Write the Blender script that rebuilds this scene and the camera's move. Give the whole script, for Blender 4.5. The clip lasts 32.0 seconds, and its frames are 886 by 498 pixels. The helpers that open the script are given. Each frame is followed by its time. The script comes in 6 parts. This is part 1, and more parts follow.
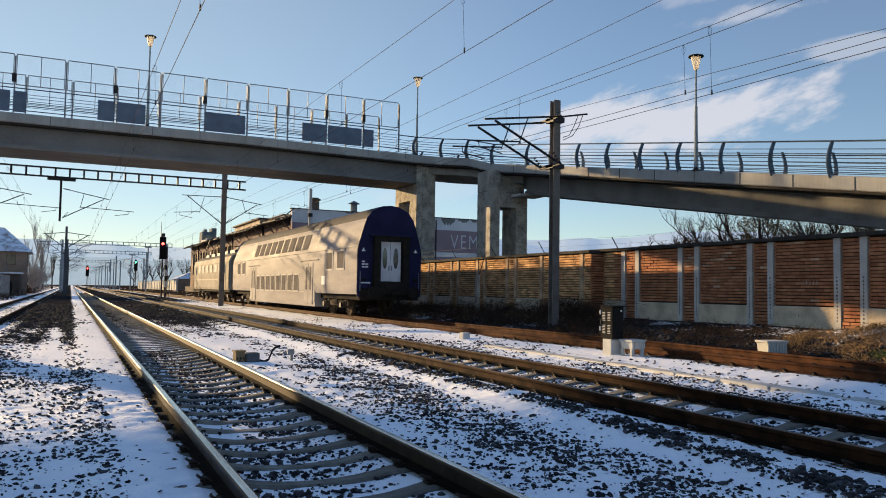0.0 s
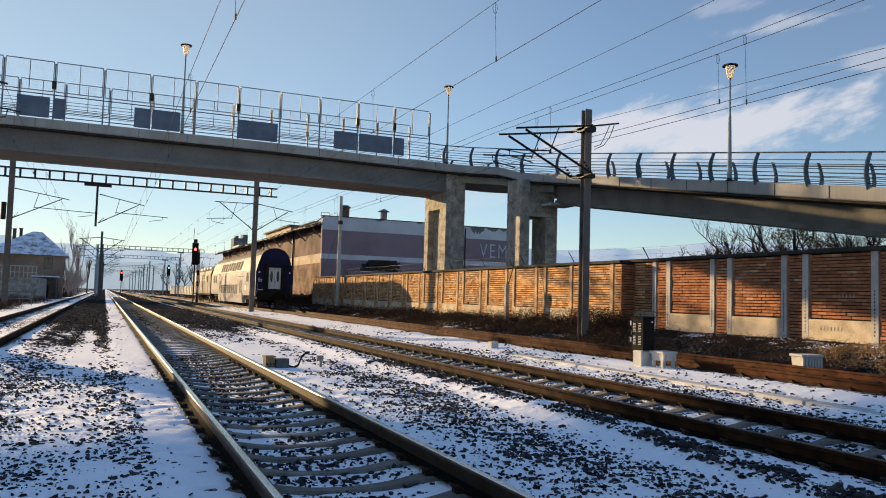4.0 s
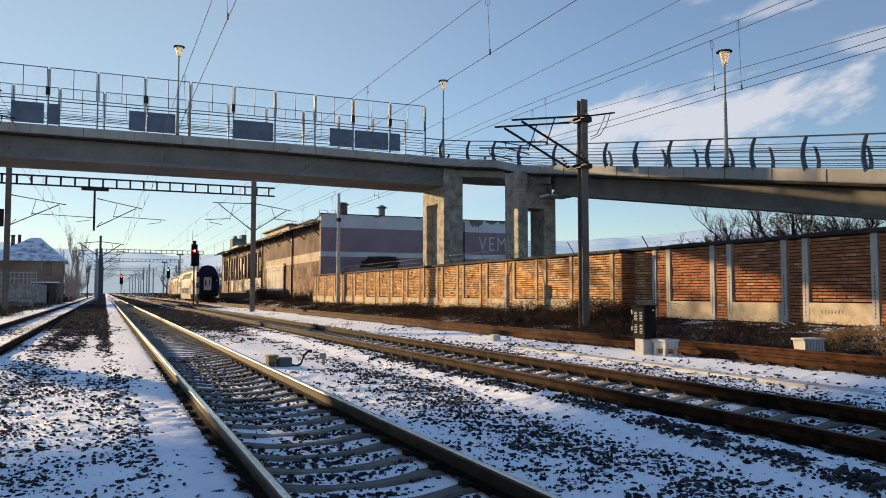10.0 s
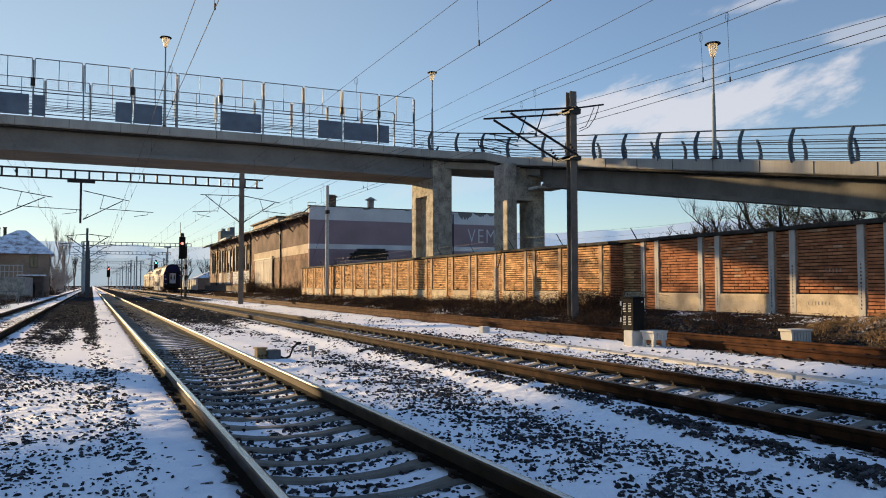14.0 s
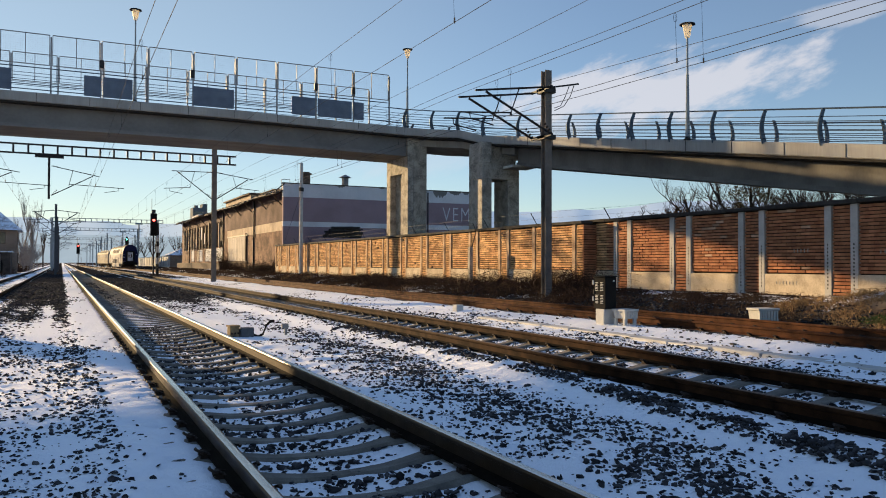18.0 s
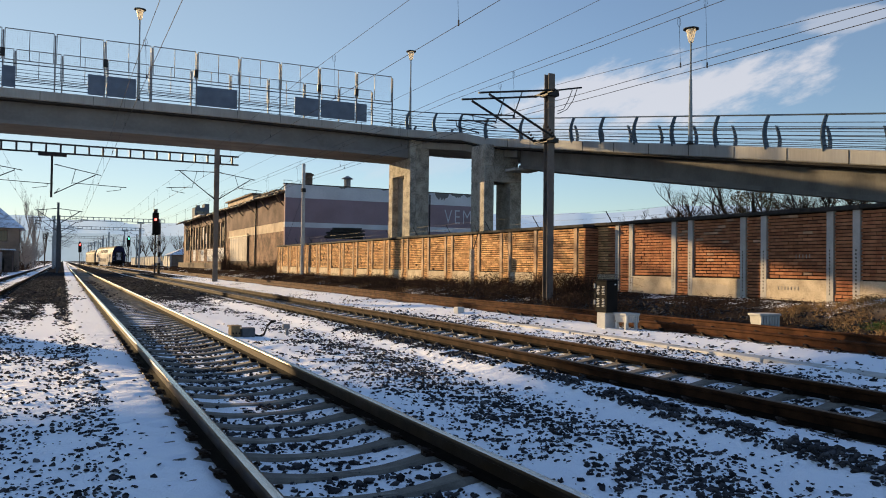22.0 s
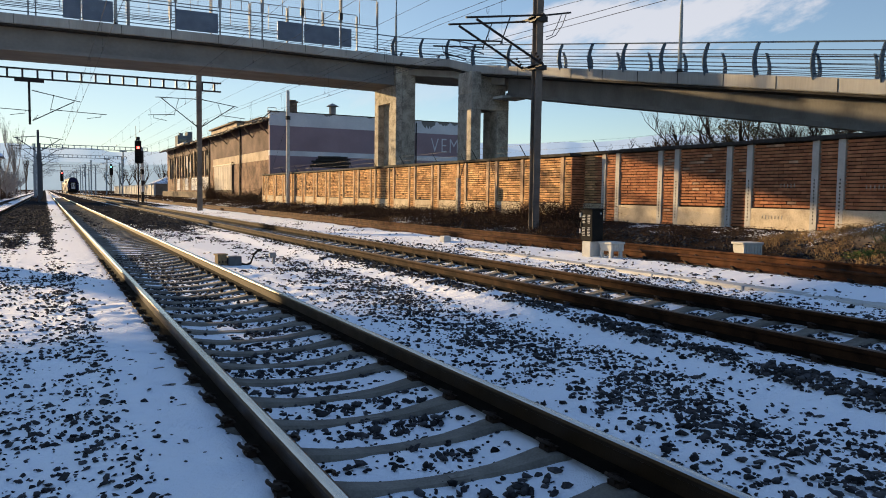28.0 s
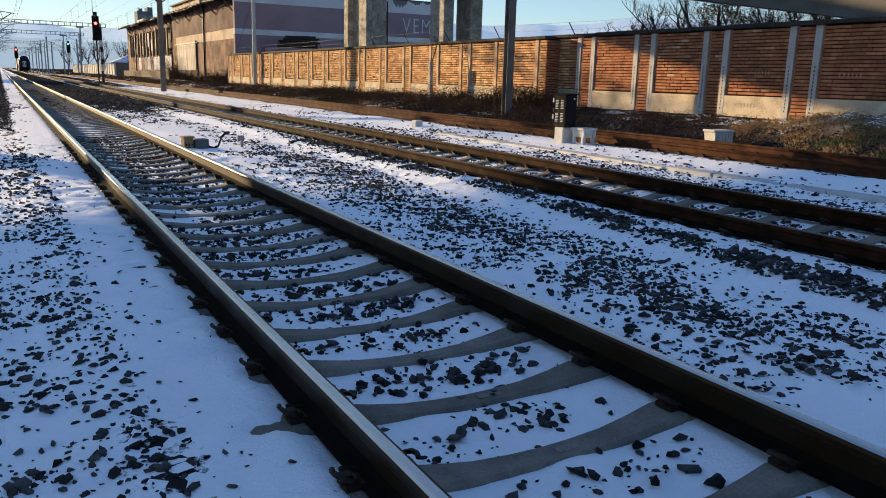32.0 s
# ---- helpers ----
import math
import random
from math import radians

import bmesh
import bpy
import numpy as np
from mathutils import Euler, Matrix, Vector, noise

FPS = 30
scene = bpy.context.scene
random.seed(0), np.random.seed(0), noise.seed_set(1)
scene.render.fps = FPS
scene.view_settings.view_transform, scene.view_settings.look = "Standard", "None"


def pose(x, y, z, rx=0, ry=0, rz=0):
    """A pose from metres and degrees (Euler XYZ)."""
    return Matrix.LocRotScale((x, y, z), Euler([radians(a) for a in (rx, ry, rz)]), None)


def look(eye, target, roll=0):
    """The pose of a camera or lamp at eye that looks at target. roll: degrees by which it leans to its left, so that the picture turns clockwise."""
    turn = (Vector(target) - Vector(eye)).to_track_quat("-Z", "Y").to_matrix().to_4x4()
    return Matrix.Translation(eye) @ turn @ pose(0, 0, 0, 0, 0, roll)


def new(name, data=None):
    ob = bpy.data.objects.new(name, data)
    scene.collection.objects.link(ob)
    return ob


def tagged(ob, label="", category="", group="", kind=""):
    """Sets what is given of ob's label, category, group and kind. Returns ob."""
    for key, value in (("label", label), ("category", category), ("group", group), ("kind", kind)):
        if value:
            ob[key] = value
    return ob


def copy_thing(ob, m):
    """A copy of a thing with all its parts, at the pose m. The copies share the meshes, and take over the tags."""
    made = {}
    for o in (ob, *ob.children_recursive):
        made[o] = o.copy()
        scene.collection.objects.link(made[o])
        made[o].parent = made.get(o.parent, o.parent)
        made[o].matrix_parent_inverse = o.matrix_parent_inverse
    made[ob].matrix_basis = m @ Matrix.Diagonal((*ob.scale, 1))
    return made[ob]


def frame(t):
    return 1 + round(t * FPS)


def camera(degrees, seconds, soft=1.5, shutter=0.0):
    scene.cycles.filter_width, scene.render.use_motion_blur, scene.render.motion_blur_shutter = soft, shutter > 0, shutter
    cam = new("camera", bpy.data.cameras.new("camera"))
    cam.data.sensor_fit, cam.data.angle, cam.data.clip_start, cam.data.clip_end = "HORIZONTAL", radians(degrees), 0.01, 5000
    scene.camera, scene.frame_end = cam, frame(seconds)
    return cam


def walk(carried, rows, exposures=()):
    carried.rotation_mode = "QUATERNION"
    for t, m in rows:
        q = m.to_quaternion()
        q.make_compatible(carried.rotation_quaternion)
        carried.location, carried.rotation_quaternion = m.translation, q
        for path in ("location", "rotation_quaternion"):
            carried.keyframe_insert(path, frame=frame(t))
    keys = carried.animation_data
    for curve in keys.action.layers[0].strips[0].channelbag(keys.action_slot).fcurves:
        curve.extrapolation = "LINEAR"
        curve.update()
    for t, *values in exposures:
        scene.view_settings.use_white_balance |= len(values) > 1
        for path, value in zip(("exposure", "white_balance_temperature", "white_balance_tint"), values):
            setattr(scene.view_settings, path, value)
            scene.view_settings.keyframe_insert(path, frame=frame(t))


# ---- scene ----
cam = camera(59.5, 32.0, soft=1.0)
# seconds, x, y, z, pitch, roll, yaw
PATH = [
    (0.0, 0.020, -0.027, 1.436, 3.06, -0.93, -25.65), (0.5, 0.015, -0.027, 1.436, 3.31, -1.47, -24.83),
    (1.0, 0.007, -0.024, 1.431, 3.46, -1.86, -24.42), (1.5, 0.006, -0.010, 1.430, 3.54, -1.89, -24.27),
    (2.0, 0.009, -0.016, 1.428, 3.64, -2.07, -23.70), (2.5, 0.007, -0.016, 1.430, 3.69, -2.08, -23.52),
    (3.0, 0.008, -0.012, 1.428, 3.72, -2.02, -23.50), (3.5, 0.010, -0.012, 1.430, 3.71, -1.91, -23.54),
    (5.5, 0.009, -0.007, 1.431, 3.37, -0.66, -23.49), (6.0, 0.003, -0.006, 1.427, 3.32, -0.41, -23.50),
    (6.5, 0.004, -0.013, 1.433, 3.25, -0.12, -23.50), (7.0, 0.004, 0.003, 1.430, 3.23, -0.01, -23.49),
    (7.5, 0.001, -0.001, 1.430, 3.25, -0.09, -23.55), (8.0, 0.006, -0.010, 1.432, 3.25, -0.10, -23.49),
    (8.5, -0.000, -0.001, 1.431, 3.25, -0.10, -23.50), (9.0, -0.000, 0.000, 1.430, 3.25, -0.10, -23.50),
    (9.5, 0.002, -0.008, 1.432, 3.23, -0.02, -23.48), (10.0, 0.005, -0.010, 1.432, 3.23, -0.01, -23.52),
    (10.5, 0.015, 0.013, 1.428, 3.17, -0.01, -23.50), (11.0, 0.009, 0.003, 1.427, 3.02, 0.05, -23.54),
    (11.5, 0.012, 0.013, 1.422, 2.90, 0.08, -23.60), (12.0, 0.011, 0.014, 1.423, 2.77, 0.19, -23.70),
    (12.5, 0.013, 0.004, 1.428, 2.70, 0.14, -23.82), (13.0, 0.010, -0.004, 1.434, 2.63, 0.16, -23.98),
    (13.5, 0.008, 0.005, 1.427, 2.64, 0.14, -24.10), (14.0, 0.009, 0.013, 1.424, 2.66, 0.09, -24.33),
    (14.5, 0.005, -0.009, 1.431, 2.59, 0.06, -24.54), (16.5, 0.014, -0.014, 1.430, 1.63, -0.08, -25.84),
    (17.0, 0.014, -0.006, 1.427, 1.33, -0.10, -25.90), (17.5, 0.011, -0.006, 1.428, 1.20, -0.11, -26.07),
    (18.0, 0.013, -0.014, 1.427, 1.06, -0.15, -26.20), (18.5, 0.016, 0.004, 1.422, 0.95, -0.26, -26.23),
    (19.0, 0.011, -0.004, 1.424, 0.87, -0.37, -26.26), (19.5, 0.008, -0.007, 1.430, 0.89, -0.46, -26.23),
    (20.0, 0.010, -0.012, 1.430, 0.96, -0.56, -26.19), (20.5, 0.007, -0.002, 1.430, 1.11, -0.72, -26.18),
    (21.0, 0.004, -0.009, 1.432, 1.23, -0.80, -26.11), (21.5, -0.002, -0.007, 1.426, 1.29, -0.84, -26.12),
    (22.0, 0.003, -0.012, 1.424, 1.22, -0.72, -26.11), (22.5, 0.004, -0.005, 1.427, 1.19, -0.73, -26.11),
    (23.0, 0.006, -0.003, 1.429, 1.17, -0.72, -26.10), (23.5, -0.002, -0.012, 1.428, 1.20, -0.76, -26.11),
    (24.0, 0.001, -0.006, 1.428, 1.21, -0.81, -26.12), (24.5, 0.004, -0.020, 1.431, 1.12, -0.74, -26.11),
    (26.5, 0.007, -0.011, 1.426, -0.19, -0.54, -26.50), (27.0, 0.008, -0.022, 1.425, -1.29, -0.53, -26.62),
    (27.5, -0.002, -0.026, 1.424, -2.68, -0.64, -26.89), (28.0, 0.007, -0.016, 1.414, -3.99, -0.78, -27.10),
    (28.5, 0.004, -0.018, 1.419, -5.40, -0.84, -27.37), (29.0, 0.002, -0.026, 1.418, -6.53, -0.87, -27.65),
    (29.5, 0.004, -0.013, 1.415, -7.43, -1.04, -27.92), (30.0, 0.008, -0.015, 1.412, -8.19, -1.12, -28.11),
    (30.5, 0.008, -0.016, 1.407, -9.01, -1.23, -28.33), (31.0, 0.009, -0.015, 1.409, -9.97, -1.37, -28.58),
    (31.5, 0.010, -0.015, 1.404, -11.17, -1.46, -28.84), (32.0, 0.012, -0.012, 1.403, -12.37, -1.49, -29.13),
]
walk(cam, [(t, pose(x, y, z, 90 + p, r, w)) for t, x, y, z, p, r, w in PATH], [(0, 0.90, 6450, 14), (14.5, 0.90, 6450, 14), (17, 0.87, 6450, 14), (24.5, 0.87, 6450, 14), (28, 0.97, 6500, 14), (30, 0.96, 6400, 14), (32, 0.94, 6050, 14)])

# ---------------------------------------------------------------- light
SUN_AZ, SUN_EL = radians(25.0), radians(10.8)      # to the left of the tracks, above the horizon
to_sun = Vector((-math.sin(SUN_AZ) * math.cos(SUN_EL), math.cos(SUN_AZ) * math.cos(SUN_EL), math.sin(SUN_EL)))
sun_data = bpy.data.lights.new("sun", "SUN")
sun_data.energy, sun_data.angle, sun_data.color = 5.0, radians(0.6), (1.0, 0.71, 0.35)
sun = new("sun", sun_data)
sun.matrix_world = look((-60, 190, 45), Vector((-60, 190, 45)) - to_sun)

world = bpy.data.worlds.new("winter_sky")
scene.world = world
world.use_nodes = True
wt = world.node_tree
wt.nodes.clear()
sky = wt.nodes.new("ShaderNodeTexSky")
sky.sky_type, sky.sun_disc = "NISHITA", False
sky.sun_elevation, sky.sun_rotation = SUN_EL, -SUN_AZ
sky.altitude, sky.air_density, sky.dust_density, sky.ozone_density = 500, 1.0, 0.12, 2.6
w_co = wt.nodes.new("ShaderNodeTexCoord")
wl = wt.links.new


def w_math(op, a, b=None, c=None):
    nd = wt.nodes.new("ShaderNodeMath")
    nd.operation = op
    for i, q in enumerate((a, b, c)):
        if q is None:
            continue
        if isinstance(q, (int, float)):
            nd.inputs[i].default_value = q
        else:
            wl(q, nd.inputs[i])
    return nd.outputs[0]


def w_dot(v):
    nd = wt.nodes.new("ShaderNodeVectorMath")
    nd.operation = "DOT_PRODUCT"
    nd.inputs[1].default_value = v
    wl(w_co.outputs["Generated"], nd.inputs[0])
    return nd.outputs["Value"]


# thin cirrus: a long streak and smaller wisps above it, torn by stretched noise
CU, CV = (0.721, -0.687, 0.089), (-0.217, -0.102, 0.971)
cu_, cv_ = w_dot(CU), w_dot(CV)
w_vec = wt.nodes.new("ShaderNodeCombineXYZ")
wl(w_math("MULTIPLY", cu_, 3.2), w_vec.inputs[0])
wl(w_math("MULTIPLY_ADD", cv_, 7.5, w_math("MULTIPLY", cu_, -1.5)), w_vec.inputs[1])
w_noise = wt.nodes.new("ShaderNodeTexNoise")
w_noise.inputs["Scale"].default_value, w_noise.inputs["Detail"].default_value = 2.6, 9
w_noise.inputs["Roughness"].default_value = 0.62
wl(w_vec.outputs[0], w_noise.inputs["Vector"])


def streak(u0, v0, a, b, gain):
    """An oval of cloud about (u0, v0) in the cirrus plane, ragged by the noise."""
    du = w_math("DIVIDE", w_math("SUBTRACT", cu_, u0), a)
    dv = w_math("DIVIDE", w_math("SUBTRACT", cv_, v0), b)
    r2 = w_math("ADD", w_math("MULTIPLY", du, du), w_math("MULTIPLY", dv, dv))
    rag = w_math("MULTIPLY_ADD", w_noise.outputs["Fac"], 3.6, -1.85)
    mr = wt.nodes.new("ShaderNodeMapRange")
    mr.interpolation_type = "SMOOTHSTEP"
    mr.inputs["From Min"].default_value, mr.inputs["From Max"].default_value = -0.12, 0.60
    mr.inputs["To Max"].default_value = gain
    wl(w_math("ADD", w_math("SUBTRACT", 0.65, r2), rag), mr.inputs["Value"])
    return mr.outputs["Result"]


cover = streak(-0.025, -0.008, 0.225, 0.060, 0.74)
for q in ((-0.13, -0.035, 0.10, 0.035, 0.45), (0.10, 0.10, 0.10, 0.018, 0.45), (0.19, 0.045, 0.08, 0.016, 0.4), (-0.30, -0.05, 0.13, 0.03, 0.22), (0.03, 0.13, 0.07, 0.015, 0.25)):
    cover = w_math("MAXIMUM", cover, streak(*q))
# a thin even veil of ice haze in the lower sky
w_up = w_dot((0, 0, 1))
w_veil = wt.nodes.new("ShaderNodeMapRange")
w_veil.interpolation_type = "SMOOTHSTEP"
w_veil.inputs["From Min"].default_value, w_veil.inputs["From Max"].default_value = 0.85, 0.30
w_veil.inputs["To Max"].default_value = 0.13
wl(w_up, w_veil.inputs["Value"])
w_thin = wt.nodes.new("ShaderNodeMixRGB")
w_thin.inputs["Color2"].default_value = (2.5, 2.55, 2.45, 1)
wl(w_veil.outputs["Result"], w_thin.inputs["Fac"])
wl(sky.outputs["Color"], w_thin.inputs["Color1"])
# pale glow of the hazy air on the side of the sun
w_aur = wt.nodes.new("ShaderNodeMapRange")
w_aur.interpolation_type = "SMOOTHSTEP"
w_aur.inputs["From Min"].default_value, w_aur.inputs["From Max"].default_value = 0.45, 1.0
w_aur.inputs["To Max"].default_value = 0.40
wl(w_dot(tuple(to_sun)), w_aur.inputs["Value"])
w_warm = wt.nodes.new("ShaderNodeMixRGB")
w_warm.inputs["Color2"].default_value = (3.0, 3.45, 3.0, 1)
wl(w_aur.outputs["Result"], w_warm.inputs["Fac"])
wl(w_thin.outputs["Color"], w_warm.inputs["Color1"])
# brighter blue towards the unseen zenith, added to fill the shade
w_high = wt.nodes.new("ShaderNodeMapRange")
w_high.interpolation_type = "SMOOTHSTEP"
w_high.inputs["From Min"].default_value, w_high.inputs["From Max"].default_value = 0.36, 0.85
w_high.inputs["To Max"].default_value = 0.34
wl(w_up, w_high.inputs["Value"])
w_fill = wt.nodes.new("ShaderNodeMixRGB")
w_fill.inputs["Color2"].default_value = (1.15, 2.2, 4.5, 1)
wl(w_high.outputs["Result"], w_fill.inputs["Fac"])
wl(w_warm.outputs["Color"], w_fill.inputs["Color1"])
w_mix = wt.nodes.new("ShaderNodeMixRGB")
w_mix.inputs["Color2"].default_value = (4.5, 4.5, 4.6, 1)
w_bg = wt.nodes.new("ShaderNodeBackground")
w_bg.inputs["Strength"].default_value = 0.094
w_out = wt.nodes.new("ShaderNodeOutputWorld")
wl(cover, w_mix.inputs["Fac"])
wl(w_fill.outputs["Color"], w_mix.inputs["Color1"])
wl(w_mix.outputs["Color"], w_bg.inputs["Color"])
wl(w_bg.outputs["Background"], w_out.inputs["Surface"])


# ---------------------------------------------------------------- materials
def mat(name, a, b=None, rough=0.7, metal=0.0, scale=6.0, fine=60.0, bump=0.15, lo=0.35, hi=0.65, fine_mix=0.35,
        per_object=0.0, per_island=0.0, stretch=(1, 1, 1), spec=0.16, rough_var=0.1):
    """Two colours mixed by coarse and fine noise, with fine relief."""
    m = bpy.data.materials.new(name)
    m.use_nodes = True
    nt = m.node_tree
    n, l = nt.nodes, nt.links.new
    bs = n["Principled BSDF"]
    b = b or tuple(c * 0.72 for c in a)
    co = n.new("ShaderNodeTexCoord")
    mp = n.new("ShaderNodeMapping")
    mp.inputs["Scale"].default_value = stretch
    l(co.outputs["Object"], mp.inputs["Vector"])
    info = n.new("ShaderNodeObjectInfo")
    off = n.new("ShaderNodeVectorMath")
    off.operation = "ADD"
    mul = n.new("ShaderNodeMath")
    mul.operation = "MULTIPLY"
    mul.inputs[1].default_value = 37.0
    l(info.outputs["Random"], mul.inputs[0])
    l(mp.outputs["Vector"], off.inputs[0])
    l(mul.outputs[0], off.inputs[1])
    n1 = n.new("ShaderNodeTexNoise")
    n1.inputs["Scale"].default_value, n1.inputs["Detail"].default_value = scale, 5
    n2 = n.new("ShaderNodeTexNoise")
    n2.inputs["Scale"].default_value, n2.inputs["Detail"].default_value = fine, 3
    l(off.outputs[0], n1.inputs["Vector"])
    l(off.outputs[0], n2.inputs["Vector"])
    mx = n.new("ShaderNodeMix")
    mx.data_type = "FLOAT"
    mx.inputs["Factor"].default_value = fine_mix
    l(n1.outputs["Fac"], mx.inputs[2])
    l(n2.outputs["Fac"], mx.inputs[3])
    mr = n.new("ShaderNodeMapRange")
    mr.inputs["From Min"].default_value, mr.inputs["From Max"].default_value = lo, hi
    l(mx.outputs[0], mr.inputs["Value"])
    cm = n.new("ShaderNodeMixRGB")
    cm.inputs["Color1"].default_value, cm.inputs["Color2"].default_value = (*a, 1), (*b, 1)
    l(mr.outputs["Result"], cm.inputs["Fac"])
    last = cm.outputs["Color"]
    if per_object or per_island:
        src = info.outputs["Random"]
        if per_island:
            src = n.new("ShaderNodeNewGeometry").outputs["Random Per Island"]
        pr = n.new("ShaderNodeMapRange")
        amount = per_object or per_island
        pr.inputs["To Min"].default_value, pr.inputs["To Max"].default_value = 1 - amount, 1 + amount
        l(src, pr.inputs["Value"])
        hs = n.new("ShaderNodeHueSaturation")
        l(pr.outputs["Result"], hs.inputs["Value"])
        l(last, hs.inputs["Color"])
        last = hs.outputs["Color"]
    l(last, bs.inputs["Base Color"])
    rr = n.new("ShaderNodeMapRange")
    rr.inputs["To Min"].default_value, rr.inputs["To Max"].default_value = max(0.03, rough - rough_var), min(1, rough + rough_var)
    l(n1.outputs["Fac"], rr.inputs["Value"])
    l(rr.outputs["Result"], bs.inputs["Roughness"])
    bs.inputs["Metallic"].default_value = metal
    bs.inputs["Specular IOR Level"].default_value = spec
    if bump:
        bp = n.new("ShaderNodeBump")
        bp.inputs["Strength"].default_value, bp.inputs["Distance"].default_value = bump, 0.01
        l(n2.outputs["Fac"], bp.inputs["Height"])
        l(bp.outputs["Normal"], bs.inputs["Normal"])
    return m


def glow(name, colour, strength):
    m = bpy.data.materials.new(name)
    m.use_nodes = True
    bs = m.node_tree.nodes["Principled BSDF"]
    bs.inputs["Base Color"].default_value = (*colour, 1)
    bs.inputs["Emission Color"].default_value = (*colour, 1)
    bs.inputs["Emission Strength"].default_value = strength
    return m


def haze(name, a, b, strength):
    """The far backdrop, seen through bright air."""
    m = mat(name, a, b, 1.0, 0, 0.004, 0.05, 0)
    nt = m.node_tree
    bs = nt.nodes["Principled BSDF"]
    nt.links.new(bs.inputs["Base Color"].links[0].from_socket, bs.inputs["Emission Color"])
    bs.inputs["Emission Strength"].default_value = strength
    return m


M_RAIL = mat("rail_rust", (0.022, 0.012, 0.006), (0.006, 0.0035, 0.002), 0.45, 0.0, 5, 90, 0.12, spec=0.24)
M_RAIL.node_tree.nodes["Principled BSDF"].inputs["Specular Tint"].default_value = (1.0, 0.66, 0.36, 1)
M_RAIL.node_tree.nodes["Principled BSDF"].inputs["Specular Tint"].default_value = (1.0, 0.66, 0.36, 1)
# Near-black matt foot, darker than the rail sides above it.
M_FOOT = mat("near_black_rail_foot", (0.009, 0.007, 0.005), (0.004, 0.003, 0.0025), 0.95, 0.0, 6, 90, 0.2, spec=0.04)
M_RAIL_OLD = mat("rail_rust_old", (0.095, 0.038, 0.017), (0.03, 0.013, 0.007), 0.75, 0.0, 4, 90, 0.25, spec=0.05)
M_RAIL_B = mat("rail_brown_rust", (0.042, 0.019, 0.009), (0.010, 0.005, 0.003), 0.7, 0.0, 5, 90, 0.2, spec=0.03)
M_HEAD_B = mat("rail_dull_head", (0.17, 0.105, 0.065), (0.10, 0.062, 0.038), 0.5, 0.35, 3, 50, 0.05, stretch=(1, 0.1, 1))
M_HEAD = mat("rail_polished", (0.66, 0.64, 0.61), (0.46, 0.44, 0.41), 0.24, 1.0, 3, 50, 0.03, stretch=(1, 0.1, 1))
M_SLEEPER = mat("sleeper_concrete", (0.23, 0.205, 0.17), (0.12, 0.107, 0.09), 0.85, 0, 5, 70, 0.45, per_object=0.2)
M_STAMP = mat("sleeper_stamp", (0.25, 0.225, 0.19), (0.15, 0.135, 0.115), 0.9, 0, 30, 120, 0.6, per_object=0.15)
M_CLIP = mat("clip_steel", (0.02, 0.015, 0.012), (0.035, 0.02, 0.013), 0.6, 0.1, 20, 120, 0.1)
M_STONE = mat("ballast_stone", (0.072, 0.069, 0.071), (0.017, 0.017, 0.019), 0.85, 0, 9, 60, 0.4, per_island=0.6, spec=0.04)
# Shade under the deck put into a darker grey; peeled patches share it.
M_CONC_G = mat("girder_shade_and_patch_concrete", (0.20, 0.195, 0.19), (0.135, 0.13, 0.126), 0.85, 0, 1.1, 14, 0.25, 0.36, 0.66, 0.25, stretch=(0.4, 1, 0.5))
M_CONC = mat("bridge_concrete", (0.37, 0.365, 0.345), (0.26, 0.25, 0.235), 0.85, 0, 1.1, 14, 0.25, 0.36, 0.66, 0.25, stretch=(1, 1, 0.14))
M_CONC_W = mat("weathered_concrete", (0.46, 0.42, 0.36), (0.19, 0.175, 0.15), 0.9, 0, 2.2, 16, 0.5, 0.42, 0.6, 0.5)
M_CONC_L = mat("pale_concrete", (0.55, 0.54, 0.51), (0.40, 0.39, 0.37), 0.85, 0, 3, 40, 0.3)
M_PLASTER = mat("wall_render", (0.50, 0.48, 0.45), (0.33, 0.31, 0.29), 0.9, 0, 1.8, 35, 0.3, 0.38, 0.66)
M_PLINTH = mat("cream_plinth_render", (0.60, 0.50, 0.37), (0.36, 0.29, 0.21), 0.9, 0, 2.2, 30, 0.4, 0.40, 0.64)
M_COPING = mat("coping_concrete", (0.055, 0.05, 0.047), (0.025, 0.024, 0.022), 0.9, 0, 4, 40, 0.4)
M_BRICK = mat("red_brick", (0.42, 0.19, 0.095), (0.25, 0.095, 0.05), 0.9, 0, 3, 60, 0.5, per_object=0.24)
M_BRICK_J = mat("red_brick_joined", (0.42, 0.19, 0.095), (0.25, 0.095, 0.05), 0.9, 0, 3, 60, 0.5, per_island=0.24)
M_BRICK_Y = mat("ochre_brick_joined", (0.66, 0.40, 0.19), (0.38, 0.19, 0.09), 0.9, 0, 1.6, 60, 0.4, per_island=0.38)
M_PIER_Y = mat("ochre_pier_render", (0.56, 0.40, 0.26), (0.30, 0.19, 0.12), 0.9, 0, 2.4, 30, 0.4, 0.40, 0.62)
M_BRICK_P = mat("pale_brick", (0.46, 0.30, 0.20), (0.32, 0.18, 0.11), 0.9, 0, 4, 60, 0.5, per_object=0.3)
M_MORTAR = mat("mortar", (0.04, 0.028, 0.02), (0.018, 0.013, 0.01), 0.95, 0, 6, 80, 0.4)
M_STEEL_D = mat("dark_painted_steel", (0.034, 0.034, 0.035), (0.018, 0.018, 0.019), 0.55, 0.2, 3, 60, 0.1)
M_STEEL_M = mat("brown_grey_mast_steel", (0.19, 0.168, 0.15), (0.11, 0.098, 0.088), 0.75, 0.0, 3, 50, 0.1, spec=0.06)
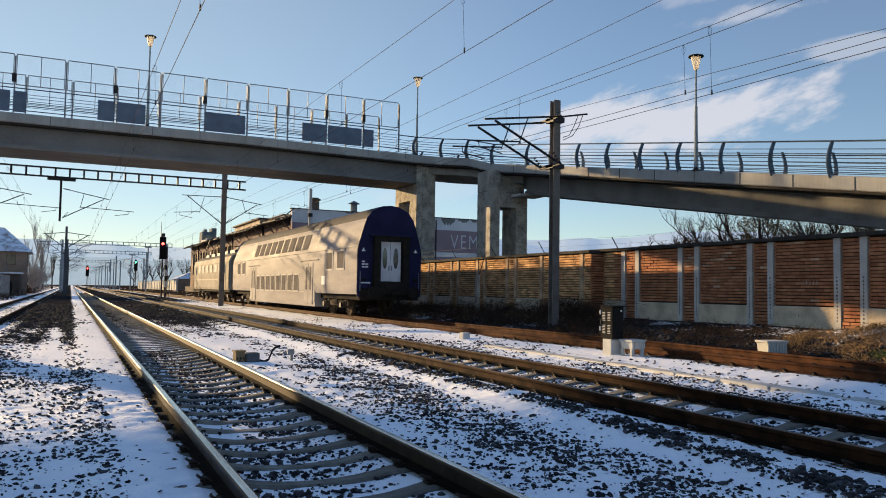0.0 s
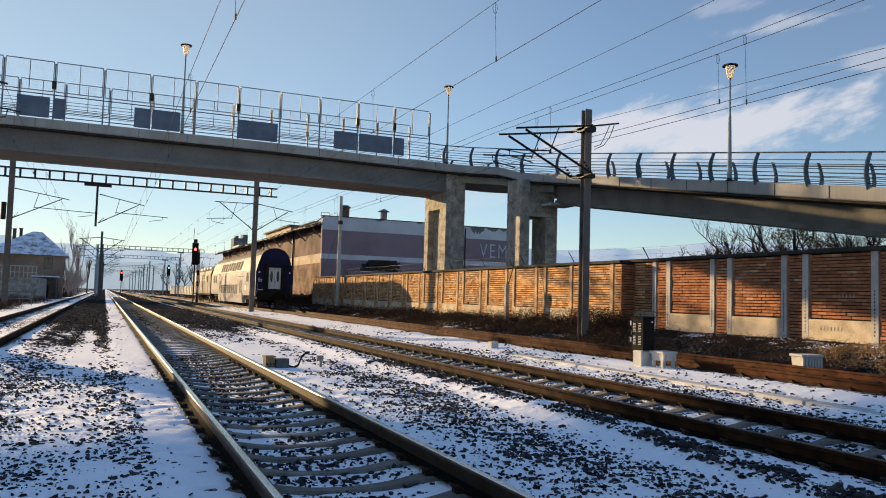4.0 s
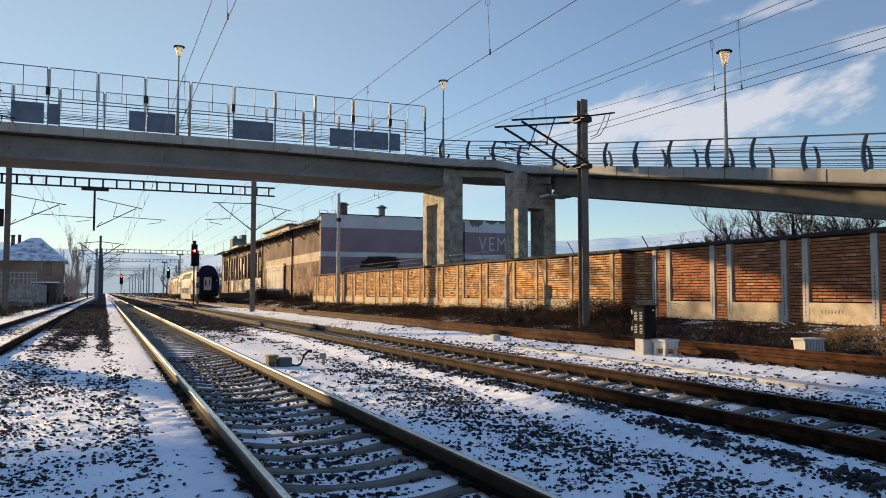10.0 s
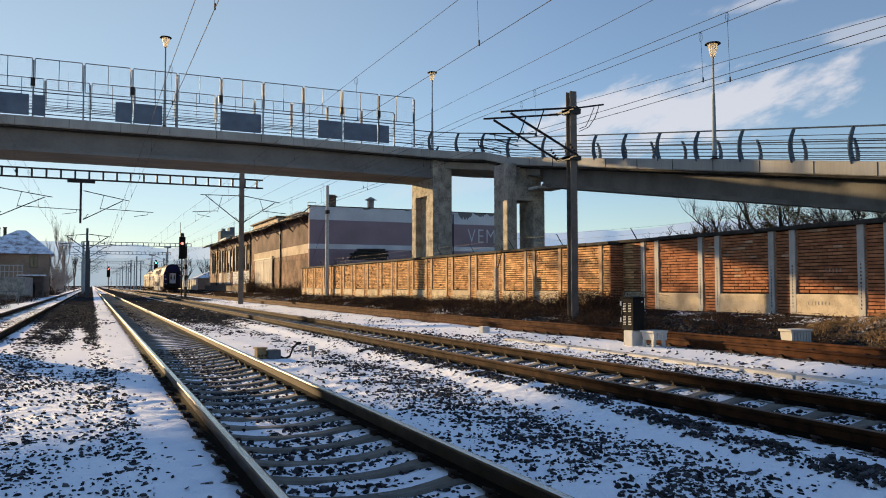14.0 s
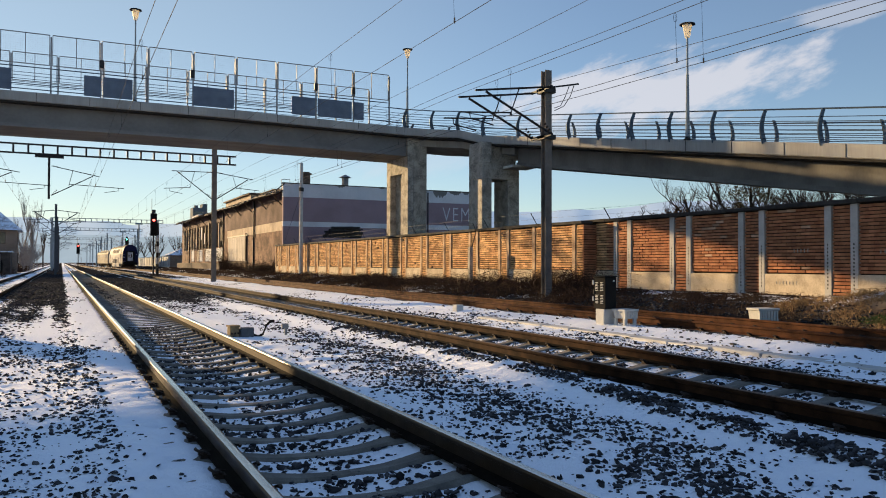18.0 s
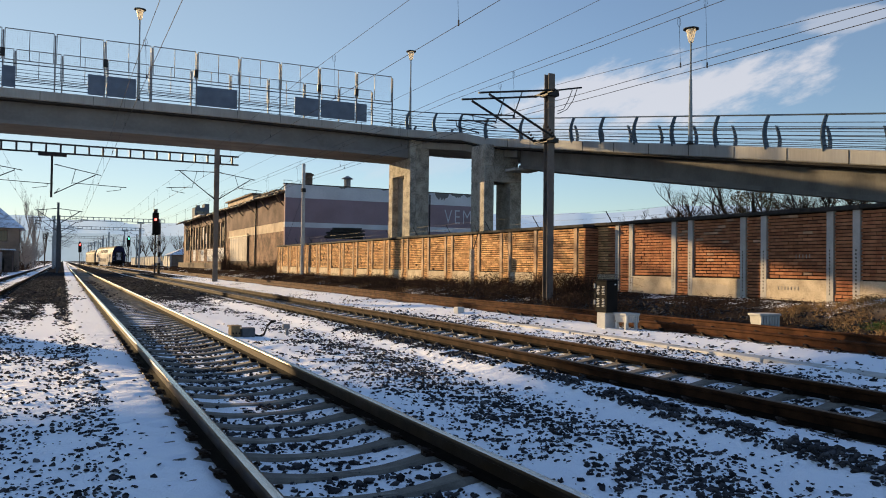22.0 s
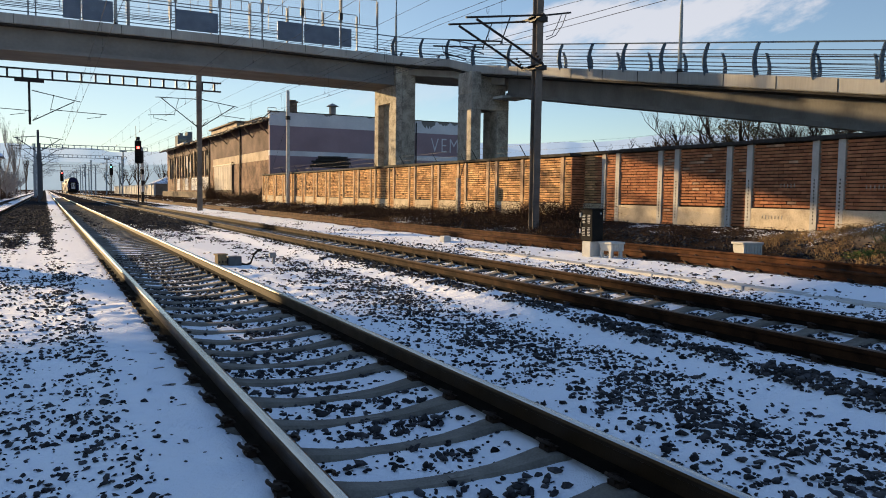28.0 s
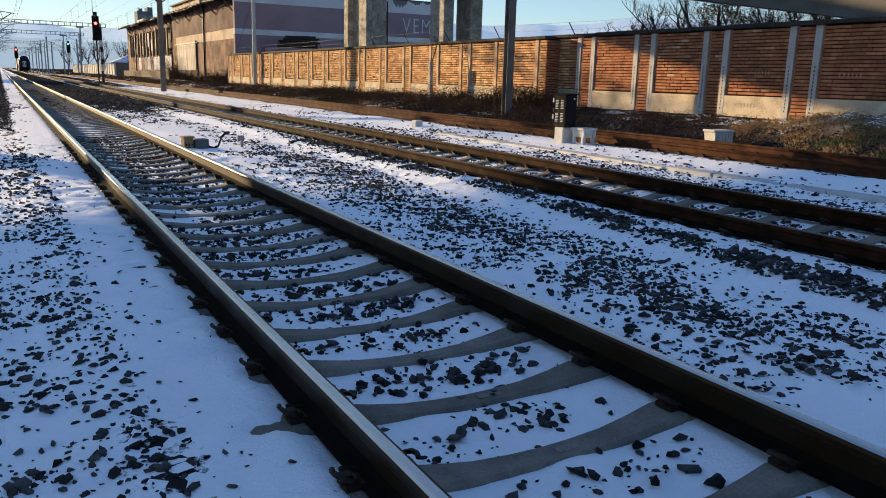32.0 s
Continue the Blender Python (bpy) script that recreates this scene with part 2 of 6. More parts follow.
# Blue-grey, a little lighter than the dark bracket steel.
M_STEEL_F = mat("blue_grey_mast_steel", (0.09, 0.097, 0.104), (0.06, 0.066, 0.072), 0.8, 0, 3, 60, 0.05)
M_STEEL_G = mat("grey_galvanised_steel", (0.22, 0.225, 0.235), (0.15, 0.155, 0.165), 0.6, 0.2, 4, 60, 0.08)
M_RAILING = mat("blue_grey_railing_paint", (0.07, 0.10, 0.135), (0.045, 0.065, 0.09), 0.45, 0.2, 4, 60, 0.06)
M_PANEL = mat("dark_sheet_panel", (0.13, 0.165, 0.225), (0.09, 0.115, 0.16), 0.5, 0.2, 2, 40, 0.06)
M_WIRE = mat("grey_wire", (0.075, 0.077, 0.082), (0.045, 0.046, 0.05), 0.6, 0.2, 3, 20, 0)
M_MAUVE = mat("mauve_plaster", (0.31, 0.225, 0.25), (0.24, 0.175, 0.195), 0.9, 0, 0.5, 12, 0.15)
M_PALE = mat("pale_plaster", (0.66, 0.66, 0.68), (0.50, 0.50, 0.53), 0.9, 0, 0.6, 12, 0.2)
M_FACADE = mat("stained_facade_plaster", (0.25, 0.14, 0.098), (0.07, 0.04, 0.032), 0.9, 0, 0.8, 6, 0.5, 0.38, 0.60, 0.45)
M_CREAM = mat("cream_plaster_band", (0.58, 0.47, 0.36), (0.33, 0.26, 0.20), 0.9, 0, 0.7, 14, 0.2, 0.36, 0.64)
M_ROOF = mat("old_roof_boards", (0.15, 0.11, 0.085), (0.06, 0.045, 0.037), 0.9, 0, 2, 20, 0.3, per_object=0.3)
M_GLASS = mat("dark_window_glass", (0.035, 0.04, 0.045), (0.02, 0.022, 0.026), 0.12, 0, 2, 10, 0, spec=0.7)
M_COACH = mat("coach_grey_paint", (0.31, 0.29, 0.295), (0.21, 0.197, 0.20), 0.66, 0.0, 0.8, 14, 0.08, stretch=(1, 0.4, 2), spec=0.06)
M_COACH_ROOF = mat("coach_roof_paint", (0.085, 0.08, 0.08), (0.05, 0.047, 0.047), 0.75, 0.0, 0.8, 14, 0.06, spec=0.08)
M_COACH_TRIM = mat("coach_pale_trim", (0.42, 0.40, 0.39), (0.32, 0.30, 0.295), 0.6, 0.0, 2, 20, 0.04, spec=0.05)
# Flat grey-brown pane colour stands in for the reflections on the glass.
M_PANE_REFLECT = mat("window_reflection_grey", (0.15, 0.138, 0.135), (0.09, 0.083, 0.081), 0.85, 0, 1.5, 14, 0.02, spec=0.02, rough_var=0.05)
M_BLUE = mat("coach_navy_paint", (0.020, 0.020, 0.062), (0.012, 0.012, 0.036), 0.5, 0, 1.2, 18, 0.05, spec=0.06)
M_DOORW = mat("coach_white_door", (0.62, 0.63, 0.66), (0.5, 0.5, 0.54), 0.4, 0, 2, 20, 0.03)
M_BLACK = mat("running_gear_black", (0.010, 0.010, 0.010), (0.026, 0.022, 0.018), 0.85, 0.0, 6, 40, 0.2, spec=0.03)
M_GEAR = mat("dusty_running_gear", (0.10, 0.075, 0.055), (0.03, 0.024, 0.02), 0.85, 0.0, 5, 40, 0.25, spec=0.03)
M_LOCO = mat("locomotive_beige_paint", (0.27, 0.24, 0.205), (0.18, 0.16, 0.135), 0.7, 0, 0.8, 14, 0.05, spec=0.05)
M_CABINET = mat("relay_cabinet_black", (0.010, 0.010, 0.010), (0.018, 0.017, 0.016), 0.8, 0.0, 4, 40, 0.08, spec=0.05)
M_VOID = mat("dark_opening", (0.018, 0.015, 0.014), (0.008, 0.007, 0.007), 0.95, 0.0, 2, 20, 0.1, spec=0.0)
M_DOORP = mat("pale_door_boards", (0.62, 0.56, 0.49), (0.36, 0.32, 0.28), 0.9, 0, 0.8, 12, 0.2, 0.4, 0.62, stretch=(1, 2, 0.3))
M_BARK = mat("bare_branch_bark", (0.085, 0.062, 0.045), (0.05, 0.036, 0.027), 0.9, 0, 8, 50, 0.2)
# Mauve plaster, darkened for the shade beneath the eave.
M_UPPER = mat("eave_shaded_mauve_facade", (0.17, 0.105, 0.10), (0.055, 0.034, 0.032), 0.9, 0, 0.45, 7, 0.35, 0.35, 0.62, 0.45)
# Distance haze painted in as pale blue; the lamp poles share this grey.
M_STEEL_H = mat("haze_tinted_and_lamp_steel", (0.27, 0.31, 0.33), (0.22, 0.255, 0.275), 0.9, 0, 3, 40, 0)
M_TREE = mat("dark_branch_bark", (0.035, 0.025, 0.018), (0.018, 0.013, 0.01), 0.9, 0, 8, 50, 0.2)
M_DRY = mat("dry_bramble_stems", (0.082, 0.045, 0.027), (0.018, 0.011, 0.008), 0.9, 0, 5, 40, 0.1, per_island=0.5)
M_GRASS = mat("dead_grass", (0.34, 0.22, 0.105), (0.15, 0.09, 0.042), 0.9, 0, 5, 40, 0.05, per_island=0.4)
M_IVY = mat("ivy_leaves", (0.035, 0.04, 0.016), (0.07, 0.05, 0.022), 0.6, 0, 3, 30, 0.05, per_island=0.5)
M_WITHER = mat("withered_leaves", (0.11, 0.06, 0.03), (0.05, 0.028, 0.016), 0.9, 0, 3, 30, 0.05, per_island=0.5)
M_SNOWROOF = mat("snowy_roof", (0.78, 0.82, 0.88), (0.16, 0.115, 0.10), 0.8, 0, 1.3, 9, 0.3, 0.46, 0.66)
# Frosted twigs, with distance haze mixed into their pale colour.
M_BUSH = mat("frosted_haze_pale_twigs", (0.34, 0.31, 0.29), (0.22, 0.20, 0.185), 0.9, 0, 3, 30, 0)
M_HOUSE = mat("house_render", (0.36, 0.26, 0.19), (0.19, 0.135, 0.10), 0.9, 0, 0.6, 8, 0.25)
M_HILL = haze("hazy_wooded_hill", (0.36, 0.425, 0.44), (0.42, 0.48, 0.49), 0.47)
M_HILL_B = haze("blue_wooded_hill", (0.30, 0.375, 0.44), (0.36, 0.43, 0.49), 0.43)
M_FAR = mat("far_hazy_stuff", (0.17, 0.19, 0.21), (0.11, 0.125, 0.14), 1.0, 0, 0.05, 0.6, 0)
M_LAMPGLASS = mat("milky_lamp_glass", (0.86, 0.82, 0.74), (0.78, 0.74, 0.66), 0.35, 0, 3, 20, 0)
_lt = M_LAMPGLASS.node_tree
_thru = _lt.nodes.new("ShaderNodeBsdfTranslucent")
_thru.inputs["Color"].default_value = (0.95, 0.9, 0.8, 1)
_both = _lt.nodes.new("ShaderNodeMixShader")
_both.inputs["Fac"].default_value = 0.7
_lt.links.new(_lt.nodes["Principled BSDF"].outputs[0], _both.inputs[1])
_lt.links.new(_thru.outputs[0], _both.inputs[2])
_lt.links.new(_both.outputs[0], _lt.nodes["Material Output"].inputs["Surface"])
M_RED = glow("red_signal_light", (1.0, 0.04, 0.03), 9.0)
M_GREEN = glow("green_signal_light", (0.05, 1.0, 0.55), 5.0)
M_GREEN_LEAF = mat("low_green_weeds", (0.07, 0.12, 0.03), (0.045, 0.075, 0.02), 0.8, 0, 6, 40, 0.05, per_island=0.4)
M_WHITE = mat("white_paint", (0.75, 0.74, 0.72), (0.62, 0.61, 0.59), 0.6, 0, 6, 40, 0.05)
M_RUSTBOX = mat("ochre_box_paint", (0.30, 0.20, 0.10), (0.17, 0.11, 0.06), 0.7, 0, 8, 60, 0.1)
M_GREYBOX = mat("grey_box_paint", (0.11, 0.115, 0.12), (0.08, 0.08, 0.085), 0.6, 0.1, 8, 60, 0.1)


# ---------------------------------------------------------------- mesh tools
class MB:
    """Collects vertices and faces for one mesh; faces may carry a material slot."""

    def __init__(self):
        self.v, self.f, self.s = [], [], []

    def add(self, verts, faces, slot=0):
        k = len(self.v)
        self.v.extend(tuple(p) for p in verts)
        self.f.extend(tuple(i + k for i in q) for q in faces)
        self.s.extend([slot] * len(faces))
        return self

    def box(self, x0, x1, y0, y1, z0, z1, slot=0, m=None):
        p = [(x, y, z) for z in (z0, z1) for y in (y0, y1) for x in (x0, x1)]
        if m is not None:
            p = [tuple(m @ Vector(q)) for q in p]
        return self.add(p, [(0, 2, 3, 1), (4, 5, 7, 6), (0, 1, 5, 4), (2, 6, 7, 3), (0, 4, 6, 2), (1, 3, 7, 5)], slot)

    def bar(self, a, b, w, h=None, slot=0):
        """A square bar between two points."""
        a, b = Vector(a), Vector(b)
        d = (b - a).normalized()
        up = Vector((0, 0, 1)) if abs(d.z) < 0.95 else Vector((0, 1, 0))
        s = d.cross(up).normalized() * (w / 2)
        u = s.cross(d).normalized() * ((h or w) / 2)
        p = [c + i * s + j * u for c in (a, b) for i, j in ((-1, -1), (1, -1), (1, 1), (-1, 1))]
        return self.add(p, [(0, 3, 2, 1), (4, 5, 6, 7), (0, 1, 5, 4), (1, 2, 6, 5), (2, 3, 7, 6), (3, 0, 4, 7)], slot)

    def tube(self, pts, r, n=6, r1=None, slot=0):
        """A round tube along points, tapering from r to r1."""
        pts = [Vector(p) for p in pts]
        r1 = r if r1 is None else r1
        rings, last = [], len(pts) - 1
        side = None
        for i, p in enumerate(pts):
            d = (pts[min(i + 1, last)] - pts[max(i - 1, 0)]).normalized()
            if side is None:
                ref = Vector((0, 0, 1)) if abs(d.z) < 0.9 else Vector((1, 0, 0))
                side = d.cross(ref).normalized()
            else:
                side = (side - d * side.dot(d)).normalized()
            u = d.cross(side)
            rr = r + (r1 - r) * i / max(last, 1)
            rings += [p + (side * math.cos(a) + u * math.sin(a)) * rr for a in (2 * math.pi * k / n for k in range(n))]
        fs = [(i * n + k, i * n + (k + 1) % n, (i + 1) * n + (k + 1) % n, (i + 1) * n + k) for i in range(last) for k in range(n)]
        fs += [tuple(range(n - 1, -1, -1)), tuple(last * n + k for k in range(n))]
        return self.add(rings, fs, slot)

    def lathe(self, prof, n=12, at=(0, 0, 0), slot=0):
        """A turned body about z: profile of (radius, z)."""
        vs = [(at[0] + r * math.cos(2 * math.pi * k / n), at[1] + r * math.sin(2 * math.pi * k / n), at[2] + z) for r, z in prof for k in range(n)]
        q = len(prof)
        fs = [(i * n + k, i * n + (k + 1) % n, (i + 1) * n + (k + 1) % n, (i + 1) * n + k) for i in range(q - 1) for k in range(n)]
        fs += [tuple(range(n - 1, -1, -1)), tuple((q - 1) * n + k for k in range(n))]
        return self.add(vs, fs, slot)

    def loft(self, sections, closed=True, caps=True, slot=0):
        """Skin over equal-length rings of points."""
        n = len(sections[0])
        vs = [p for s in sections for p in s]
        e = n if closed else n - 1
        fs = [(i * n + k, i * n + (k + 1) % n, (i + 1) * n + (k + 1) % n, (i + 1) * n + k) for i in range(len(sections) - 1) for k in range(e)]
        if caps and closed:
            fs += [tuple(range(n - 1, -1, -1)), tuple((len(sections) - 1) * n + k for k in range(n))]
        return self.add(vs, fs, slot)

    def mesh(self, name, mats, bevel=0.0, smooth=False):
        me = bpy.data.meshes.new(name)
        me.from_pydata(self.v, [], self.f)
        for m in mats if isinstance(mats, (list, tuple)) else [mats]:
            me.materials.append(m)
        if any(self.s):
            me.polygons.foreach_set("material_index", self.s)
        bm = bmesh.new()
        bm.from_mesh(me)
        bmesh.ops.recalc_face_normals(bm, faces=bm.faces)
        if bevel:
            es = [e for e in bm.edges if len(e.link_faces) == 2 and e.calc_face_angle(0) > 0.6]
            bmesh.ops.bevel(bm, geom=es, offset=bevel, segments=1, affect="EDGES", clamp_overlap=True)
        bm.to_mesh(me)
        bm.free()
        if smooth:
            me.polygons.foreach_set("use_smooth", [True] * len(me.polygons))
            me.set_sharp_from_angle(angle=radians(38))
        me.update()
        return me


def part(name, mb, mats, parent=None, label="", bevel=0.0, smooth=False, at=None):
    ob = new(name, mb.mesh(name, mats, bevel, smooth))
    ob.parent = parent
    if at is not None:
        ob.matrix_basis = at
    if label:
        ob["label"] = label
    return ob


def share(name, me, parent, at):
    ob = new(name, me)
    ob.parent = parent
    ob.matrix_basis = at
    return ob


def thing(name, label, category, at=None, group="", kind=""):
    ob = new(name)
    ob.empty_display_size = 0.3
    if at is not None:
        ob.matrix_basis = at
    return tagged(ob, label, category, group, kind)


# ---------------------------------------------------------------- plan
RAIL_TOP = 0.19
GAUGE = 1.507
X0, X1, X2, X3 = -2.95, 1.81, 6.80, 11.95          # track centre lines
WALL_X, WALL_Z0, WALL_Z1 = 18.3, 0.55, 3.07
STEP_X = 17.7                                      # face of the wall's farther stretch


def smooth01(s):
    s = min(1.0, max(0.0, s))
    return s * s * (3 - 2 * s)


def siding_x(y):
    """Centre line of the siding: it swings out near by, and crosses over to the next track far ahead."""
    return X3 + 0.4 * (1 - smooth01((y - 12) / 16)) + (6.4 - X3) * smooth01((y - 165) / 88)


def siding_lift(y):
    """The siding lies a little higher than the main lines until it joins them."""
    return 0.08 * (1 - smooth01((y - 165) / 88))


def value_noise(x, y, scale, seed):
    """Smooth lattice noise in 0..1 on arrays."""
    g = np.random.RandomState(seed).rand(257, 257)
    u, v = np.asarray(x) / scale + 1000, np.asarray(y) / scale + 1000
    i, j = np.floor(u).astype(int), np.floor(v).astype(int)
    a, b = u - i, v - j
    a, b = a * a * (3 - 2 * a), b * b * (3 - 2 * b)
    i, j = i % 256, j % 256
    return (g[i, j] * (1 - a) + g[i + 1, j] * a) * (1 - b) + (g[i, j + 1] * (1 - a) + g[i + 1, j + 1] * a) * b


def bump01(x, c, w):
    return np.exp(-((x - c) / w) ** 2)


def step01(x, a, b):
    s = np.clip((x - a) / (b - a), 0, 1)
    return s * s * (3 - 2 * s)


def ground_height(x, y):
    x, y = np.asarray(x, float), np.asarray(y, float)
    h = -0.015 + 0 * x
    h = h + 0.08 * step01(x, 8.6, 10.6) * (1 - step01(y, 165, 253))
    for c in (X0, X1, X2, X3 + 0.4 * (1 - step01(y, 12, 28))):
        d = np.abs(x - c)
        h = h + 0.040 * (step01(d, 0.80, 0.95) - step01(d, 1.45, 1.9)) - 0.049 * (1 - step01(d, 0.25, 0.78))
    h = h + 0.035 * (1 - step01(np.abs(x - X0), 0.5, 0.68))
    h = h + 0.045 * bump01(x, 4.85 + 0.08 * np.clip(y, 0, 8), 0.3) + 0.03 * bump01(x, 3.7, 0.4) + 0.05 * bump01(x, 8.4, 0.35)
    h = h + (WALL_Z0 - 0.05) * step01(x, 14.2, 17.7) + 0.12 * bump01(x, 15.6, 0.8) * value_noise(x, y, 1.7, 5)
    h = h + step01(x, 15.4, 17.5) * (1 - step01(y, 11.0, 14.0)) * (0.16 + 0.22 * value_noise(x, y, 0.6, 8))
    h = h + 0.05 * (value_noise(x, y, 1.1, 1) - 0.5) * step01(np.abs(x - X1), 0.8, 1.6) * step01(np.abs(x - X2), 0.8, 1.6)
    h = h + 0.013 * (value_noise(x, y * 1.6, 0.26, 2) - 0.5)
    for c, y_first, gap in ((X1, 0.488, 0.593), (X2, 0.20, 0.6)):    # sleeper ends show through the snow as low waves
        d = np.abs(x - c)
        h = h + 0.010 * np.cos(2 * np.pi * (y - y_first) / gap) * (step01(d, 0.9, 1.0) - step01(d, 1.3, 1.5)) * (1 - step01(y, 12, 16))
        k = np.round((y - y_first) / gap)          # and a bare patch of concrete here and there
        side = np.where(x > c, 1.0, -1.0)
        r = np.abs(np.sin(k * 12.9898 + side * 4.1 + c)) * 0.9
        h = h - 0.045 * (r > 0.45) * bump01(d, 0.98 + 0.06 * r, 0.055) * bump01(y - y_first - gap * k, 0.03 * (r - 0.5), 0.055) * (1 - step01(y, 16, 20))
    near = 1 - step01(y, 14, 22)
    h = h + near * (0.026 * (value_noise(x * 0.8, y * 1.9, 0.17, 6) - 0.5) + 0.015 * (value_noise(x, y * 1.3, 0.09, 7) - 0.5)) * (1 - 0.45 * (1 - step01(np.abs(x - X1), 0.6, 0.9))) * (1 - 0.6 * step01(x, 10, 12))
    far = step01(np.abs(x - 5), 40, 300)
    return h + far * 0.8


def snow_cover(x, y):
    """How much of the ground is snow: 1 all white, 0 bare stones."""
    x, y = np.asarray(x, float), np.asarray(y, float)
    s = 0.86 + 0 * x
    far = step01(y, 23, 40)
    s = s - 0.38 * bump01(x, -1.1, 0.5) - 0.40 * bump01(x, 0.47 - 0.02 * np.clip(y, 0, 30), 0.2)
    near_bare = step01(y, 15, 27)
    s = s - 0.75 * far * (step01(x, -2.4, -1.9) - step01(x, 0.0, 0.35))
    for c in (-1.75, -0.95, -0.25):
        s = s - 0.45 * near_bare * (1 - far) * bump01(x, c + 0.012 * y, 0.2)
    s = s - (0.10 + 0.36 * far) * bump01(x, X1 + 0.05, 0.30) + 0.12 * bump01(x, X1 - 1.05, 0.3)
    s = s - 0.42 * bump01(x, 4.85 + 0.08 * np.clip(y, 0, 8), 0.17) - 0.07 * bump01(x, 3.7, 0.9) - 0.33 * bump01(x, 3.35 + 0.14 * np.clip(y, 0, 8), 0.36)
    s = s - 0.80 * far * (step01(x, 2.7, 3.0) - step01(x, 5.3, 5.7))
    s = s - (0.40 + 0.15 * far) * bump01(x, X2, 0.5) - 0.38 * bump01(x, 8.3, 0.35)
    s = s - 0.6 * step01(y, 60, 90) * (step01(x, 7.4, 7.8) - step01(x, 10.2, 10.6)) - 0.16 * (step01(x, 8.6, 9.0) - step01(x, 10.4, 10.8))
    s = s - 0.62 * (step01(x, 11.0, 11.4) - step01(x, 12.5, 12.9)) - 0.2 * step01(x, 12.6, 12.9) - 0.5 * step01(x, 13.1, 14.0)
    s = s - 0.22 * bump01(x, X0, 0.5)
    s = s - 0.45 * step01(x, -4.7, -6.0) - 0.2 * step01(x, -6, -9)
    s = s + 0.46 * (value_noise(x, y * 0.6, 1.7, 11) - 0.5) + 0.42 * (value_noise(x, y, 0.45, 12) - 0.5)
    return np.clip(s, 0, 1)


def ground_material():
    m = bpy.data.materials.new("snow_and_ballast")
    m.use_nodes = True
    nt = m.node_tree
    n, l = nt.nodes, nt.links.new
    bs = n["Principled BSDF"]
    co = n.new("ShaderNodeTexCoord")
    at = n.new("ShaderNodeAttribute")
    at.attribute_name = "snow"
    earth = n.new("ShaderNodeAttribute")
    earth.attribute_name = "earth"
    vor = n.new("ShaderNodeTexVoronoi")
    vor.inputs["Scale"].default_value = 17
    vor.inputs["Randomness"].default_value = 1.0
    l(co.outputs["Object"], vor.inputs["Vector"])
    sep = n.new("ShaderNodeSeparateColor")
    l(vor.outputs["Color"], sep.inputs["Color"])
    stone = n.new("ShaderNodeValToRGB")
    stone.color_ramp.elements[0].color = (0.010, 0.010, 0.011, 1)
    stone.color_ramp.elements[1].color = (0.055, 0.053, 0.052, 1)
    l(sep.outputs[0], stone.inputs["Fac"])
    soil = n.new("ShaderNodeMixRGB")
    soil.inputs["Color2"].default_value = (0.036, 0.023, 0.015, 1)
    l(earth.outputs["Fac"], soil.inputs["Fac"])
    l(stone.outputs["Color"], soil.inputs["Color1"])
    dry = n.new("ShaderNodeAttribute")
    dry.attribute_name = "sand"
    sand = n.new("ShaderNodeMixRGB")
    sand.inputs["Color2"].default_value = (0.36, 0.25, 0.15, 1)
    l(dry.outputs["Fac"], sand.inputs["Fac"])
    l(soil.outputs["Color"], sand.inputs["Color1"])
    nf = n.new("ShaderNodeTexNoise")
    nf.inputs["Scale"].default_value, nf.inputs["Detail"].default_value = 20, 8
    nf.inputs["Roughness"].default_value = 0.7
    l(co.outputs["Object"], nf.inputs["Vector"])
    # snow lies where cover + cell noise passes a limit
    a1 = n.new("ShaderNodeMath")
    a1.operation = "MULTIPLY_ADD"
    a1.inputs[1].default_value, a1.inputs[2].default_value = 0.55, 0.0
    l(sep.outputs[1], a1.inputs[0])
    a2 = n.new("ShaderNodeMath")
    a2.operation = "MULTIPLY_ADD"
    a2.inputs[1].default_value = 0.9
    l(nf.outputs["Fac"], a2.inputs[0])
    l(a1.outputs[0], a2.inputs[2])
    a3 = n.new("ShaderNodeMath")
    a3.operation = "MULTIPLY_ADD"
    a3.inputs[1].default_value = 1.25
    l(at.outputs["Fac"], a3.inputs[0])
    l(a2.outputs[0], a3.inputs[2])
    mr = n.new("ShaderNodeMapRange")
    mr.inputs["From Min"].default_value, mr.inputs["From Max"].default_value = 1.26, 1.36
    l(a3.outputs[0], mr.inputs["Value"])
    snow = n.new("ShaderNodeMixRGB")
    snow.inputs["Color1"].default_value, snow.inputs["Color2"].default_value = (0.93, 0.95, 0.985, 1), (0.89, 0.915, 0.96, 1)
    l(nf.outputs["Fac"], snow.inputs["Fac"])
    mx = n.new("ShaderNodeMixRGB")
    l(mr.outputs["Result"], mx.inputs["Fac"])
    l(sand.outputs["Color"], mx.inputs["Color1"])
    l(snow.outputs["Color"], mx.inputs["Color2"])
    l(mx.outputs["Color"], bs.inputs["Base Color"])
    bs.inputs["Roughness"].default_value = 0.62
    glint = n.new("ShaderNodeMath")                # ice crystals throw low light forward
    glint.operation = "MULTIPLY"
    glint.inputs[1].default_value = 0.42
    l(mr.outputs["Result"], glint.inputs[0])
    l(glint.outputs[0], bs.inputs["Specular IOR Level"])
    # relief: stones are rough cells, snow is soft
    dd = n.new("ShaderNodeMath")
    dd.operation = "MULTIPLY"
    l(vor.outputs["Distance"], dd.inputs[0])
    inv = n.new("ShaderNodeMath")
    inv.operation = "MULTIPLY_ADD"
    inv.inputs[1].default_value, inv.inputs[2].default_value = -0.3, 0.3
    l(mr.outputs["Result"], inv.inputs[0])
    l(inv.outputs[0], dd.inputs[1])
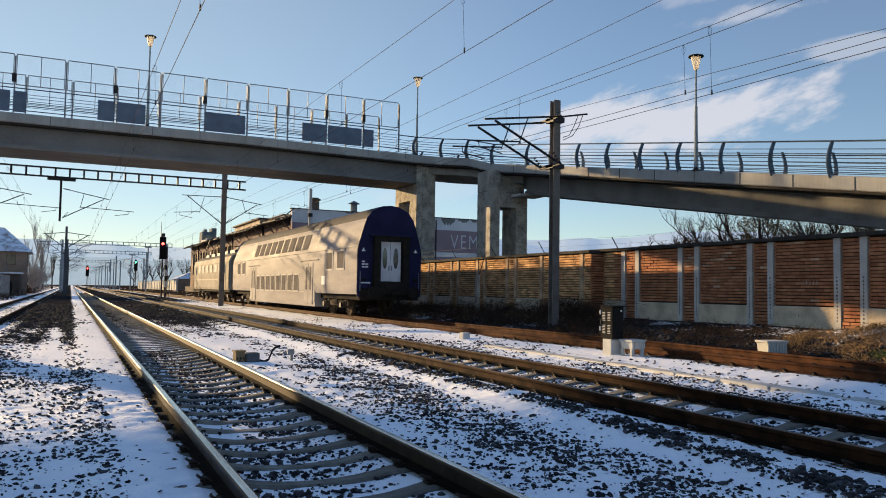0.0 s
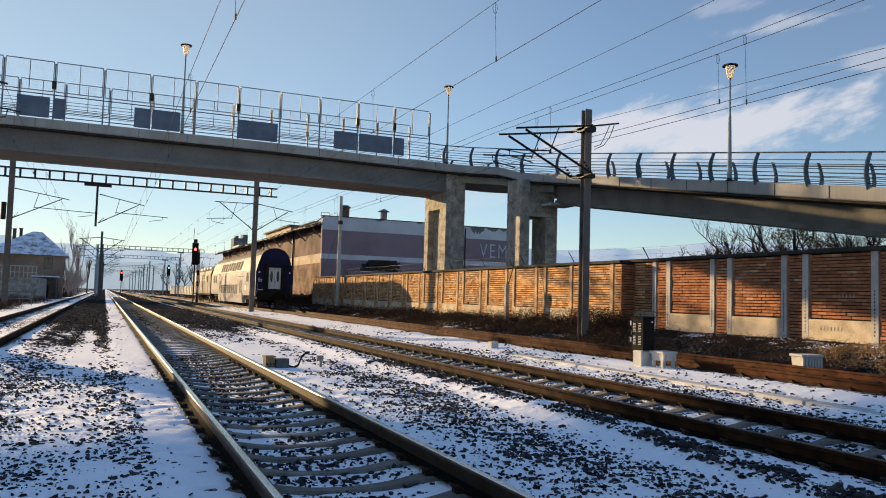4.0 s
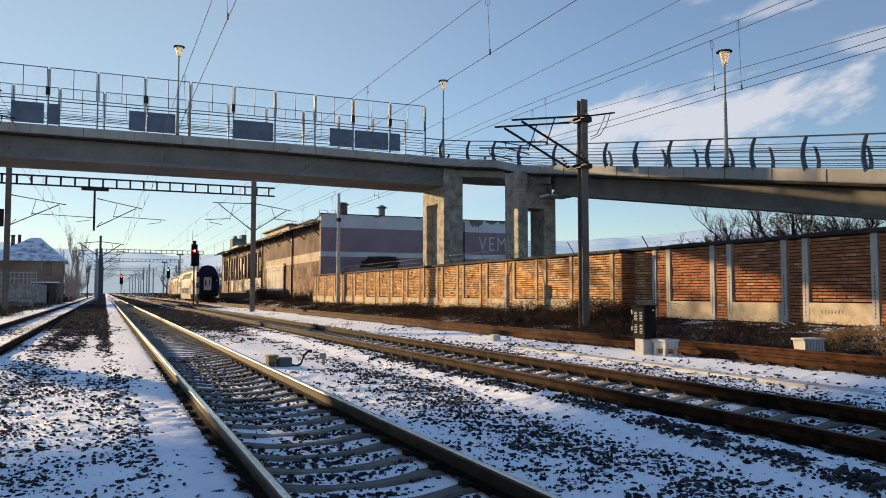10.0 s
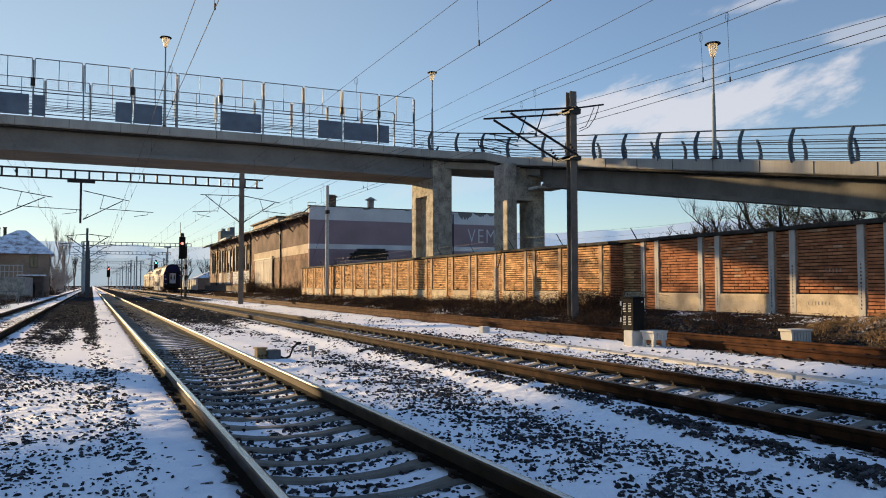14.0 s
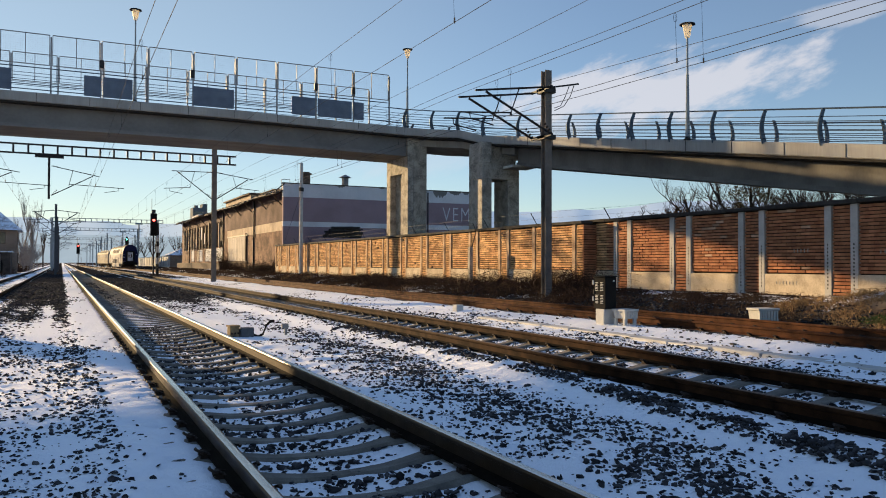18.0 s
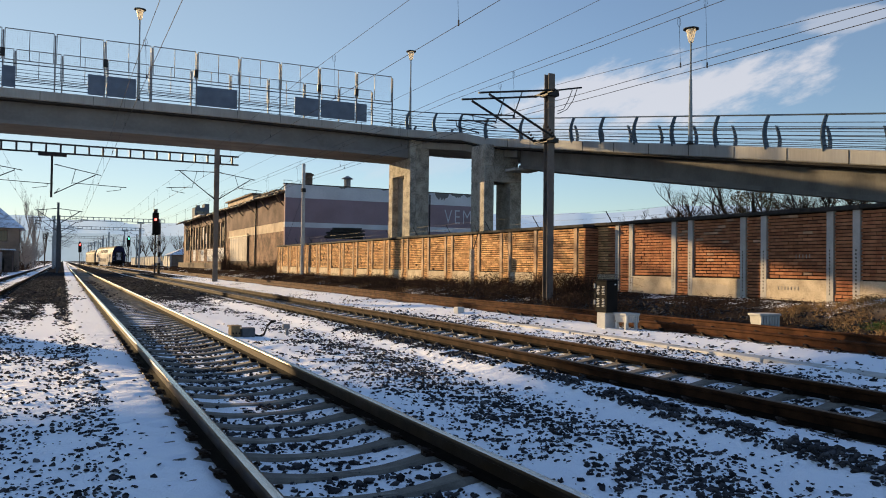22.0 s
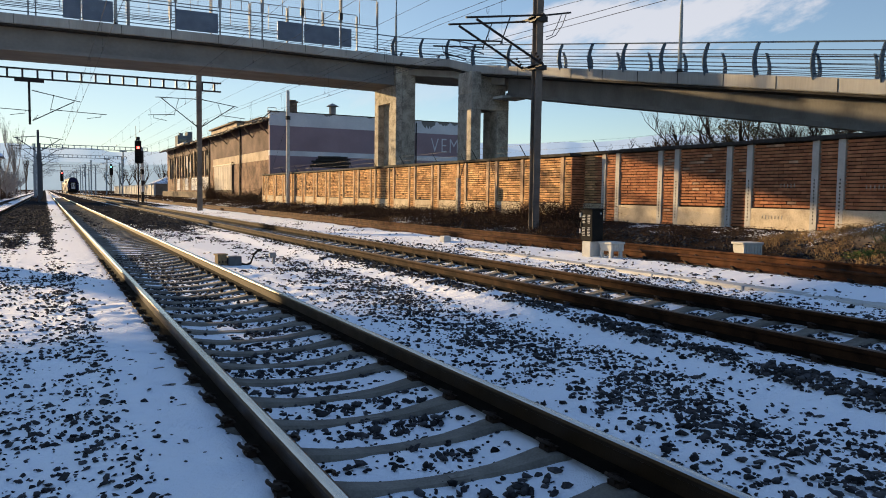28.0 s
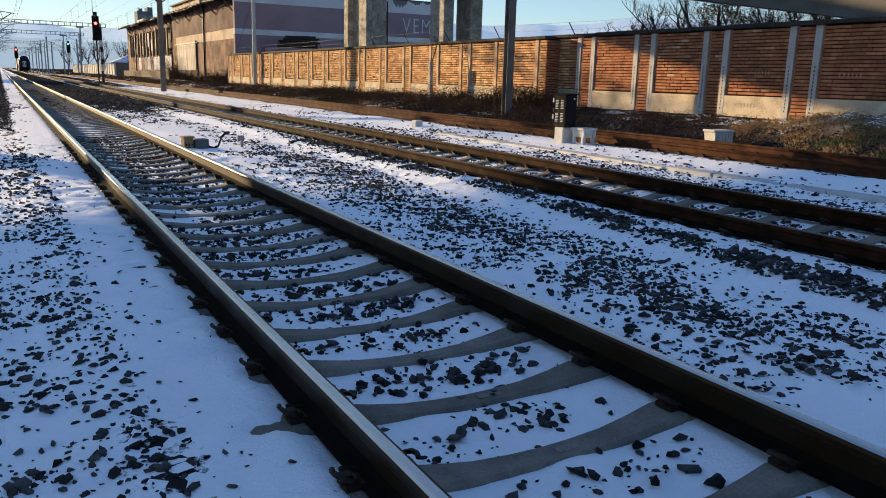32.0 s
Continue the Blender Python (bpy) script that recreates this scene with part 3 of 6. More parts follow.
    sm = n.new("ShaderNodeMath")
    sm.operation = "MULTIPLY_ADD"
    sm.inputs[1].default_value = 0.70
    l(nf.outputs["Fac"], sm.inputs[0])
    l(dd.outputs[0], sm.inputs[2])
    bp = n.new("ShaderNodeBump")
    bp.inputs["Strength"].default_value, bp.inputs["Distance"].default_value = 0.6, 0.07
    l(sm.outputs[0], bp.inputs["Height"])
    l(bp.outputs["Normal"], bs.inputs["Normal"])
    return m


M_GROUND = ground_material()


# ---------------------------------------------------------------- ground
def spaced(*runs):
    out = []
    for a, b, d in runs:
        out += list(np.arange(a, b - 1e-6, d))
    return np.array(out + [runs[-1][1]])


def build_ground():
    xs = spaced((-1500, -100, 140), (-100, -20, 8), (-20, -4.5, 0.7), (-4.5, -2.2, 0.11), (-2.2, 6.6, 0.05), (6.6, 10.4, 0.09), (10.4, 18.5, 0.2), (18.5, 60, 3), (60, 300, 24), (300, 1800, 150))
    ys = spaced((-120, -8, 8), (-8, 2.5, 0.7), (2.5, 11, 0.05), (11, 17, 0.1), (17, 34, 0.28), (34, 80, 0.9), (80, 320, 4), (320, 3000, 150))
    X, Y = np.meshgrid(xs, ys)
    Z = ground_height(X, Y)
    nx, ny = len(xs), len(ys)
    me = bpy.data.meshes.new("ground")
    me.vertices.add(nx * ny)
    me.vertices.foreach_set("co", np.stack([X, Y, Z], -1).ravel())
    k = (np.arange(ny - 1)[:, None] * nx + np.arange(nx - 1)[None, :]).ravel()
    quads = np.stack([k, k + 1, k + nx + 1, k + nx], -1)
    me.loops.add(quads.size)
    me.polygons.add(len(quads))
    me.loops.foreach_set("vertex_index", quads.ravel())
    me.polygons.foreach_set("loop_start", np.arange(len(quads)) * 4)
    me.update(calc_edges=True)
    me.attributes.new("snow", "FLOAT", "POINT").data.foreach_set("value", (snow_cover(X, Y) + 0.22 * (1 - step01(Y, 14, 26)) * (1 - step01(X, 10, 13))).ravel().astype(np.float32))
    soil = step01(X, 13.0, 14.4) * (0.55 + 0.45 * value_noise(X, Y, 0.8, 31)) + 0.35 * bump01(X, X3, 0.8) + 0.8 * step01(-X, 4.8, 7)
    me.attributes.new("earth", "FLOAT", "POINT").data.foreach_set("value", np.clip(soil, 0, 1).ravel().astype(np.float32))
    dry = step01(X, 15.2, 16.6) * (1 - step01(Y, 12.2, 14.5)) * (0.45 + 0.7 * value_noise(X, Y, 0.5, 32))
    me.attributes.new("sand", "FLOAT", "POINT").data.foreach_set("value", np.clip(dry, 0, 1).ravel().astype(np.float32))
    me.materials.append(M_GROUND)
    me.polygons.foreach_set("use_smooth", [True] * len(quads))
    tagged(new("ground", me), "snow-dusted dark gravel and frozen earth between the tracks", "ground", kind="structure")


build_ground()


# ---------------------------------------------------------------- tracks
def rail_section():
    """Half profile of a flat-bottomed rail, from the foot's edge up, as (x, z) with the head's top at RAIL_TOP."""
    half = [(0.075, 0.018), (0.075, 0.030), (0.030, 0.045), (0.009, 0.062), (0.009, 0.135), (0.034, 0.148), (0.036, 0.170), (0.030, 0.184), (0.016, RAIL_TOP)]
    return [(-x, z) for x, z in half] + [(x, z) for x, z in reversed(half)]


def rail_mesh(line, ys, lift):
    prof = rail_section()
    n = len(prof)
    mb = MB()
    secs = []
    for y in ys:
        cx = line(y)
        secs.append([(cx + x, y, z + lift(y)) for x, z in prof])
    mb.loft(secs)
    for i in range(len(ys) - 1):
        for k in (7, 8):
            mb.s[i * n + k] = 1
        for k in (0, 1, 2, 14, 15, 16):
            mb.s[i * n + k] = 2
    return mb


def sleeper_mesh():
    mb = MB()
    secs = []
    for x, top, w in ((-1.30, -0.03, 0.095), (-1.22, -0.004, 0.105), (-0.95, 0.010, 0.105), (-0.62, 0.012, 0.10), (-0.48, -0.012, 0.086), (-0.32, -0.034, 0.074), (-0.15, -0.045, 0.070), (0, -0.048, 0.068),
                      (0.15, -0.045, 0.070), (0.32, -0.034, 0.074), (0.48, -0.012, 0.086), (0.62, 0.012, 0.10), (0.95, 0.010, 0.105), (1.22, -0.004, 0.105), (1.30, -0.03, 0.095)):
        b = w * 1.25
        secs.append([(x, -b, -0.20), (x, b, -0.20), (x, w * 0.95, top - 0.02), (x, w * 0.8, top), (x, -w * 0.8, top), (x, -w * 0.95, top - 0.02)])
    mb.loft(secs)
    mb.box(0.04, 0.18, -0.024, 0.024, -0.07, -0.0435, 1)
    return mb.mesh("sleeper", [M_SLEEPER, M_STAMP])


def clip_mesh():
    """A sprung loop that holds the rail's foot, with its shoulder."""
    mb = MB()
    ring = [(0.075 + 0.042 * math.cos(a), 0.0 + 0.05 * math.sin(a), 0.045 + 0.02 * math.cos(a)) for a in np.linspace(-0.6, 4.6, 10)]
    mb.tube(ring + [(0.0, -0.06, 0.022)], 0.011, 5)
    mb.box(-0.005, 0.085, -0.045, 0.045, -0.004, 0.024)
    mb.box(0.055, 0.095, -0.02, 0.02, 0.02, 0.05)
    return mb.mesh("rail_clip", M_CLIP)


SLEEPER_ME, CLIP_ME = sleeper_mesh(), clip_mesh()


RUST = {0: [M_RAIL, M_HEAD, M_FOOT], 1: [M_RAIL_OLD, M_RAIL_OLD, M_RAIL_OLD], 2: [M_RAIL_B, M_HEAD_B, M_FOOT]}


def build_track(label, line, y0, y1, first, count, clip_to, old=0, pitch=0.6, lift=lambda y: 0.0):
    t = thing("railway_track", label, "railway track", group="railway tracks", kind="structure")
    ys = list(np.arange(y0, min(y1, 160), 3.0 if old == 1 else 20)) + list(np.arange(160, y1, 4 if old == 1 else 25)) + [y1]
    for s in (-1, 1):
        part("rail", rail_mesh(lambda y, s=s: line(y) + s * GAUGE / 2, ys, lift), RUST[old], t)
    for i in range(count):
        y = first + i * pitch
        share("sleeper", SLEEPER_ME, t, pose(line(y) + random.uniform(-0.012, 0.012), y + random.uniform(-0.015, 0.015), lift(y), random.uniform(-1, 1), 0, random.uniform(-1.2, 1.2)))
        if -2 < y < clip_to:
            for s in (-1, 1):
                for q in (-1, 1):
                    share("rail_clip", CLIP_ME, t, pose(line(y) + s * GAUGE / 2 + q * 0.045, y + 0.01, 0.012 + lift(y), 0, 0, 0 if q > 0 else 180))
    return t


def stones(name, spots, label):
    """Broken stones joined into one mesh: rows of x, y, size, sink."""
    rng = np.random.RandomState(3)
    t = (1 + 5 ** 0.5) / 2
    ico = np.array([(-1, t, 0), (1, t, 0), (-1, -t, 0), (1, -t, 0), (0, -1, t), (0, 1, t), (0, -1, -t), (0, 1, -t), (t, 0, -1), (t, 0, 1), (-t, 0, -1), (-t, 0, 1)]) / 1.9
    fc = np.array([(0, 11, 5), (0, 5, 1), (0, 1, 7), (0, 7, 10), (0, 10, 11), (1, 5, 9), (5, 11, 4), (11, 10, 2), (10, 7, 6), (7, 1, 8),
                   (3, 9, 4), (3, 4, 2), (3, 2, 6), (3, 6, 8), (3, 8, 9), (4, 9, 5), (2, 4, 11), (6, 2, 10), (8, 6, 7), (9, 8, 1)])
    n = len(spots)
    shape = ico[None] * (1 + 0.95 * (rng.rand(n, 12, 1) - 0.5)) * (0.45 + 0.95 * rng.rand(n, 1, 3)) * np.array([1, 1, 0.55])
    a = rng.rand(n) * 2 * math.pi
    c, s = np.cos(a)[:, None], np.sin(a)[:, None]
    b = (rng.rand(n) - 0.5) * 1.2
    cb, sb = np.cos(b)[:, None], np.sin(b)[:, None]
    x, y, z = shape[..., 0], shape[..., 1], shape[..., 2]
    y, z = y * cb - z * sb, y * sb + z * cb
    x, y = x * c - y * s, x * s + y * c
    size = spots[:, 2:3]
    z0 = ground_height(spots[:, 0], spots[:, 1])[:, None]
    P = np.stack([spots[:, 0:1] + x * size, spots[:, 1:2] + y * size, z0 + z * size + spots[:, 3:4] * size], -1).reshape(-1, 3)
    faces = (fc[None] + np.arange(n)[:, None, None] * 12).reshape(-1, 3)
    me = bpy.data.meshes.new(name)
    me.vertices.add(len(P))
    me.vertices.foreach_set("co", P.ravel())
    me.loops.add(faces.size)
    me.polygons.add(len(faces))
    me.loops.foreach_set("vertex_index", faces.ravel())
    me.polygons.foreach_set("loop_start", np.arange(len(faces)) * 3)
    me.update(calc_edges=True)
    me.materials.append(M_STONE)
    return tagged(new(name, me), label, "gravel", kind="stuff")


def scatter_stones():
    rng = np.random.RandomState(8)
    out = []
    for (xa, xb, ya, yb, n, lo, hi) in ((-3.0, 8.8, 2.2, 9, 84000, 0.008, 0.029), (-4.0, 10.0, 9, 18, 52000, 0.012, 0.036), (-4, 11, 18, 34, 26000, 0.025, 0.05), (-2.6, 6, 34, 62, 16000, 0.04, 0.075), (8.6, 11.2, 6, 20, 7000, 0.02, 0.045)):
        x, y = rng.uniform(xa, xb, n), rng.uniform(ya, yb, n)
        s = snow_cover(x, y)
        cl = value_noise(x, y, 0.35, 21)
        keep = rng.rand(n) < (0.66 if ya < 18 else 0.8) * np.clip((0.97 - s) * 1.15, 0.02, 1) ** 1.5 * (0.35 + 1.1 * cl)
        for c in (X0, X1, X2):
            keep &= np.abs(np.abs(x - c) - GAUGE / 2) > 0.10
        x, y, s = x[keep], y[keep], s[keep]
        size = lo + (hi - lo) * rng.rand(len(x)) ** 1.9
        out.append(np.stack([x, y, size, 0.05 + 0.35 * rng.rand(len(x)) * (1 - s)], -1))
    for c, y_max, y_first, wide in ((X1, 19.0, 0.488, 0.35), (X2, 20.0, 0.20, 0.36)):
        for k in range(int(y_max / 0.6)):
            n = rng.randint(50, 130) + (90 if c == X2 else 0)
            x = c + rng.uniform(-0.2, 0.25) + rng.randn(n) * wide
            y = y_first + (k + 0.55) * (0.593 if c == X1 else 0.6) + rng.randn(n) * 0.09
            ok = (np.abs(x - c) < 0.6) & (y > 1.5)
            out.append(np.stack([x, y, 0.010 + 0.026 * rng.rand(n) ** 1.7, 0.1 + 0.5 * rng.rand(n)], -1)[ok])
    n = 5600                                       # the heaped row between the two main lines
    y = rng.uniform(2.2, 16, n)
    x = 4.85 + 0.08 * np.clip(y, 0, 8) + rng.randn(n) * 0.13
    ok = rng.rand(n) < 1.6 * value_noise(x, y, 0.45, 33) - 0.2
    out.append(np.stack([x, y, 0.014 + 0.024 * rng.rand(n) ** 1.7, 0.1 + 0.6 * rng.rand(n)], -1)[ok])
    n = 6000                                       # loose chippings nearer the main line
    y = rng.uniform(2.2, 14, n)
    x = 3.35 + 0.09 * np.clip(y, 0, 9) + rng.randn(n) * 0.42
    ok = (rng.rand(n) < 2.6 * value_noise(x, y, 0.38, 35) - 0.75) & (x > 2.68) & (np.abs(x - X2) > 0.95)
    out.append(np.stack([x, y, 0.010 + 0.022 * rng.rand(n) ** 1.9, 0.1 + 0.3 * rng.rand(n)], -1)[ok])
    for xa, sp, ya, yb, n, cut, seed in ((3.7, 0.62, 2.0, 6.5, 4400, 0.55, 36), (-1.0, 0.42, 2.6, 14, 4000, 0.6, 37), (0.15, 0.3, 2.6, 14, 2700, 0.55, 38), (-2.0, 0.35, 6, 16, 2600, 0.6, 39), (4.3, 0.5, 6.5, 12, 1400, 0.7, 40), (8.9, 0.5, 4, 14, 3000, 0.6, 41), (-0.75, 0.4, 2.2, 7, 3000, 0.5, 47)):
        y = rng.uniform(ya, yb, n)                 # loose chippings spread over the snow
        x = xa + rng.randn(n) * sp
        ok = rng.rand(n) < 2.2 * value_noise(x, y, 0.32, seed) - cut
        for c in (X0, X1, X2):
            ok &= np.abs(np.abs(x - c) - GAUGE / 2) > 0.12
        out.append(np.stack([x, y, 0.007 + 0.02 * rng.rand(n) ** 2.0, 0.1 + 0.25 * rng.rand(n)], -1)[ok])
    n = 42000                                      # fine grit that pokes through the thin snow
    x, y = rng.uniform(-3.0, 9.6, n), 2.2 + 15 * rng.rand(n) ** 1.3
    g = value_noise(x, y, 0.5, 44) * 0.6 + value_noise(x, y * 0.7, 0.14, 45) * 0.6
    ok = (rng.rand(n) < np.clip(2.4 * (g - 0.60) + 0.4 * (0.7 - snow_cover(x, y)), 0.0, 1))
    for c in (X0, X1, X2):
        ok &= np.abs(np.abs(x - c) - GAUGE / 2) > 0.09
    out.append(np.stack([x, y, 0.006 + 0.017 * rng.rand(n) ** 2.2 + 0.0006 * y, 0.1 + 0.3 * rng.rand(n)], -1)[ok])
    n = 9000                                       # rubble on the earth before the wall
    x, y = rng.uniform(12.9, 16.2, n), rng.uniform(9, 30, n)
    ok = rng.rand(n) < 1.8 * value_noise(x, y, 0.7, 46) - 0.3
    out.append(np.stack([x, y, 0.02 + 0.035 * rng.rand(n) ** 1.8, 0.2 + 0.4 * rng.rand(n)], -1)[ok])
    n = 9000                                       # behind the eye
    x, y = rng.uniform(-3, 9, n), rng.uniform(-12, 2.1, n)
    ok = (rng.rand(n) < 0.9 * (1.0 - snow_cover(x, y))) & (np.abs(np.abs(x - X1) - GAUGE / 2) > 0.12) & (np.abs(np.abs(x - X2) - GAUGE / 2) > 0.12)
    out.append(np.stack([x, y, 0.01 + 0.025 * rng.rand(n) ** 2, 0.1 + 0.2 * rng.rand(n)], -1)[ok])
    out = np.concatenate(out)
    lane = np.abs(out[:, 0] - (4.46 + 0.08 * np.clip(out[:, 1], 0, 8))) < 0.15
    lane |= (out[:, 0] > 0.45) & (out[:, 0] < 1.0)
    lane |= np.abs(out[:, 0] - (5.45 + 0.02 * out[:, 1])) < 0.12
    thin = (out[:, 0] > 2.7) & (out[:, 0] < 5.6) & (out[:, 1] > 5)
    roll = rng.rand(len(out))
    out = out[~((lane & (out[:, 1] < 13) & (roll < 0.8)) | (thin & (roll < 0.22)))]
    stones("ballast_stones", out, "dark broken ballast stones lying in thin snow")


scatter_stones()

build_track("main railway track, polished rail heads, concrete sleepers in thin snow", lambda y: X1, -18, 420, 0.488 - 0.593 * 29, 282, 17, pitch=0.593)
build_track("second ballasted line with brown rails and snow between concrete sleepers", lambda y: X2, -18, 420, 0.2 - 0.6 * 28, 278, 24, 2)
build_track("curved-in side line with rusty rails beside a snowy path", lambda y: X0, -18, 420, -16.8, 248, 0, 2)
build_track("unused-looking rust-brown siding that the train runs on", siding_x, -18, 300, -16.6, 336, 20, 1, lift=siding_lift)


# ---------------------------------------------------------------- brick wall
def build_wall():
    w = thing("wall_east", "long boundary wall of red brick panels in a concrete frame, partly sunlit", "wall", kind="structure")
    rng = random.Random(5)
    bl, bh, gap = 0.30, 0.070, 0.008
    shapes = []
    for q in range(4):
        shapes.append(MB().box(-0.05, 0.02, -bl / 2, bl / 2, -bh / 2, bh / 2).mesh("brick", M_BRICK, 0.006))
    for q in range(2):
        shapes.append(MB().box(-0.05, 0.02, -bl / 2, bl / 2, -bh / 2, bh / 2).mesh("brick", M_BRICK_P, 0.006))
    rest, far_rest = MB(), MB()

    def lay(ya, yb, za, zb, face, singly, holes):
        n = int((zb - za) / (bh + 0.024))
        step = (zb - za) / n
        for r in range(n):
            z = za + (r + 0.5) * step
            y = ya - (bl + gap) * (0.5 if r % 2 else 0.0)
            while y < yb - 0.03:
                a, b = max(y, ya), min(y + bl, yb)
                y += bl + gap
                if b - a < 0.05 or rng.random() < holes:
                    continue
                dx = rng.uniform(-0.010, 0.010)
                if singly and b - a > bl - 0.01:
                    share("brick", shapes[rng.randrange(4, 6) if rng.random() < 0.03 + 0.10 * (z > 2.2) else rng.randrange(4)], w, pose(face + 0.05 + dx, (a + b) / 2, z, 0, 0, rng.uniform(-0.8, 0.8)))
                else:
                    (rest if a < 23.0 else far_rest).box(face + dx, face + 0.07, a, b, z - bh / 2, z + bh / 2)

    # the wall steps towards the line at y = 23.9: run of x, first panel, pitch, panel width, near end, far end, top
    for x, low0, pitch, wide, k0, k1, y_a, y_end, top in ((WALL_X, 13.92, 2.93, 2.17, -3, 3, 4.3, 24.72, WALL_Z1), (STEP_X, 24.465, 2.82, 2.08, 0, 16, 23.9, 70.6, WALL_Z1 - 0.05)):
        part("core", MB().box(x + 0.05, x + 0.26 if x == WALL_X else WALL_X + 0.26, y_a + 0.01, y_end, WALL_Z0 - 0.4, top - 0.08), M_MORTAR, w)
        cop_y, i = y_a - 0.05, 0
        while cop_y < y_end:
            cp = MB().box(x - 0.14, x + 0.40, cop_y + 0.006, min(cop_y + 1.46, y_end) - 0.006, top - 0.08 + (i % 3) * 0.005, top + 0.03 + (i % 4) * 0.006)
            part("coping_slab", cp, M_COPING, w, bevel=0.012)
            cop_y += 1.46
            i += 1
        if x == STEP_X:
            # brick return of the step
            for r in range(26):
                z = WALL_Z0 + 0.02 + r * 0.094
                if z < top - 0.12:
                    off = 0.125 * (r % 2)
                    rest.box(x - 0.03, x + 0.25 - off, y_a - 0.035, y_a + 0.03, z, z + bh)
                    rest.box(x + 0.256 - off, x + 0.585, y_a - 0.03, y_a + 0.03, z, z + bh)
            lay(y_a + 0.03, low0 - 0.115, WALL_Z0 - 0.05, top - 0.10, x - 0.03, False, 0.0)
        for k in range(k0, k1 + 1):
            lo = low0 + k * pitch
            hi = min(lo + wide, y_end)
            if x == WALL_X and k == k1:
                hi = 24.43
            nx = lo + pitch
            near = x == WALL_X and k in (0, 1)
            for y in (lo, hi):
                pl = MB().box(x - 0.06, x + 0.10, y - 0.10, y + 0.10, WALL_Z0 - 0.35, top - 0.082)
                part("pilaster", pl, M_PLASTER if x == WALL_X else M_PIER_Y, w)
                if x == WALL_X:
                    # toothing left open in the lower half for bricks; dark marks paint its notch shade
                    th = MB()
                    for j in range(13):
                        z = WALL_Z0 + 0.22 + j * 0.096
                        th.box(x - 0.0615, x - 0.05, y - 0.012 + rng.uniform(-0.004, 0.004), y + 0.022 + rng.uniform(-0.006, 0.006), z, z + 0.048)
                    part("toothing", th, M_MORTAR, w)
            part("plinth", MB().box(x - 0.055, x + 0.1, lo + 0.102, hi - 0.102, WALL_Z0 - 0.35, WALL_Z0 + 0.60 + rng.uniform(-0.02, 0.02)), M_PLINTH, w)
            holes = 0.0 if lo < 35 else (0.08 if 44 < lo < 62 else 0.02)
            lay(lo + 0.115, hi - 0.115, WALL_Z0 + 0.63, top - 0.10, x - 0.015, near, 0.0 if lo < 35 else holes)
            if nx < y_end and hi + 0.3 < nx:
                lay(hi + 0.115, nx - 0.13, WALL_Z0 - 0.05, top - 0.10, x - 0.035, near, 0.0 if lo < 35 else 0.02)
    for q, mm in ((rest, M_BRICK_J), (far_rest, M_BRICK_Y)):
        ob = part("bricks", q, mm, w)
        ob["kind"] = "stuff"
    x = WALL_X
    for y, z, n in ((14.55, 1.75, 5), (11.9, 1.7, 6), (14.9, 0.86, 7)):
        for j in range(n):
            part("scrawl_stroke", MB().box(x - 0.062 if z < 1 else x - 0.026, x - 0.056 if z < 1 else x - 0.02, y + j * 0.11, y + j * 0.11 + 0.022, z, z + 0.10), M_CONC_W, w)
    # leaning brackets with barbed wire on the coping
    y = 15.0
    while y < 68:
        x = WALL_X if y < 23.9 else STEP_X
        part("wire_bracket", MB().bar((x + 0.15, y, WALL_Z1 - 0.05), (x - 0.12, y + 0.1, WALL_Z1 + 0.46), 0.03), M_STEEL_D, w)
        y += 4.1
    for j in (0.2, 0.44):
        part("barbed_wire", MB().tube([((WALL_X if y < 24 else STEP_X) + 0.15 - j * 0.58, y, WALL_Z1 + j + 0.02 * math.sin(y * 1.7)) for y in np.arange(15, 68, 1.4)], 0.0035, 3), M_WIRE, w)


# ---------------------------------------------------------------- footbridge
def ramp_z(y):
    return 8.58 + 0.158 * (y - 37.4)


DECK = 9.80
PIER_X = 21.16                                     # near face of the portal under the bend
NEAR = [(-70, 43.0, DECK), (8, 43.0, DECK), (18.6, 43.0, DECK - 0.15), (20.0, 42.0, DECK - 0.30), (20.9, 40.4, DECK - 0.52), (21.6, 38.7, ramp_z(38.6)), (22.0, 37.0, ramp_z(37)), (22.0, 4.0, ramp_z(4))]
FAR = [(-70, 47.4), (8, 47.4), (21.0, 47.4), (23.4, 46.6), (25.0, 44.6), (26.0, 41.8), (26.4, 38.5), (26.4, 4.0)]


def slab(inset, top, bottom, a=0, b=None):
    mb = MB()
    secs = []
    for (x, y, z), (fx, fy) in list(zip(NEAR, FAR))[a:b]:
        d = Vector((fx - x, fy - y, 0)).normalized() * inset
        secs.append([(x + d.x, y + d.y, z + top), (fx - d.x, fy - d.y, z + top), (fx - d.x, fy - d.y, z + bottom), (x + d.x, y + d.y, z + bottom)])
    return mb.loft(secs)


def fin_mesh(h=1.12):
    """A flat upright that bows outwards."""
    mb = MB()
    secs = []
    for i in range(9):
        s = i / 8
        bow = -0.17 * math.sin(math.pi * s) + 0.05 * s
        d = 0.24 - 0.10 * s
        z = -0.10 + s * (h + 0.10)
        secs.append([(bow - d / 2, -0.02, z), (bow + d / 2, -0.02, z), (bow + d / 2, 0.02, z), (bow - d / 2, 0.02, z)])
    return mb.loft(secs).mesh("post", M_RAILING)


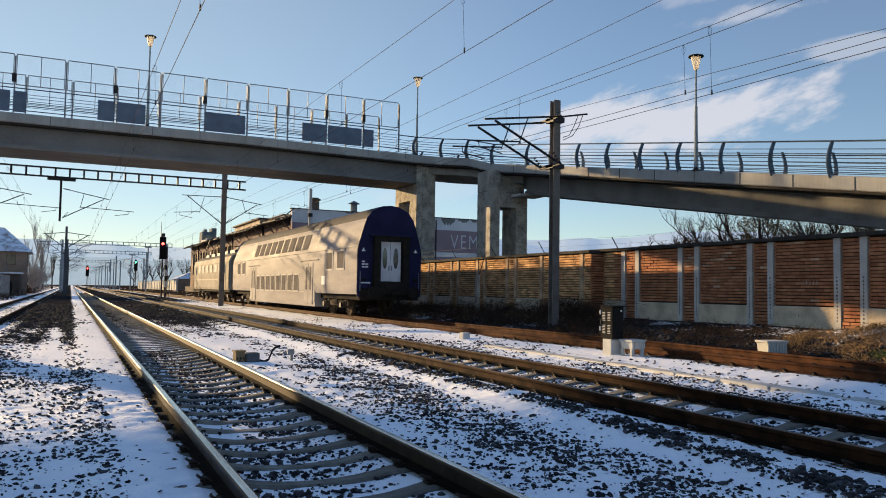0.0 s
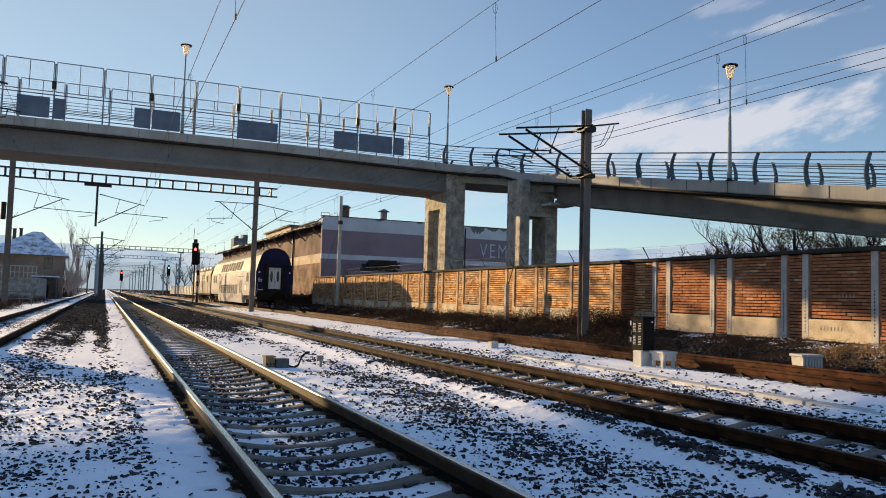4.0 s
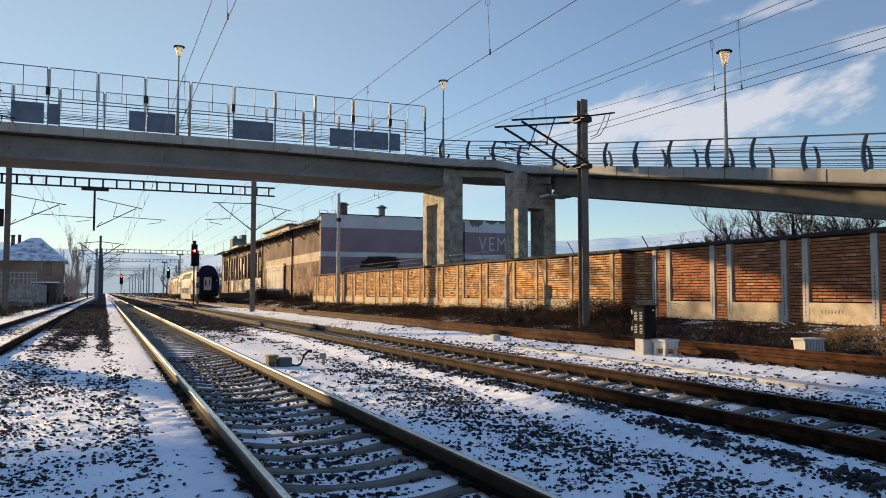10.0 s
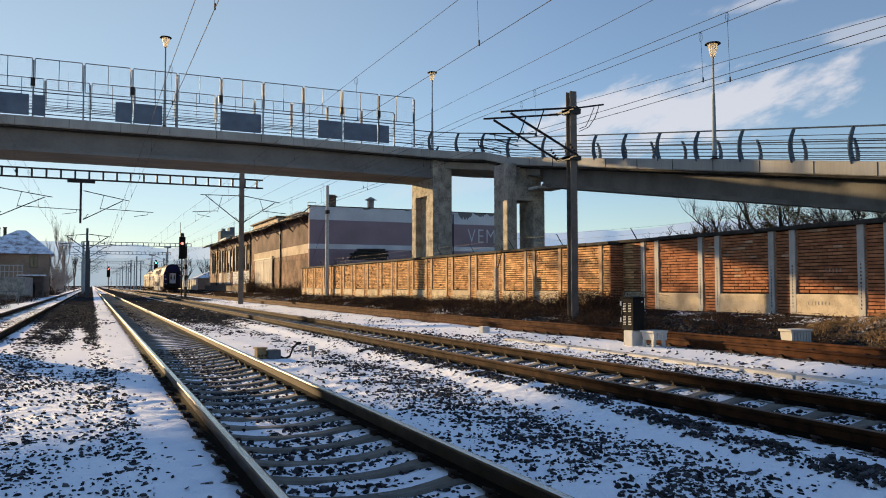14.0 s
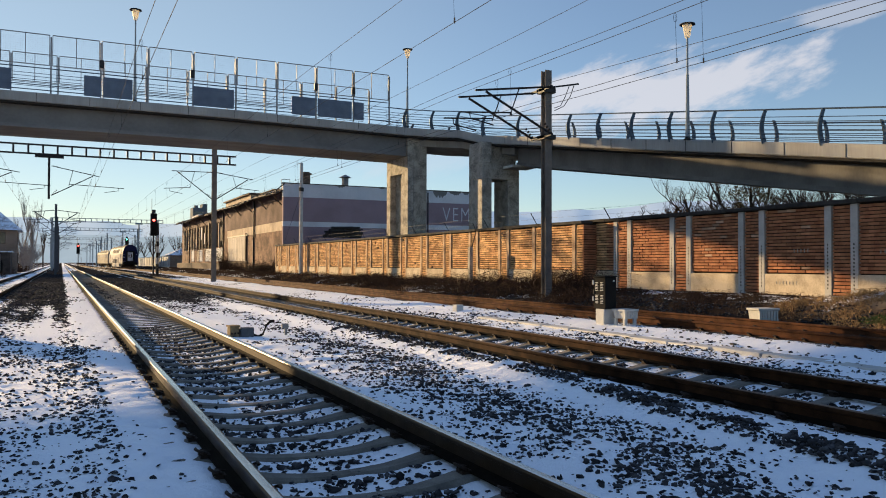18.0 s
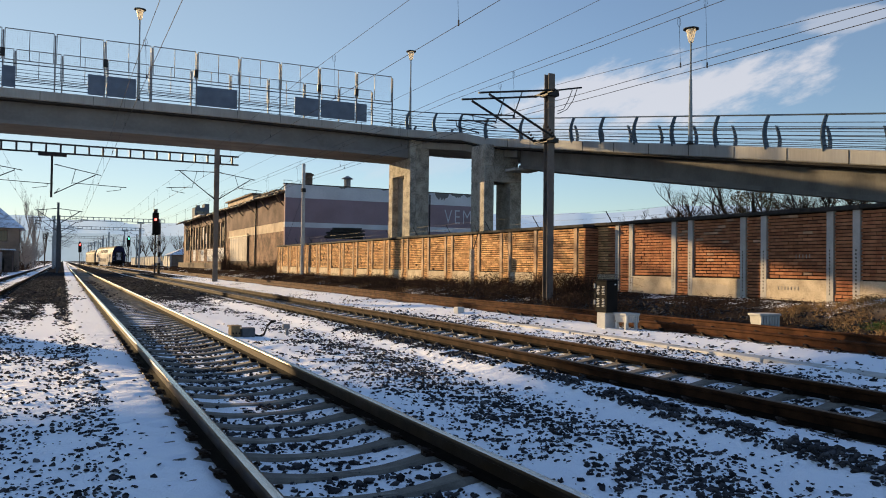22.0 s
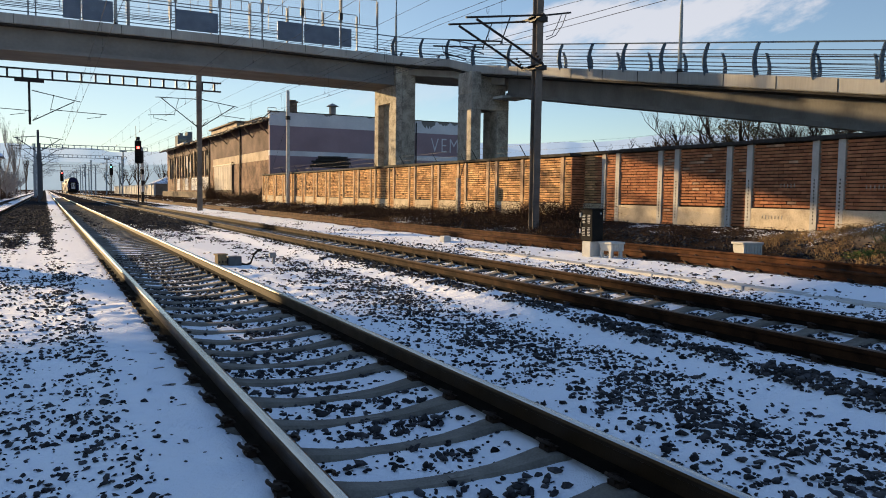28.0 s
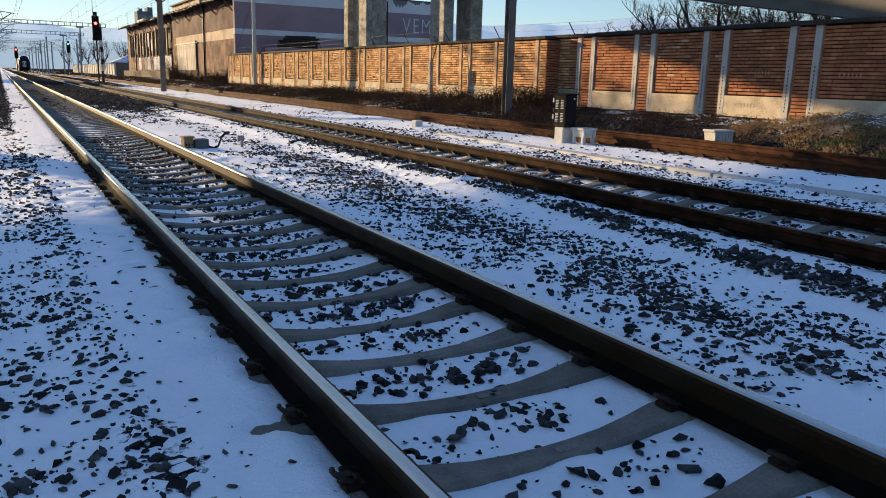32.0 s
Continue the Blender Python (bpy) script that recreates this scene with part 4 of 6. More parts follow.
def build_bridge():
    b = thing("footbridge", "concrete footbridge with curved ramp, steel railings and tall mesh guard", "bridge", kind="structure")
    part("deck_slab", slab(0.0, 0.0, -0.47), M_CONC, b, bevel=0.03)
    # dark strip drawn for the shade line beneath the fascia
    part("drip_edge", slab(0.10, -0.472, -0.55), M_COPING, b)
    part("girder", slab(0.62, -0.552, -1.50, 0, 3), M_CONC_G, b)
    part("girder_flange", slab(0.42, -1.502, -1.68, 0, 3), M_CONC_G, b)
    part("bend_slab", slab(0.9, -0.553, -0.95, 2, 7), M_CONC, b)
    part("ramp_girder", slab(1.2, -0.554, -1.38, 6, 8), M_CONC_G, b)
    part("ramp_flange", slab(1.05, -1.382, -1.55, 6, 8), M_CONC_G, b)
    # fascia joints
    for x in np.arange(-30, 19, 2.4):
        part("fascia_joint", MB().box(x, x + 0.02, 42.985, 43.0, DECK - 0.46, DECK - 0.03), M_COPING, b)
    for y in [36.91 - 2.31 * i for i in range(14)]:
        part("fascia_joint", MB().box(21.985, 22.0, y, y + 0.02, ramp_z(y) - 0.46, ramp_z(y) - 0.03), M_COPING, b)
    # piers
    part("pier", MB().box(19.3, 20.2, 43.3, 46.7, -0.2, 9.24), M_CONC_W, b, bevel=0.04)
    # the slim column is unseen, added to throw a shadow band on the left
    part("column", MB().box(-15.05, -14.55, 44.7, 45.3, -0.2, 8.3), M_CONC_W, b, bevel=0.03)
    part("pier_recess_frame", MB().box(18.92, 19.298, 43.3, 44.25, -0.2, 9.24).box(18.92, 19.298, 46.1, 46.7, -0.2, 9.24).box(18.92, 19.298, 44.25, 46.1, 7.0, 9.24), M_CONC_W, b)
    q = MB()
    for xa, xb in ((PIER_X, PIER_X + 0.62), (PIER_X + 1.68, PIER_X + 2.44)):
        q.box(xa, xb, 38.0, 39.6, -0.2, 6.2)
    q.box(PIER_X, PIER_X + 2.44, 38.0, 39.6, 6.2, 7.1)
    q.box(PIER_X, PIER_X + 0.62, 38.0, 39.6, 7.1, 8.3)
    q.box(PIER_X + 0.62, PIER_X + 2.4, 38.3, 39.5, 7.1, 8.3)
    part("pier_frame", q, M_CONC_W, b, bevel=0.03)
    part("bearing_ledge", MB().box(22.5, 24.0, 36.9, 37.98, 6.80, 6.94), M_CONC_L, b)
    # guard fence on the deck, both edges
    post = MB().box(-0.036, 0.036, -0.036, 0.036, 0, 2.9).mesh("fence_post", M_STEEL_G)
    for yy, x_last in ((43.12, 17.6), (47.28, 17.9)):
        xs = [x_last - 2.27 * i for i in range(28)]
        for i, x in enumerate(xs):
            share("fence_post", post, b, pose(x, yy, DECK - 0.05))
            if i == len(xs) - 1:
                continue
            a, c = xs[i + 1] + 0.07, x - 0.07
            fr = MB()
            for z in (11.22, 12.74):
                fr.bar((a, yy, z), (c, yy, z), 0.04)
            for xv in (a, (a + c) / 2, c):
                fr.bar((xv, yy, 11.22), (xv, yy, 12.74), 0.035)
            part("mesh_panel_frame", fr, M_STEEL_G, b)
            wires = MB()
            for j in range(1, 14):
                zz = 11.22 + j * 1.52 / 14
                wires.add([(a, yy, zz - 0.0013), (c, yy, zz - 0.0013), (c, yy, zz + 0.0013), (a, yy, zz + 0.0013)], [(0, 1, 2, 3)])
            for j in range(1, 20):
                xx = a + (c - a) * j / 20
                wires.add([(xx - 0.0013, yy, 11.22), (xx + 0.0013, yy, 11.22), (xx + 0.0013, yy, 12.74), (xx - 0.0013, yy, 12.74)], [(0, 1, 2, 3)])
            part("wire_mesh", wires, M_STEEL_G, b)
        if yy < 45:
            for xa, xb in ((-4.46, -3.0), (-2.85, -2.27), (0.94, 1.72), (1.82, 3.22), (6.25, 8.4), (11.62, 13.0), (13.14, 15.2), (15.36, 15.95), (-9.9, -7.6), (-14.5, -12.2)):
                sp = MB().box(xa, xb, yy - 0.075, yy - 0.05, 9.86, 10.9)
                for j in range(9):
                    sp.box(xa, xb, yy - 0.085, yy - 0.0755, 9.9 + j * 0.11, 9.96 + j * 0.11)
                part("solid_panel", sp, M_PANEL, b)
            for x in (-2.85, 1.76, 6.21, 13.04, 15.31, -7.4, -12.0):
                part("insulator_block", MB().box(x - 0.10, x + 0.10, yy - 0.12, yy + 0.02, 11.35, 11.75), M_STEEL_D, b)
        for j, z in enumerate((9.98, 10.14, 10.30, 10.46, 10.62, 10.78, 11.06)):
            part("railing_bar", MB().tube([(-68, yy + 0.02, z), (17.5, yy + 0.02, z)], 0.028 if j == 6 else 0.014, 5), M_RAILING, b)
    # railing of the bend and the ramp
    fin = fin_mesh()

    def along(pts, n):
        out = []
        for i in range(len(pts) - 1):
            a, c = Vector(pts[i]), Vector(pts[i + 1])
            for j in range(n):
                out.append(a.lerp(c, j / n))
        return out + [Vector(pts[-1])]

    near_line = [Vector((17.5, 43.12, DECK - 0.13)), Vector((18.7, 43.1, DECK - 0.15)), Vector((20.05, 42.1, DECK - 0.30)), Vector((20.98, 40.5, DECK - 0.52)), Vector((21.7, 38.7, ramp_z(38.6))),
                 Vector((22.1, 37.0, ramp_z(37))), Vector((22.1, 4.2, ramp_z(4.2)))]
    far_line = [Vector((17.9, 47.28, DECK - 0.13)), Vector((21.0, 47.28, DECK - 0.18)), Vector((23.35, 46.5, DECK - 0.3)), Vector((24.9, 44.5, DECK - 0.52)), Vector((25.9, 41.8, ramp_z(38.6))),
                Vector((26.3, 38.5, ramp_z(37))), Vector((26.3, 4.2, ramp_z(4.2)))]
    for line in (near_line, far_line):
        for j, z in enumerate((0.10, 0.25, 0.40, 0.55, 0.70, 0.85, 1.12)):
            off = -0.10 if z < 1 else 0.02
            part("railing_bar", MB().tube([p + Vector((off, 0, z)) for p in line], 0.032 if j == 6 else 0.015, 5), M_RAILING, b)
        for p in along(line[:6], 1)[1:5]:
            share("post", fin, b, pose(p.x, p.y, p.z))
        for y in [38.90 - 2.34 * i if line is far_line else 37.86 - 2.315 * i for i in range(0, 15)]:
            if y < 37.2:
                share("post", fin, b, pose(line[-1].x, y, ramp_z(y), 0, 0, 180 if line is far_line else 0))
    return b


def street_lamp(x, y, z, h, lit):
    t = thing("street_lamp", "slim grey lamp post with a funnel-shaped lantern" + (" catching the low sun" if lit else ""), "street lamp", pose(x, y, z), "lamps on the footbridge")
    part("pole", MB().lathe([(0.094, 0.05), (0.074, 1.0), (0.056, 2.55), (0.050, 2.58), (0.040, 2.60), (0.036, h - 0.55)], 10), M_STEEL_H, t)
    part("base", MB().lathe([(0.16, 0), (0.16, 0.04), (0.10, 0.06), (0.098, 0.12)], 8), M_STEEL_D, t)
    part("lantern", MB().lathe([(0.085, h - 0.60), (0.105, h - 0.54), (0.20, h - 0.10)], 12), M_LAMPGLASS, t)
    part("cap", MB().lathe([(0.31, h - 0.09), (0.30, h - 0.05), (0.10, h), (0.02, h + 0.02)], 12), M_STEEL_D, t)
    return t


# ---------------------------------------------------------------- overhead line
def insulator(mb, a, b, r=0.045):
    a, b = Vector(a), Vector(b)
    for i in range(4):
        c = a.lerp(b, (i + 0.5) / 4)
        mb.tube([c - (b - a) * 0.06, c + (b - a) * 0.06], r, 6)
    return mb


def cantilever(t, root, reach, z_hi=7.55, z_lo=5.85, tip_z=7.1, wire_z=6.0, dy=0.0, thick=0.03, push=False, steel=None):
    """A bracket from a mast towards a track: reach is signed along x."""
    steel = steel or M_STEEL_D
    x, y = root
    y += dy
    s = 1 if reach > 0 else -1
    tip = (x + reach, y, tip_z)
    part("top_tube", MB().tube([(x + s * 0.15, y, z_hi), (x + reach * 1.06, y, tip_z + (tip_z - z_hi) * 0.06)], thick, 6), steel, t)
    part("strut", MB().tube([(x + s * 0.15, y, z_lo), (x + reach * 0.93, y, tip_z - 0.03)], thick * 1.15, 6), steel, t)
    part("insulator", insulator(MB(), (x + s * 0.2, y, z_hi), (x + s * 0.55, y, z_hi + (tip_z - z_hi) * 0.12)), M_CLIP, t)
    part("insulator", insulator(MB(), (x + s * 0.18, y, z_lo + 0.03), (x + s * 0.5, y, z_lo + 0.4)), M_CLIP, t)
    rx = x + reach * (0.42 if push else 0.62)
    far_x = x + reach * (1.62 if push else 1.25)
    part("registration_tube", MB().tube([(rx, y, wire_z + 0.5), (far_x, y, wire_z + 0.36)], thick * 0.8, 5), steel, t)
    part("steady_arm", MB().tube([(far_x - s * 0.35, y, wire_z + 0.38), (far_x - s * 0.38, y, wire_z + 0.18), (far_x - s * 1.25, y, wire_z + 0.03)], thick * 0.6, 4), steel, t)
    part("stay", MB().tube([(rx, y, wire_z + 0.42), (x + reach * 0.5, y, z_hi + (tip_z - z_hi) * 0.5)], thick * 0.6, 4), steel, t)


def h_mast(mb, x, y, h, w=0.30, z0=-0.1):
    """A rolled H column."""
    a, f, g = w / 2, 0.025, 0.012
    ring = [(-a, -a), (a, -a), (a, -a + f), (g, -a + f), (g, a - f), (a, a - f), (a, a), (-a, a), (-a, a - f), (-g, a - f), (-g, -a + f), (-a, -a + f)]
    mb.loft([[(x + p, y + q, z) for p, q in ring] for z in (z0, h)])
    return mb


def build_overhead():
    m = thing("catenary_mast", "dark steel overhead-line mast with a double bracket arm, beside the siding", "mast")
    x, y = 15.35, 22.9
    part("column", h_mast(MB(), x, y, 8.25, 0.27), M_STEEL_M, m)
    part("head_plate", MB().box(x - 0.24, x + 0.24, y - 0.24, y + 0.24, 7.44, 7.62), M_STEEL_D, m)
    part("lower_bracket", MB().box(x - 0.24, x + 0.24, y - 0.24, y + 0.24, 5.80, 5.95), M_STEEL_D, m)
    for z in (7.55, 5.88):
        part("spreader", MB().bar((x - 0.2, y - 0.65, z), (x - 0.2, y + 0.65, z), 0.08), M_STEEL_D, m)
    for k in range(2):
        part("jumper_cable", MB().tube([(x + 0.75 - 0.2 * k, y - 0.6, 7.68 - 0.04 * k), (x + 0.66 - 0.2 * k, y - 0.5, 7.3), (x + 0.5 - 0.14 * k, y - 0.35, 6.98), (x + 0.2, y - 0.2, 6.82 + 0.1 * k)], 0.014, 5), M_WIRE, m)
    part("strain_arm", MB().bar((x + 0.15, y - 0.15, 7.66), (x + 0.85, y - 0.75, 7.72), 0.05), M_STEEL_D, m)
    for dy in (-0.6, 0.6):
        cantilever(m, (x, y), -3.0, 7.55, 5.88, 7.15, 6.0, dy, 0.036)
    # Stands out of view; placed so that its shadow crosses the left foreground.
    lm = thing("catenary_mast", "unseen steel mast beside the side line, added to cast a shadow", "mast")
    part("column", h_mast(MB(), -4.95, 25.0, 8.3, 0.30), M_STEEL_G, lm)
    cantilever(lm, (-4.95, 25.0), 2.0, 7.55, 5.88, 7.2, 6.05)
    # gantries over four tracks
    g = thing("gantry", "dark steel portal with a ladder-like beam and bracket arms", "gantry", pose(0, 58.6, 0), "overhead-line portals")
    for cx in (-6.05, 10.05):
        part("column", h_mast(MB(), cx, 0, 9.84, 0.33), M_STEEL_M, g)
    bm = MB()
    za, zb = 8.76, 9.28
    bm.box(-9.1, 11.6, -0.12, 0.12, za - 0.09, za).box(-9.1, 11.6, -0.12, 0.12, zb, zb + 0.09)
    for xv in np.arange(-9.1, 11.65, 0.88):
        bm.box(xv - 0.06, xv + 0.06, -0.10, 0.10, za, zb)
    part("beam", bm, M_STEEL_D, g)
    part("drop_post", MB().box(-0.88, -0.74, -0.07, 0.07, 5.7, 8.65).box(-1.66, 0.08, -0.14, 0.14, 8.49, 8.67), M_STEEL_D, g)
    part("balance_weight", MB().tube([(-6.4, -0.25, 5.8), (-6.4, -0.25, 6.95)], 0.16, 8), M_CLIP, g)
    cantilever(g, (-0.81, 0), 2.9, 7.95, 5.95, 7.40, 6.25, push=True)
    cantilever(g, (-6.05, 0), 3.3, 7.95, 5.95, 7.45, 6.25, push=True)
    cantilever(g, (10.05, 0), -2.8, 8.08, 6.1, 8.05, 6.4)
    cantilever(g, (10.05, 0), 2.65, 8.08, 6.1, 7.70, 6.5)
    f = thing("gantry", "long steel portal over all the tracks, coloured pale for haze", "gantry", pose(0, 150, 0), "overhead-line portals")
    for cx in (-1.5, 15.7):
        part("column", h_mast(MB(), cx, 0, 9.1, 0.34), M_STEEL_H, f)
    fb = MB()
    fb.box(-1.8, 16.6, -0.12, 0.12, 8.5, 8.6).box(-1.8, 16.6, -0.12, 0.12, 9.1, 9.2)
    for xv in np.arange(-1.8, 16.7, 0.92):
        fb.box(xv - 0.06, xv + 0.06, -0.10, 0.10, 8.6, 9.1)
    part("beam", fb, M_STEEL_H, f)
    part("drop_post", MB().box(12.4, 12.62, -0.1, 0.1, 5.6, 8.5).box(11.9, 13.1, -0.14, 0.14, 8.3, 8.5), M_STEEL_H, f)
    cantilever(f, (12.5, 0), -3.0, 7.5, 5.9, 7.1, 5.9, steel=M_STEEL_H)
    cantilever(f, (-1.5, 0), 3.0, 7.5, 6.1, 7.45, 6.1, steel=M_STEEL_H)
    for y, dx in ((191, 0.0), (268, -1.5), (350, -2.0)):
        copy_thing(f, pose(dx, y, 0))
    # single masts between the two left-hand tracks
    s = thing("catenary_mast", "grey overhead-line mast with bracket arms to both sides", "mast", pose(-0.62, 100, 0), "line-side masts")
    part("column", h_mast(MB(), 0, 0, 8.15, 0.25), M_STEEL_F, s)
    cantilever(s, (0, 0), 2.4, 7.45, 5.7, 7.2, 5.9, thick=0.045, steel=M_STEEL_F)
    cantilever(s, (0, 0), -2.3, 7.45, 5.7, 7.2, 5.9, thick=0.045, steel=M_STEEL_F)
    for y, xx in ((128, -0.6), (160, -0.6), (212, -0.6), (255, -0.7), (300, -0.8)):
        copy_thing(s, pose(xx, y, 0))
    r = thing("catenary_mast", "overhead-line mast with bracket arms at the line edge, paled for haze", "mast", pose(9.9, 205, 0), "line-side masts")
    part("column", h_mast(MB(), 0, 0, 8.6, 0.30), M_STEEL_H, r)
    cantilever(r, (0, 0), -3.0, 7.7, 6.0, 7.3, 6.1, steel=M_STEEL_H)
    for y, xx in ((215, 17), (235, 9.9), (262, 12), (285, 10.5), (310, 10.2), (340, 10.2), (240, 15.5), (262, 17), (375, 10)):
        copy_thing(r, pose(xx, y, 0))
    # wires: messenger, contact and hangers over each track
    for label, c, z_m, z_c in (("over the side line", X0, 7.35, 6.1), ("over the main line", X1, 7.12, 6.08), ("over the second line", X2, 7.36, 6.1), ("over the siding", 0.1, 7.20, 5.90), ("ending over the siding", 0.0, 7.36, 5.70)):
        w = thing("overhead_wire", "thin dark contact wire on a messenger " + label, "overhead wire")
        ys = np.arange(-4, 320, 4.0)

        def sag(y, z_m=z_m, z_c=z_c):
            return z_m - 0.16 * math.sin(math.pi * ((y - 22.9) % 45) / 45)
        def at_x(y, c=c):
            return siding_x(y) + c if "siding" in label else c
        part("messenger_wire", MB().tube([(at_x(y) - 0.05, y, sag(y)) for y in ys], 0.0075, 4), M_WIRE, w)
        def contact_z(y, z_c=z_c):
            return z_c + (0.02 * (min(y, 23.0) - 9.0) if "siding" in label else 0.0)
        part("contact_wire", MB().tube([(at_x(y), y, contact_z(y)) for y in ys], 0.0075, 4), M_WIRE, w)
        for y in np.arange(12.4 if "ending" in label else 13.3, 120, 7.6):
            part("dropper", MB().tube([(at_x(y) - 0.05, y, sag(y)), (at_x(y), y, contact_z(y))], 0.0045, 3), M_WIRE, w)
            part("dropper_loop", MB().tube([(at_x(y) - 0.05 + 0.05 * math.sin(a), y, sag(y) - 0.11 + 0.11 * math.cos(a)) for a in np.linspace(0, 2 * math.pi, 9)], 0.0045, 3), M_WIRE, w)
            part("dropper_clamp", MB().tube([(at_x(y), y, contact_z(y) - 0.02), (at_x(y), y, contact_z(y) + 0.09)], 0.018, 5), M_WIRE, w)
    for xx, z in ((12.3, 8.42), (15.35, 7.32)):
        f = thing("feeder_wire", "single thin dark feeder wire along the line", "wire")
        part("strand", MB().tube([(xx, y, z - 0.1 * math.sin(y / 14) if xx < 14 else 7.14 + 0.0557 * (y - 10.96)) for y in np.arange(-4, 120 if xx < 14 else 24, 3.0)], 0.0075, 4), M_WIRE, f)


# ---------------------------------------------------------------- goods shed
def build_shed():
    b = thing("goods_shed", "old goods shed, mauve end wall, stained facade and deep eave", "building", kind="")
    xf, y0, y1, zt = 19.0, 71.2, 142, 8.55
    # end wall in painted bands
    for nm, za, zb, mm, dy in (("wall_base", -0.3, 4.85, M_MAUVE, 0.0), ("wall_stripe", 4.85, 5.32, M_PALE, -0.012), ("wall_middle", 5.32, 7.60, M_MAUVE, 0.0), ("wall_top", 7.60, 8.85, M_PALE, -0.012)):
        part(nm, MB().box(18.45 if dy else 18.47, 39.5, y0 + dy, y0 + 0.4, za, zb), mm, b)
    part("parapet_cap", MB().box(18.35, 33.0, y0 - 0.06, y0 + 0.45, 8.85, 8.93).box(33.0, 39.6, y0 - 0.06, y0 + 0.45, 8.80, 8.88), M_COPING, b)
    # peeled patches under the parapet
    for x, w, h in ((33.9, 1.6, 1.0), (35.7, 1.4, 0.6), (23.6, 0.9, 0.22), (37.2, 1.0, 0.4), (28.0, 0.6, 0.15)):
        pt = MB()
        rr = random.Random(int(x * 10))
        edge = [(x + w * (1 - j / 14), y0 - 0.018, 8.85 - h * (0.25 + 0.75 * math.sin(math.pi * j / 14)) * rr.uniform(0.45, 1.0)) for j in range(15)]
        pt.add([(x, y0 - 0.018, 8.85), (x + w, y0 - 0.018, 8.85)] + edge, [tuple(range(17))])
        part("peeled_patch", pt, M_CONC_G, b)
    part("downpipe", MB().tube([(33.3, y0 - 0.08, 8.6), (33.3, y0 - 0.08, 3)], 0.06, 6), M_STEEL_D, b)
    # facade along the line
    part("facade", MB().box(xf, xf + 0.4, y0 + 0.4, y1, -0.3, 8.3), M_FACADE, b)
    part("facade_band", MB().box(xf - 0.02, xf, y0 + 0.1, 101, 4.55, 5.45), M_CREAM, b)
    part("upper_facade", MB().box(xf - 0.012, xf, y0 + 0.1, y1, 5.46, 8.2), M_UPPER, b)
    part("facade_foot", MB().box(xf - 0.06, xf, y0 + 0.1, 88.8, -0.3, 1.1), M_ROOF, b)
    part("back_wall", MB().box(39.1, 39.5, y0 + 0.4, y1, -0.3, 8.8), M_MAUVE, b)
    part("far_wall", MB().box(xf, 39.5, y1, y1 + 0.4, -0.3, 8.8), M_FACADE, b)
    part("flat_roof", MB().box(xf, 39.3, y0 + 0.3, y1, 8.40, 8.6), M_ROOF, b)
    # sagging eave: boards of uneven length on rafters and struts
    rr = random.Random(17)
    y = y0 + 0.1
    while y < y1 + 1:
        w = rr.uniform(0.9, 1.5)
        tip = 17.95 + rr.uniform(-0.16, 0.22) + 0.12 * math.sin(y * 0.21)
        sag = 0.07 * math.sin(y * 0.33) + rr.uniform(-0.05, 0.05)
        e = MB()
        lo = [(tip, y, 8.06 + sag), (20.6, y, 8.98), (20.6, y + w * 0.97, 8.98), (tip + rr.uniform(-0.05, 0.05), y + w * 0.97, 8.06 + sag + rr.uniform(-0.03, 0.03))]
        e.add(lo + [(p[0], p[1], p[2] + 0.11) for p in lo], [(3, 2, 1, 0), (4, 5, 6, 7), (0, 1, 5, 4), (1, 2, 6, 5), (2, 3, 7, 6), (3, 0, 4, 7)])
        part("eave_sheet", e, M_ROOF, b)
        y += w
    part("gutter", MB().tube([(17.9 + 0.06 * math.sin(q * 0.21), q, 8.03 + 0.07 * math.sin(q * 0.33)) for q in np.arange(y0 + 0.2, y1, 3.0)], 0.07, 6), M_STEEL_D, b)
    part("bent_flashing", MB().tube([(17.8, y0 + 0.3, 7.9), (17.85, y0 + 0.2, 8.2), (18.5, y0, 8.75), (18.6, y0 - 0.05, 8.95)], 0.05, 5), M_STEEL_D, b)
    for q in np.arange(y0 + 0.6, y1, 2.1):
        part("rafter", MB().bar((17.6 + rr.uniform(-0.2, 0.2), q, 7.95), (19.0, q, 8.38), 0.10, 0.14), M_ROOF, b)
    for q in np.arange(y0 + 2.6, y1, 6.3):
        part("eave_strut", MB().bar((18.98, q, 7.0), (18.05, q, 8.05), 0.10), M_ROOF, b)
    # raised roof lights behind the eave
    rl = part("roof_lantern", MB().box(21.2, 27, 97.5, 114, 8.6, 10.0), M_CREAM, b, "low raised roof light with peeling sides")
    part("lantern_roof", MB().box(20.9, 27.3, 97.1, 114.4, 10.0, 10.18), M_ROOF, rl)
    rl = part("roof_lantern", MB().box(22.0, 27, 88.5, 97.0, 8.6, 9.85), M_PALE, b, "pale raised roof light")
    part("lantern_roof", MB().box(21.8, 27.2, 88.3, 97.05, 9.85, 9.95), M_ROOF, rl)
    part("roof_frame", MB().bar((21.6, 84.0, 8.8), (21.6, 84.0, 10.6), 0.05).bar((22.5, 84.0, 8.8), (22.5, 84.0, 10.6), 0.05).bar((21.6, 84.0, 10.6), (22.5, 84.0, 10.6), 0.05), M_STEEL_D, b)
    part("roof_end_block", MB().box(20.4, 24.5, 134, 141, 8.6, 9.5), M_PALE, b)
    for q in (85.3, 103.2, 133.0):
        part("rain_pipe", MB().tube([(xf - 0.12, q, 8.2), (xf - 0.12, q, 4.4), (xf - 0.10, q + 0.25, 4.0), (xf - 0.10, q + 0.25, 0.8)], 0.09, 6), M_STEEL_D, b)
